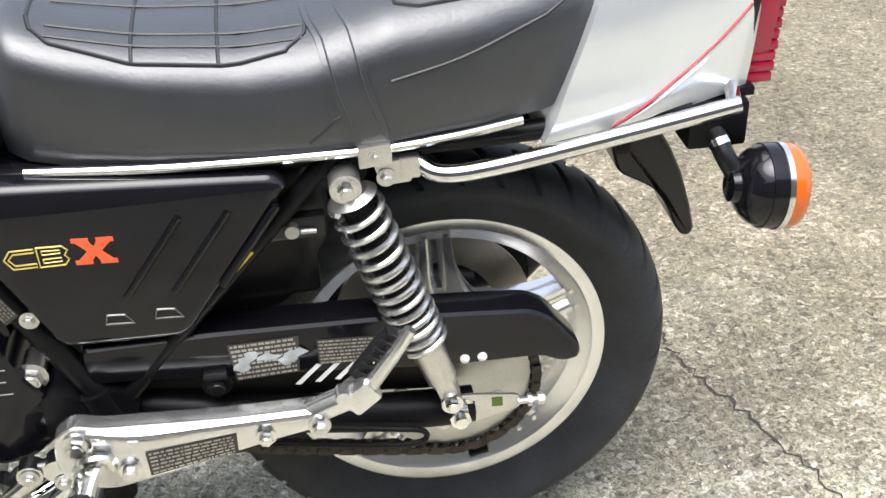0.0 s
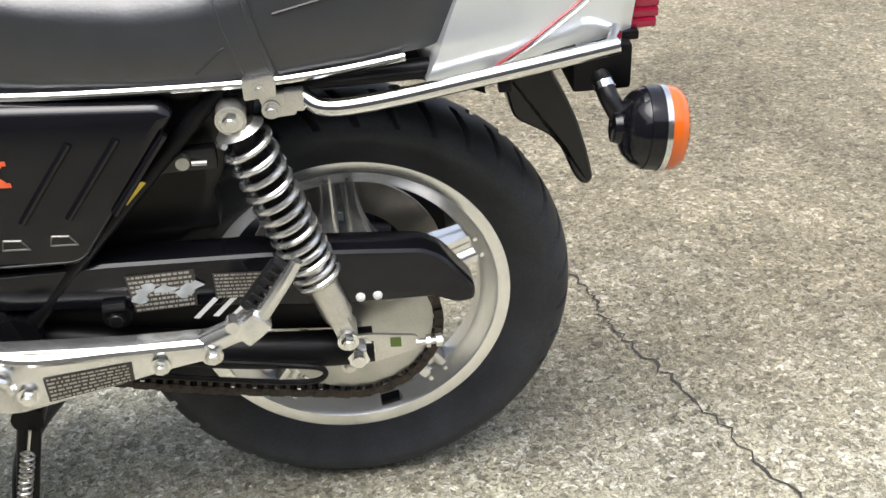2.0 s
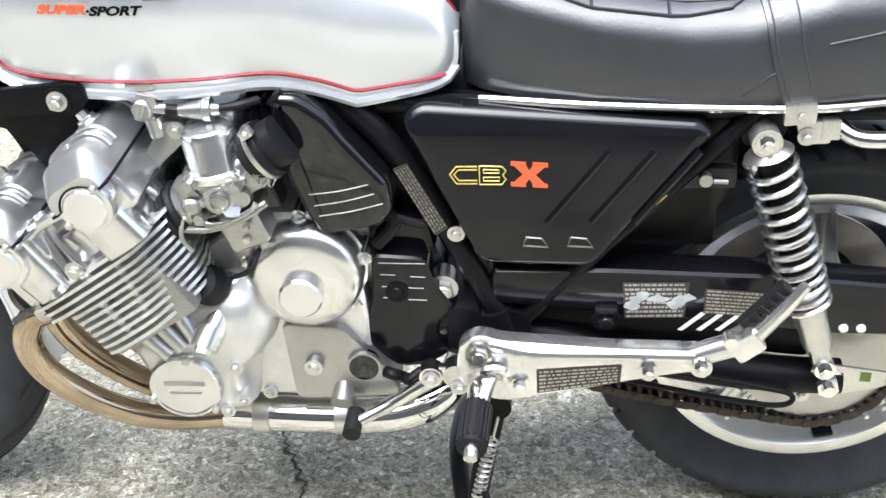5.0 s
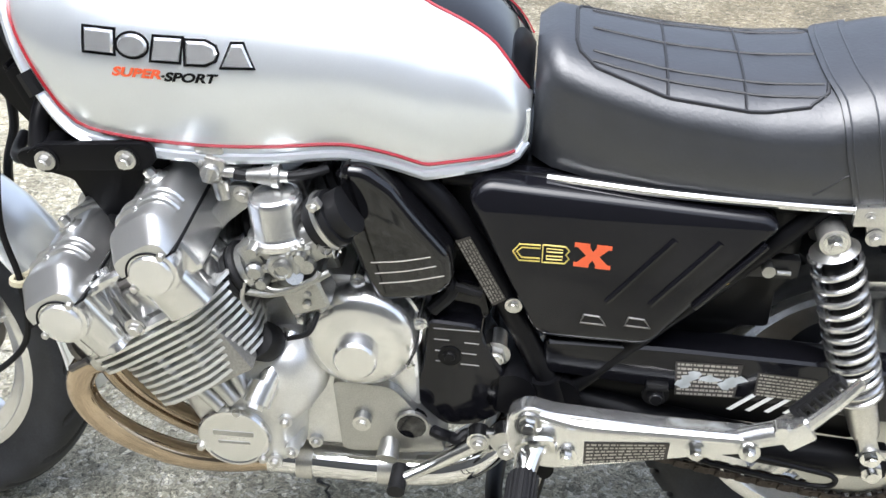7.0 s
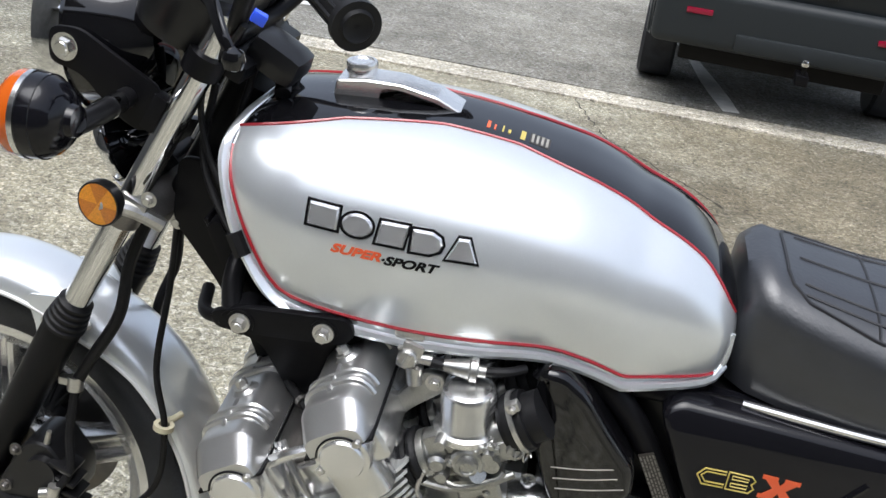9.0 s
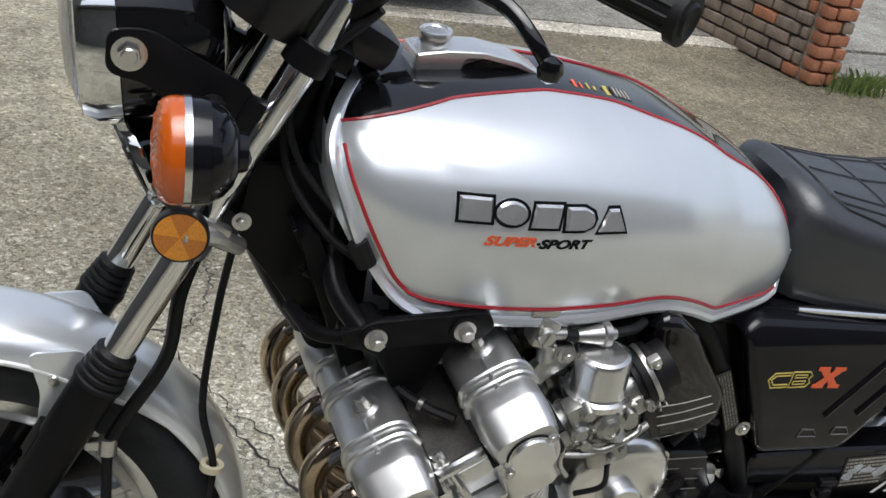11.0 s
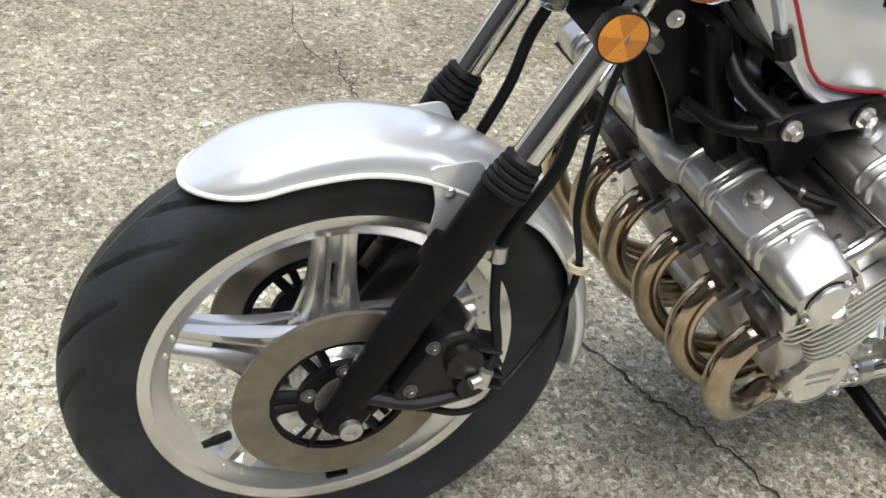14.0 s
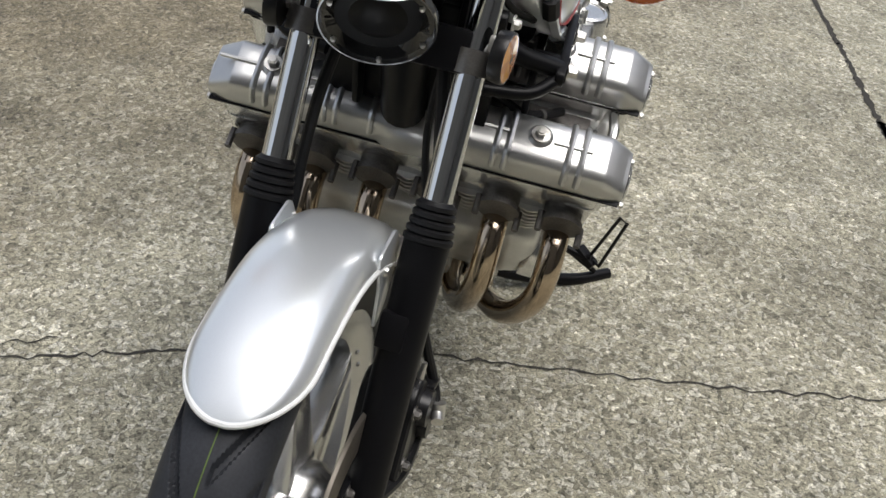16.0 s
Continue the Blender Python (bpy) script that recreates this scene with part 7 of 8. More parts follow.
# -- fork --
F0 = Vector((-1.487, 0, 0.318))
for s in (-1, 1):
    y = Vector((0, 0.098 * s, 0))
    along = lambda d: F0 + RAKE * d + y
    bm = bmesh.new()
    rod(bm, along(0.30), along(0.86), 0.0178, n=28)
    fork = steered("fork_leg", bm, CHROME, bike, "chrome fork tube with a black slider")
    bm = bmesh.new()
    tube(bm, [along(-0.02), along(0.03), along(0.15), along(0.352)], lambda t: 0.0230 + 0.0045 * t, n=24, steps=4)
    box(bm, along(-0.005), (0.045, 0.05, 0.055), 0.010, (0, 24.5, 0))
    box(bm, along(0.245) + Vector((-0.012, -0.010 * s, 0)), (0.035, 0.035, 0.045), 0.006, (0, 24.5, 0))
    steered("slider", bm, BLACK_SATIN, fork, "black fork slider")
    bm = bmesh.new()
    prof = []
    for k in range(5):
        h = 0.346 + 0.0095 * k
        r = 0.0295 - 0.0014 * k
        prof += [(r - 0.003, h), (r, h + 0.002), (r, h + 0.007), (r - 0.003, h + 0.009)]
    lathe(bm, [(0.024, 0.344)] + prof + [(0.0185, 0.396)], F0 + y, RAKE, n=32)
    steered("dust_boot", bm, RUBBER, fork, "ribbed rubber dust boot")
    bm = bmesh.new()
    c = F0 + y + Vector((0, -0.02 * s, 0))
    lathe(bm, [(0.008, 0.0), (0.014, 0.0), (0.0145, 0.009), (0.010, 0.010), (0.009, 0.004), (0.002, 0.003)], F0 + y + Vector((0, 0.026 * s, -0.012)), (0, s, 0), n=24)
    steered("axle_end", bm, STEEL, fork)
    # caliper behind the leg
    bm = bmesh.new()
    o = F0 + Vector((0.098, 0.098 * s, 0.075))
    plate(bm, rounded([(o.x - 0.055, o.z - 0.05), (o.x + 0.0, o.z + 0.055), (o.x + 0.035, o.z + 0.06), (o.x + 0.075, o.z + 0.01), (o.x + 0.070, o.z - 0.04), (o.x + 0.02, o.z - 0.062)], 0.018), 0.055 * s, 0.128 * s, 0.008, 3)
    for dx, dz, r in ((0.030, 0.015, 0.026), (0.045, -0.022, 0.022)):
        rod(bm, (o.x + dx, 0.115 * s, o.z + dz), (o.x + dx, 0.140 * s, o.z + dz), r, r * 0.9, n=20)
    tube(bm, [(o.x - 0.09, 0.110 * s, o.z - 0.045), (o.x - 0.02, 0.125 * s, o.z - 0.055), (o.x + 0.05, 0.125 * s, o.z - 0.045)], 0.010, n=10)
    cal = steered("brake_caliper", bm, BLACK_PLASTIC, bike, "black brake caliper")
    bm = bmesh.new()
    for dx, dz in ((-0.030, -0.030), (-0.012, 0.038), (0.055, -0.035)):
        bolt(bm, (o.x + dx, 0.128 * s, o.z + dz), 0.0065, 0.008, (0, s, 0))
    steered("bolt", bm, CLAMP, cal)
    for k in range(4):
        steered("caliper_rib", box(bmesh.new(), (o.x + 0.060 + 0.004 * k, 0.118 * s, o.z + 0.030 - 0.020 * k), (0.036, 0.040, 0.006), 0.002, (0, 18, 0)), BLACK_PLASTIC, cal)
    steered("bleed_nipple", rod(bmesh.new(), (o.x + 0.030, 0.120 * s, o.z + 0.052), (o.x + 0.036, 0.122 * s, o.z + 0.078), 0.005, 0.0035, n=10), STEEL, cal)
    # reflector and bracket
    bm = bmesh.new()
    rc = Vector((-1.271, 0.134 * s, 0.844))
    tube(bm, [(-1.205, 0.10 * s, 0.815), (-1.235, 0.118 * s, 0.835), rc], 0.010, n=10)
    box(bm, (-1.238, 0.112 * s, 0.842), (0.040, 0.016, 0.020), 0.005, (0, 24, 0))
    bracket = steered("reflector_bracket", bm, STEEL, bike)
    bm = bmesh.new()
    bolt(bm, (-1.21, 0.127 * s, 0.86), 0.007, 0.008, (0, s, 0))
    bolt(bm, (-1.202, 0.060 * s, 0.806), 0.008, 0.008, (0, -1, 0))
    steered("bolt", bm, STEEL, bracket)
    bm = lathe(bmesh.new(), [(0.018, -0.012), (0.0285, -0.010), (0.0300, 0.002), (0.0290, 0.006), (0.0265, 0.006)], rc, (-0.10, s, 0.0), n=40)
    refl = steered("side_reflector", bm, BLACK_PLASTIC, bike, "round amber side reflector in a black ring")
    ax, u, v = frame_of((-0.10, s, 0.0))
    pieces = [bmesh.new(), bmesh.new()]
    for k in range(6):
        b2 = pieces[k % 2]
        a0, a1 = 2 * math.pi * k / 6 + 0.2, 2 * math.pi * (k + 1) / 6 + 0.2
        pts = [rc + ax * 0.0068] + [rc + ax * 0.0062 + 0.0268 * (u * math.cos(a0 + (a1 - a0) * t / 6) + v * math.sin(a0 + (a1 - a0) * t / 6)) for t in range(7)]
        b2.faces.new([b2.verts.new(p) for p in pts])
    steered("lens", pieces[0], AMBER_FLAT, refl, "amber prism lens")
    steered("lens", pieces[1], AMBER_DEEP, refl, "amber prism lens")
# yokes
for d, w, mat, label in ((0.555, 0.026, CLAMP, "weathered steel lower fork yoke"), (0.790, 0.026, BLACK_SATIN, "black upper fork yoke")):
    bm = bmesh.new()
    c = F0 + RAKE * d + Vector((0.022, 0, 0))
    box(bm, c, (0.055, 0.19, w), 0.008, (0, 24.5, 0))
    for s in (-1, 1):
        rod(bm, F0 + RAKE * (d - 0.014) + Vector((0, 0.098 * s, 0)), F0 + RAKE * (d + 0.014) + Vector((0, 0.098 * s, 0)), 0.0245, n=24)
    steered("fork_yoke", bm, mat, bike, label, whole=True)

# -- front mudguard --
def guard_at(a, v, lift=0.0):
    """a: degrees round the wheel, v: -1 (left edge) to 1."""
    e = max((a - 109.5) / 15.2, (4 - a) / 13.2, 0.0)
    end = math.sqrt(max(1 - min(e, 0.999) ** 2, 0.0))
    r = float(np.interp(a, (-9, 10, 40, 60, 90, 112, 128), (0.350, 0.350, 0.352, 0.354, 0.358, 0.352, 0.342))) + lift
    drop = float(np.interp(a, (-9, 20, 45, 62, 80, 100, 120, 128), (0.022, 0.026, 0.030, 0.045, 0.040, 0.036, 0.028, 0.018)))
    w = 0.064 * end
    rr = r - drop * (abs(v) * end) ** 2.4
    t = radians(a)
    return Vector((AXLE.x + rr * math.cos(t), w * math.sin(v * math.pi / 2), AXLE.z + rr * math.sin(t)))


GUARD_A = [-9.1 + 13.1 * (1 - math.cos(math.pi / 2 * k / 12)) for k in range(12)] + [4 + 105.5 * k / 56 for k in range(57)] + [109.5 + 15.1 * math.sin(math.pi / 2 * k / 14) for k in range(1, 15)]
bm = bmesh.new()
na, nv = 72, 20
rings(bm, [[guard_at(a, -1 + 2 * j / nv) for j in range(nv + 1)] for a in GUARD_A], close=False)
bmesh.ops.recalc_face_normals(bm, faces=bm.faces[:])
bmesh.ops.solidify(bm, geom=bm.faces[:], thickness=0.0016)
mg = steered("front_mudguard", bm, SILVER, bike, "silver front mudguard with a pale rolled edge", 50)
bm = bmesh.new()
edge = [guard_at(a, -1) for a in GUARD_A] + [guard_at(a, 1) for a in GUARD_A[::-1]]
tube(bm, edge, 0.0034, n=8, steps=1)
steered("rolled_edge", bm, WHITE_TRIM, mg, "pale rolled edge")
for s in (-1, 1):
    bm = bmesh.new()
    plate(bm, rounded([(-1.420, 0.645), (-1.360, 0.653), (-1.335, 0.612), (-1.372, 0.555), (-1.408, 0.538), (-1.404, 0.592)], 0.012), 0.062 * s, 0.066 * s, 0.001)
    steered("stay", bm, SILVER, mg)
    bm = bmesh.new()
    lathe(bm, [(0.007, 0), (0.006, 0.004), (0.001, 0.006)], (-1.390, 0.066 * s, 0.611), (0, s, 0), n=14)
    lathe(bm, [(0.006, 0), (0.005, 0.003), (0.001, 0.005)], guard_at(62, 0.72 * s), (0.2, s, 0.6), n=12)
    steered("rivet", bm, STEEL, mg)

# -- headlight, horn, front signals --
HC = Vector((-1.314, 0, 1.022))
HD = Vector((-0.985, 0, -0.12))
bm = lathe(bmesh.new(), [(0.03, -0.085), (0.066, -0.075), (0.090, -0.045), (0.098, 0.0), (0.100, 0.035), (0.094, 0.036)], HC, HD, n=56)
hl = steered("headlight", bm, BLACK_GLOSS, bike, "round headlight in a black shell with a chrome rim")
bm = lathe(bmesh.new(), [(0.096, 0.026), (0.105, 0.028), (0.107, 0.052), (0.103, 0.066), (0.097, 0.068), (0.095, 0.060), (0.096, 0.026)], HC, HD, n=56)
steered("rim", bm, CHROME, hl, "chrome rim")
bm = lathe(bmesh.new(), [(0.0955, 0.060), (0.087, 0.072), (0.058, 0.082), (0.002, 0.088)], HC, HD, n=56)
steered("glass", bm, GLASS, hl)
bm = lathe(bmesh.new(), [(0.0945, 0.050), (0.078, 0.020), (0.050, -0.02), (0.02, -0.04), (0.002, -0.042)], HC, HD, n=40)
steered("bowl", bm, CHROME, hl)
for s in (-1, 1):
    bm = bmesh.new()
    plate(bm, rounded([(-1.354, 1.046), (-1.315, 1.050), (-1.208, 0.996), (-1.214, 0.948), (-1.233, 0.936), (-1.262, 0.948), (-1.312, 0.994), (-1.354, 1.002)], 0.014), 0.102 * s, 0.109 * s, 0.002)
    box(bm, (-1.215, 0.104 * s, 0.965), (0.020, 0.020, 0.050), 0.004, (0, 24, 0))
    br = steered("headlight_bracket", bm, BLACK_SATIN, bike, "black headlight bracket")
    bm = bmesh.new()
    bolt(bm, (-1.332, 0.109 * s, 1.024), 0.012, 0.010, (0, s, 0))
    steered("bolt", bm, POLISHED, br)
    turn_signal((-1.285, 0.256 * s, 0.994), (-1, 0, -0.05), [(-1.246, 0.247 * s, 0.985), (-1.244, 0.19 * s, 0.982), (-1.250, 0.105 * s, 0.978)], label="black front turn signal with an amber lens")
hc, hd = Vector((-1.316, 0.0, 0.870)), Vector((-0.84, -0.22, -0.42))
bm = lathe(bmesh.new(), [(0.03, -0.05), (0.035, -0.03), (0.05, -0.015), (0.060, -0.006), (0.062, 0.004), (0.056, 0.006), (0.050, 0.001), (0.046, -0.004)], hc, hd, n=44)
horn = steered("horn", bm, BLACK_GLOSS, bike, "round black horn with a bright rim")
bm = lathe(bmesh.new(), [(0.0618, 0.004), (0.0628, 0.0075), (0.0645, 0.0075), (0.0660, 0.004), (0.0655, -0.004), (0.0620, -0.004), (0.0618, 0.004)], hc, hd, n=44)
steered("rim", bm, CHROME, horn)
bm = lathe(bmesh.new(), [(0.047, -0.003), (0.040, -0.007), (0.030, -0.002), (0.018, 0.002), (0.010, 0.0025), (0.001, 0.004)], hc, hd, n=40)
steered("diaphragm", bm, BLACK_SATIN, horn)
bm = bmesh.new()
_, u, v = frame_of(hd)
for k in range(6):
    a = 2 * math.pi * k / 6 + 0.35
    bolt(bm, hc + hd.normalized() * 0.004 + 0.056 * (u * math.cos(a) + v * math.sin(a)), 0.0035, 0.004, hd, False)
steered("screw", bm, STEEL, horn)
bm = bmesh.new()
tube(bm, [hc - hd * 0.04, Vector((-1.26, 0, 0.87)), Vector((-1.24, 0, 0.85))], 0.012, n=10)
box(bm, (-1.262, 0, 0.835), (0.02, 0.19, 0.05), 0.006, (0, 24, 0))
steered("horn_bracket", bm, BLACK_SATIN, bike)
# instruments and fuse box
bm = bmesh.new()
for s in (-1, 1):
    lathe(bm, [(0.05, -0.06), (0.056, -0.04), (0.058, 0.02), (0.052, 0.028), (0.046, 0.024), (0.002, 0.020)], (-1.185, 0.066 * s, 1.115), (0.45, 0, 0.9), n=40)
box(bm, (-1.165, 0, 1.105), (0.07, 0.10, 0.05), 0.01, (0, 26, 0))
dash = steered("instrument_cluster", bm, BLACK_PLASTIC, bike, "black twin instruments")
bm = bmesh.new()
for s in (-1, 1):
    lathe(bm, [(0.044, 0.021), (0.002, 0.0225)], (-1.185, 0.066 * s, 1.115), (0.45, 0, 0.9), n=36)
steered("dial", bm, CAR_GLASS, dash)
bm = bmesh.new()
box(bm, (-1.092, -0.03, 1.040), (0.072, 0.068, 0.044), 0.018, (0, 26, 0))
rod(bm, (-1.085, -0.03, 1.01), (-1.08, -0.045, 1.0), 0.010)
steered("key_block", bm, BLACK_PLASTIC, bike)
bm = bmesh.new()
box(bm, (-1.105, -0.075, 1.095), (0.018, 0.016, 0.014), 0.002, (0, 26, 20))
steered("switch_button", bm, BLUE, bike)

# -- handlebar --
bm = bmesh.new()
half = [(-0.908, 0.358, 1.189), (-0.977, 0.272, 1.202), (-1.036, 0.205, 1.196), (-1.085, 0.155, 1.150), (-1.120, 0.105, 1.088), (-1.140, 0.060, 1.062)]
tube(bm, [(x, -y, z) for x, y, z in half] + [(-1.142, 0.0, 1.061)] + half[::-1], 0.0112, n=16)
bar = steered("handlebar", bm, BLACK_SATIN, bike, "black handlebar with rubber grips")
for s in (-1, 1):
    bm = bmesh.new()
    a, b = Vector((-0.977, 0.272 * s, 1.202)), Vector((-0.904, 0.361 * s, 1.189))
    rod(bm, a, b, 0.0165, n=24)
    d = (b - a).normalized()
    rod(bm, b - d * 0.010, b, 0.0235, n=32)
    lathe(bm, [(0.0165, 0), (0.014, 0.003), (0.011, 0.001), (0.002, 0.0)], b, d, n=24)
    _, u, v = frame_of(d)
    rod(bm, a, a - d * 0.008, 0.024, n=24)
    grip = steered("grip", bm, RUBBER, bar, "black rubber grip")
    for k in range(10):
        ang = 2 * math.pi * k / 10
        o = 0.0165 * (u * math.cos(ang) + v * math.sin(ang))
        steered("grip_rib", rod(bmesh.new(), a.lerp(b, 0.06) + o, a.lerp(b, 0.94) + o, 0.0022, n=6), RUBBER, bar)
    bm = bmesh.new()
    box(bm, a - d * 0.035, (0.055, 0.05, 0.055), 0.010, (0, 0, 45 * s))
    rod(bm, a - d * 0.02 + Vector((0, 0, 0.02)), a - d * 0.05 + Vector((0, 0, 0.02)), 0.018, n=14)
    steered("switch_housing", bm, BLACK_PLASTIC, bar)
    bm = bmesh.new()
    p = a - d * 0.075 + Vector((-0.018, 0, -0.012))
    q = Vector((-1.014, 0.366 * s, 1.138))
    tube(bm, [p, Vector((-1.080, 0.290 * s, 1.185)), Vector((-1.050, 0.335 * s, 1.176)), Vector((-1.030, 0.358 * s, 1.158)), q], lambda t: 0.009 - 0.003 * t, n=10, flat=0.6)
    lathe(bm, [(0.001, -0.012), (0.009, -0.008), (0.0115, 0), (0.009, 0.008), (0.001, 0.012)], q, (0, 0, 1), n=16)
    steered("lever", bm, BLACK_GLOSS if s < 0 else POLISHED, bar, "hand lever with a ball end")
    bm = bmesh.new()
    box(bm, p + Vector((0.005, 0, 0.005)), (0.045, 0.035, 0.025), 0.006, (0, 0, 40 * s))
    rod(bm, p + Vector((-0.01, 0, 0.006)), p + Vector((-0.04, -0.03 * s, 0.008)), 0.008, n=12)
    steered("lever_bracket", bm, POLISHED, bar)

# -- cables and hoses --
CABLES = (
    ([(-1.10, -0.13, 1.10), (-1.165, -0.085, 1.00), (-1.155, -0.085, 0.92), (-1.10, -0.115, 0.86), (-1.06, -0.135, 0.825)], 0.0042),
    ([(-1.16, -0.06, 1.00), (-1.165, -0.075, 0.91), (-1.12, -0.105, 0.845), (-1.07, -0.13, 0.815)], 0.0050),
    ([(-1.12, -0.04, 1.02), (-1.13, -0.06, 0.93), (-1.09, -0.10, 0.87), (-1.05, -0.125, 0.835)], 0.0050),
    ([(-1.205, -0.055, 0.80), (-1.215, -0.050, 0.70), (-1.222, -0.068, 0.58), (-1.202, -0.078, 0.485), (-1.225, -0.075, 0.37), (-1.32, -0.12, 0.31), (-1.40, -0.115, 0.318)], 0.0048),
    ([(-1.235, -0.06, 0.82), (-1.26, -0.075, 0.74), (-1.27, -0.085, 0.66), (-1.31, -0.09, 0.58), (-1.328, -0.094, 0.542)], 0.0085),
    ([(-1.328, -0.094, 0.542), (-1.326, -0.115, 0.475), (-1.318, -0.13, 0.42), (-1.335, -0.145, 0.385)], 0.0065),
    ([(-1.235, 0.06, 0.82), (-1.26, 0.075, 0.74), (-1.27, 0.085, 0.66), (-1.30, 0.09, 0.57), (-1.335, 0.145, 0.385)], 0.0075),
    ([(-1.20, -0.05, 0.80), (-1.16, -0.05, 0.775), (-1.11, -0.06, 0.77)], 0.0055),
    ([(-1.11, -0.02, 1.04), (-1.09, 0.05, 0.98), (-1.05, 0.06, 0.86)], 0.008),
)
for pts, r in CABLES:
    steered("cable", tube(bmesh.new(), pts, r, n=10), RUBBER, bike, "black rubber-sleeved cable")
bm = bmesh.new()
rod(bm, (-1.328, -0.094, 0.552), (-1.328, -0.097, 0.532), 0.011, n=14)
box(bm, (-1.338, -0.093, 0.542), (0.03, 0.012, 0.012), 0.002)
rod(bm, (-1.332, -0.145, 0.388), (-1.352, -0.150, 0.384), 0.008, n=12)
rod(bm, (-1.332, -0.145, 0.40), (-1.336, -0.147, 0.378), 0.009, n=12)
steered("hose_union", bm, STEEL, bike)
bm = lathe(bmesh.new(), [(0.008, -0.004), (0.0145, -0.004), (0.0145, 0.004), (0.008, 0.004), (0.008, -0.004)], (-1.204, -0.077, 0.495), (0.1, 0.1, 1), n=20)
tube(bm, [(-1.204, -0.066, 0.495), (-1.192, -0.045, 0.50)], 0.005, n=8, steps=1)
steered("cable_ring", bm, CREAM, bike, "cream plastic cable ring")

# ---- parked car ----
car = tagged(new("parked_car"), "dark grey sport utility car parked beyond the edge strip", "car")
car.matrix_world = pose(0.22, 4.30, 0.006, 0, 0, -4.5) @ Matrix.Scale(0.77, 4)


def car_loft(bm, sections, n=10):
    """Sections: y, half width low, half width high, z low, z high."""
    loops = []
    for y, wl, wh, zl, zh in sections:
        loops.append([(-wl, y, zl), (-wl - 0.01, y, zl + 0.3 * (zh - zl)), (-wh, y, zl + 0.75 * (zh - zl)), (-wh + 0.08, y, zh), (wh - 0.08, y, zh), (wh, y, zl + 0.75 * (zh - zl)), (wl + 0.01, y, zl + 0.3 * (zh - zl)), (wl, y, zl)])
    return rings(bm, loops)


bm = car_loft(bmesh.new(), [(-0.72, 0.78, 0.76, 0.40, 0.98), (-0.66, 0.80, 0.78, 0.40, 1.06), (0.0, 0.83, 0.81, 0.42, 1.10), (2.2, 0.83, 0.81, 0.40, 1.08), (3.0, 0.81, 0.78, 0.38, 0.98), (3.45, 0.74, 0.70, 0.40, 0.82)])
bevelled(bm, 0.03, 3)
part("body", bm, CAR_PAINT, car)
bm = car_loft(bmesh.new(), [(-0.70, 0.73, 0.66, 1.0, 1.45), (-0.50, 0.75, 0.63, 1.0, 1.70), (1.3, 0.75, 0.63, 1.0, 1.72), (2.1, 0.73, 0.61, 1.0, 1.15)])
bevelled(bm, 0.04, 3)
part("cabin", bm, CAR_GLASS, car)
bm = bmesh.new()
box(bm, (0, 0.4, 1.70), (1.26, 1.9, 0.06), 0.025)
for s in (-1, 1):
    box(bm, (0.70 * s, -0.58, 1.33), (0.10, 0.16, 0.70), 0.03, (-14, 0, 0))
part("roof", bm, CAR_PAINT, car)
bm = bmesh.new()
box(bm, (0, -0.72, 0.56), (1.56, 0.22, 0.34), 0.06, seg=4)
box(bm, (0.12, -0.82, 0.46), (0.85, 0.06, 0.10), 0.02)
for s in (-1, 1):
    box(bm, (0.77 * s, -0.55, 0.53), (0.08, 0.30, 0.26), 0.03)
bump = part("rear_bumper", bm, CAR_PLASTIC, car, "grey plastic rear bumper")
bm = bmesh.new()
for s in (-1, 1):
    box(bm, (0.53 * s, -0.832, 0.60), (0.15, 0.012, 0.035), 0.008)
part("reflector", bm, RED_LENS, bump, "red bumper reflector")
bm = bmesh.new()
box(bm, (0, -0.735, 0.90), (1.30, 0.03, 0.42), 0.012)
gate = part("tailgate", bm, CAR_PAINT, car)
bm = bmesh.new()
box(bm, (0.12, -0.755, 0.80), (0.16, 0.012, 0.05), 0.006)
part("handle", bm, BLACK_PLASTIC, gate)
bm = bmesh.new()
box(bm, (0.25, -0.757, 0.95), (0.42, 0.010, 0.13), 0.004)
np_ = part("number_plate", bm, CAR_PLATE, gate, "pinkish number plate")
bm = bmesh.new()
for k in range(6):
    box(bm, (0.08 + 0.062 * k + (0.02 if k > 2 else 0), -0.764, 0.95), (0.036, 0.004, 0.075), 0)
part("plate_bars", bm, PLATE_BAR, np_)
bm = bmesh.new()
for k in range(4):
    box(bm, (-0.50 + 0.035 * k, -0.755, 0.815), (0.026, 0.008, 0.018), 0.002)
part("badge", bm, POLISHED, gate)
for s in (-1, 1):
    part("tail_lamp", box(bmesh.new(), (0.69 * s, -0.715, 0.92), (0.17, 0.05, 0.30), 0.02), RED_LENS, car)
bm = bmesh.new()
box(bm, (0.10, -0.86, 0.335), (0.07, 0.16, 0.06), 0.008)
rod(bm, (0.10, -0.90, 0.36), (0.10, -0.90, 0.41), 0.012)
tow = part("tow_bar", bm, BLACK_SATIN, car)
bm = lathe(bmesh.new(), [(0.001, -0.025), (0.02, -0.016), (0.025, 0), (0.02, 0.016), (0.001, 0.025)], (0.10, -0.90, 0.43), (0, 0, 1), n=20)
part("tow_ball", bm, CHROME, tow)
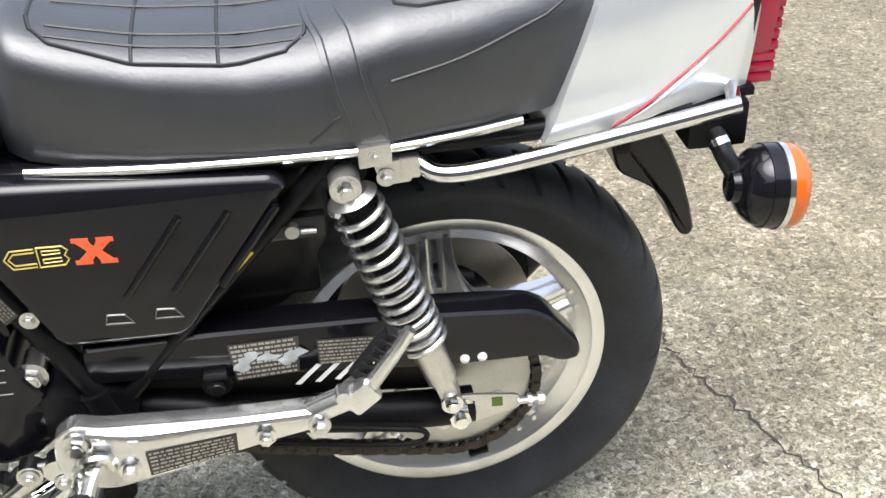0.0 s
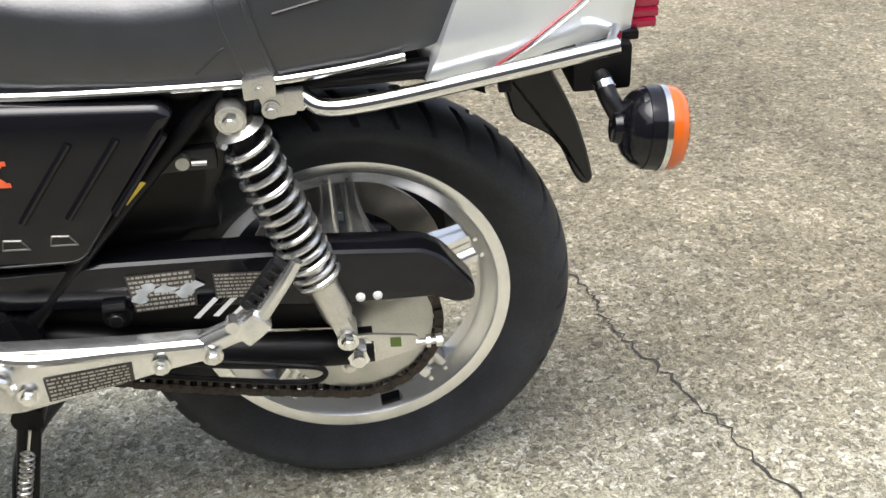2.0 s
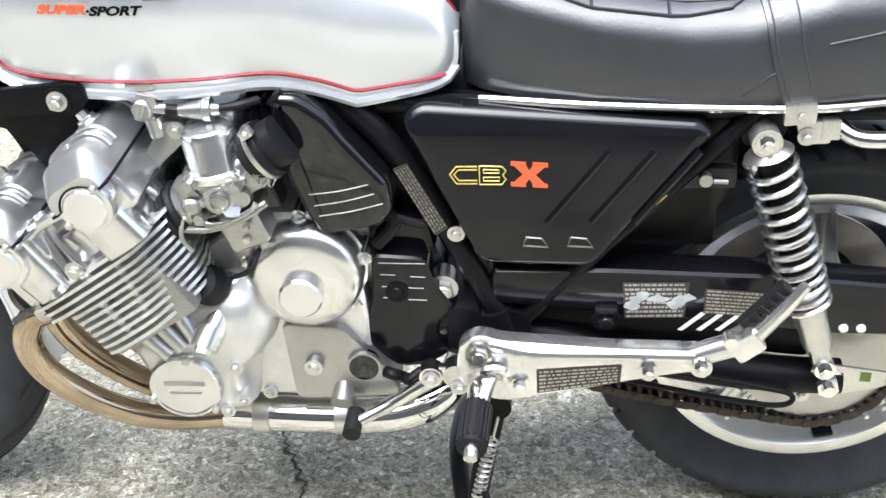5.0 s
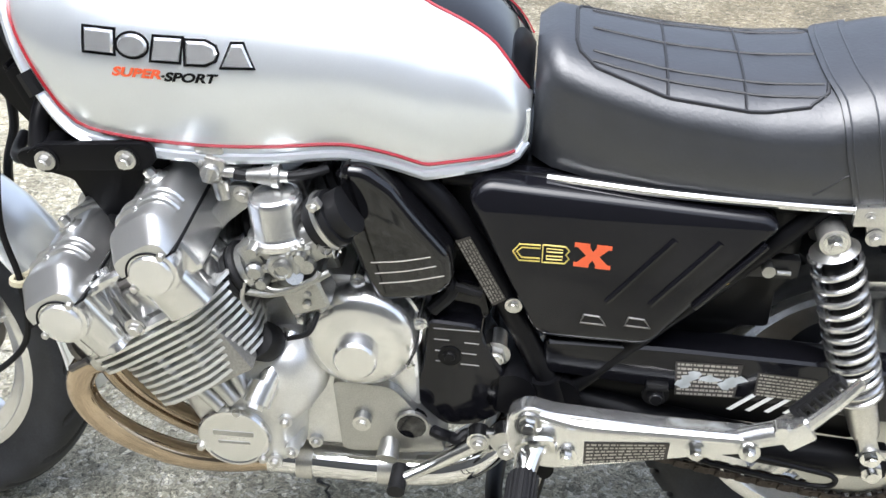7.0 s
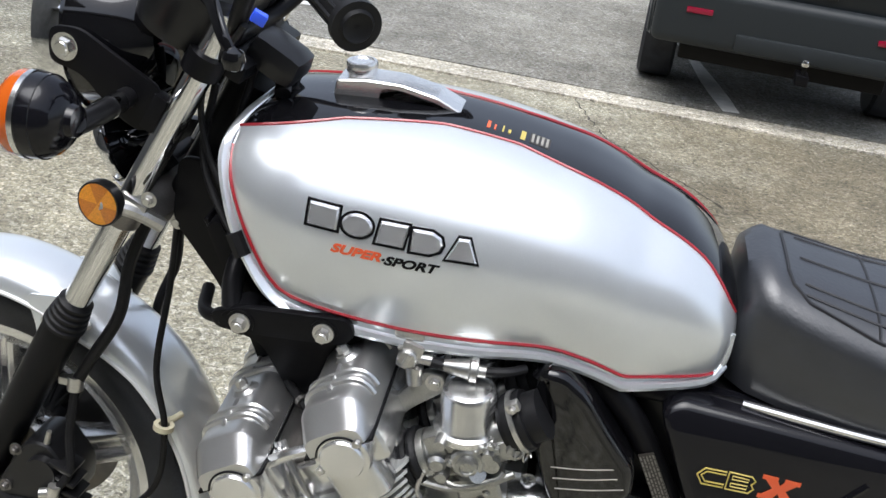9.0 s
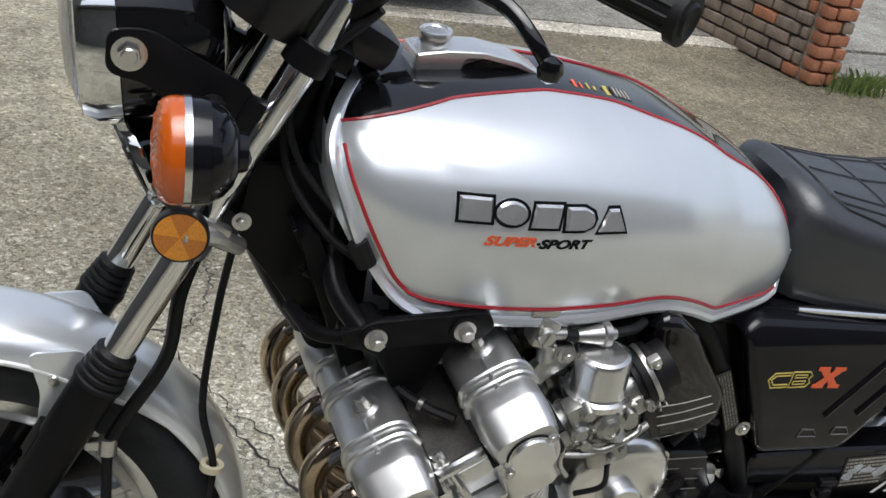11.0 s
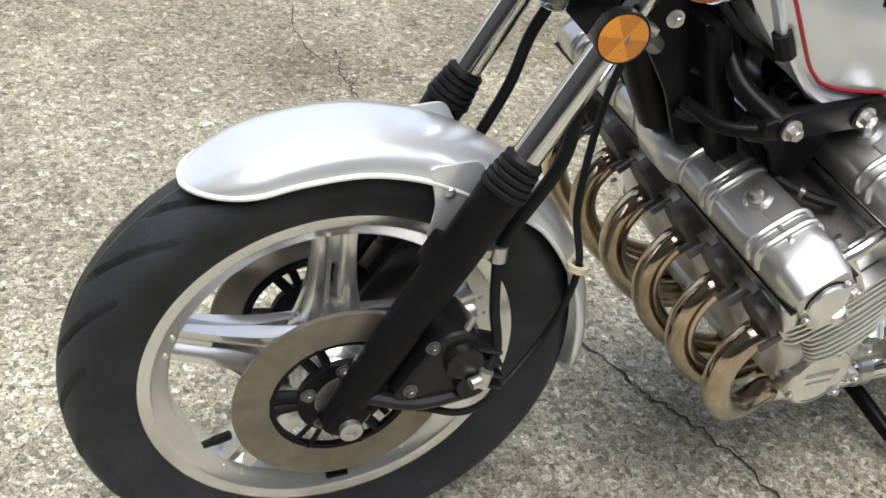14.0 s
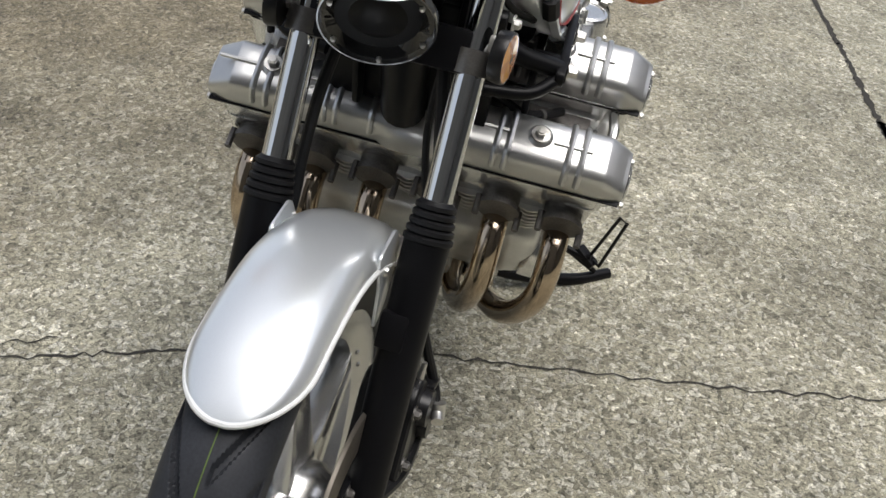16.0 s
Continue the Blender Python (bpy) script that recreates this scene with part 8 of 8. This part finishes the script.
for s in (-1, 1):
    for y in (0.0, 2.68):
        bm = lathe(bmesh.new(), [(0.22, -0.11), (0.32, -0.11), (0.345, -0.09), (0.345, 0.09), (0.32, 0.11), (0.22, 0.11)], (0.72 * s, y, 0.345), (1, 0, 0), n=48)
        w = part("wheel", bm, TYRE, car)
        bm = lathe(bmesh.new(), [(0.222, 0.108), (0.215, 0.095), (0.20, 0.06), (0.06, 0.085), (0.05, 0.10), (0.001, 0.10)], (0.72 * s, y, 0.345), (s, 0, 0), n=40)
        for k in range(5):
            a = 2 * math.pi * k / 5
            c = Vector((0.72 * s + 0.092 * s, y, 0.345))
            tube(bm, [c + 0.05 * Vector((0, math.cos(a), math.sin(a))), c + 0.215 * Vector((0, math.cos(a), math.sin(a)))], 0.022, n=8, steps=1)
        part("rim", bm, POLISHED, w)
bm = box(bmesh.new(), (0, 1.2, 0.33), (1.20, 3.6, 0.14), 0.02)
part("underbody", bm, BLACK_SATIN, car)

# ---- old brick garden wall ----
BRICK_OLD = material("old_grey_brick", (0.21, 0.165, 0.125), 0.9, grain=0.2, grain_scale=120, stain=0.35, stain_scale=9, bump=0.3, bump_scale=200)
garden = tagged(new("garden_wall"), "old brick garden wall, grey-brown with an orange pier end", "wall")
garden.matrix_world = pose(2.11, 3.0, 0, 0, 0, 0)


def brick_run(start, length, courses, turn, inwards, orange, seed, first):
    """Courses of worn bricks along one face."""
    rnd = random.Random(seed)
    m = pose(0, 0, 0, 0, 0, turn)
    for c in range(courses):
        x = start + first * (0.5 if c % 2 else 1.0)
        spots = [(start, x)]
        while x < start + length - 0.04:
            spots.append((x, min(x + 0.170, start + length)))
            x += 0.170
        for x0, x1 in spots:
            b = box(bmesh.new(), (0, 0, 0), (x1 - x0 - 0.010, 0.085, 0.054), 0.010, seg=2)
            bmesh.ops.transform(b, matrix=m @ pose((x0 + x1) / 2, inwards * 0.042 + rnd.uniform(-0.004, 0.004), 0.036 + 0.063 * c, rnd.uniform(-2, 2), rnd.uniform(-1.5, 1.5), rnd.uniform(-2, 2)), verts=b.verts)
            part("brick", b, BRICK if rnd.random() < orange else BRICK_OLD, garden, whole=True)


brick_run(0.0, 0.17, 8, 0, 1, 0.9, 3, 0.10)
brick_run(0.095, 1.20, 8, 98, -1, 0.15, 4, 0.10)
core = part("core", box(bmesh.new(), (0.085, 0.10, 0.25), (0.14, 0.08, 0.50), 0), MORTAR, garden)
part("core", box(bmesh.new(), (0.045, 0.66, 0.25), (0.05, 1.18, 0.50), 0, (0, 0, 8)), MORTAR, garden)
slab("path", [(2.30, 3.02), (5.0, 3.10), (5.0, 3.42), (2.29, 3.45)], 0.05, CONCRETE_PALE, "pale concrete path beyond the wall", "pavement")
slab("path", [(2.29, 3.47), (5.0, 3.44), (5.0, 6.0), (2.20, 6.0)], 0.06, CONCRETE_PALE, "pale concrete path beyond the wall", "pavement")

# ---- plain house wall that closes the place behind the camera ----
HOUSE = material("rendered_wall", (0.16, 0.155, 0.145), 0.9, grain=0.1, grain_scale=40, stain=0.15, stain_scale=1.5)
bm = bmesh.new()
box(bm, (0.0, -5.2, 1.9), (16.0, 0.25, 3.8), 0.02)
box(bm, (0.0, -4.95, 3.9), (16.6, 0.9, 0.15), 0.02)
part("wall_south", bm, HOUSE, None, "plain rendered house wall behind the yard", kind="structure", category="wall")
rnd = random.Random(4)
bm = bmesh.new()
for k in range(160):
    x, y = 2.34 + rnd.gauss(0, 0.08), 2.93 + rnd.gauss(0, 0.03)
    h, a = rnd.uniform(0.04, 0.13), rnd.uniform(0, 6.28)
    d = Vector((math.cos(a), math.sin(a), 0)) * h * rnd.uniform(0.2, 0.7)
    w = Vector((-math.sin(a), math.cos(a), 0)) * 0.003
    p = Vector((x, y, 0))
    q = [bm.verts.new(v) for v in (p - w, p + w, p + d * 0.5 + Vector((0, 0, h * 0.7)) + w * 0.7, p + d + Vector((0, 0, h)))]
    bm.faces.new(q[:3])
    bm.faces.new((q[0], q[2], q[3]))
part("grass_tuft", bm, GRASS, None, "small tuft of green grass at the pier's foot", kind="stuff", category="grass")


# ---- unseen tall wall to the west, added to darken front reflections ----
bm = bmesh.new()
box(bm, (-5.6, -1.0, 2.8), (0.25, 9.0, 5.6), 0.02)
box(bm, (-5.3, -1.0, 5.68), (1.1, 9.6, 0.16), 0.02)
part("reflection_wall_west", bm, HOUSE, None, "unseen plain wall, added to darken reflections from the front", kind="structure", category="wall")
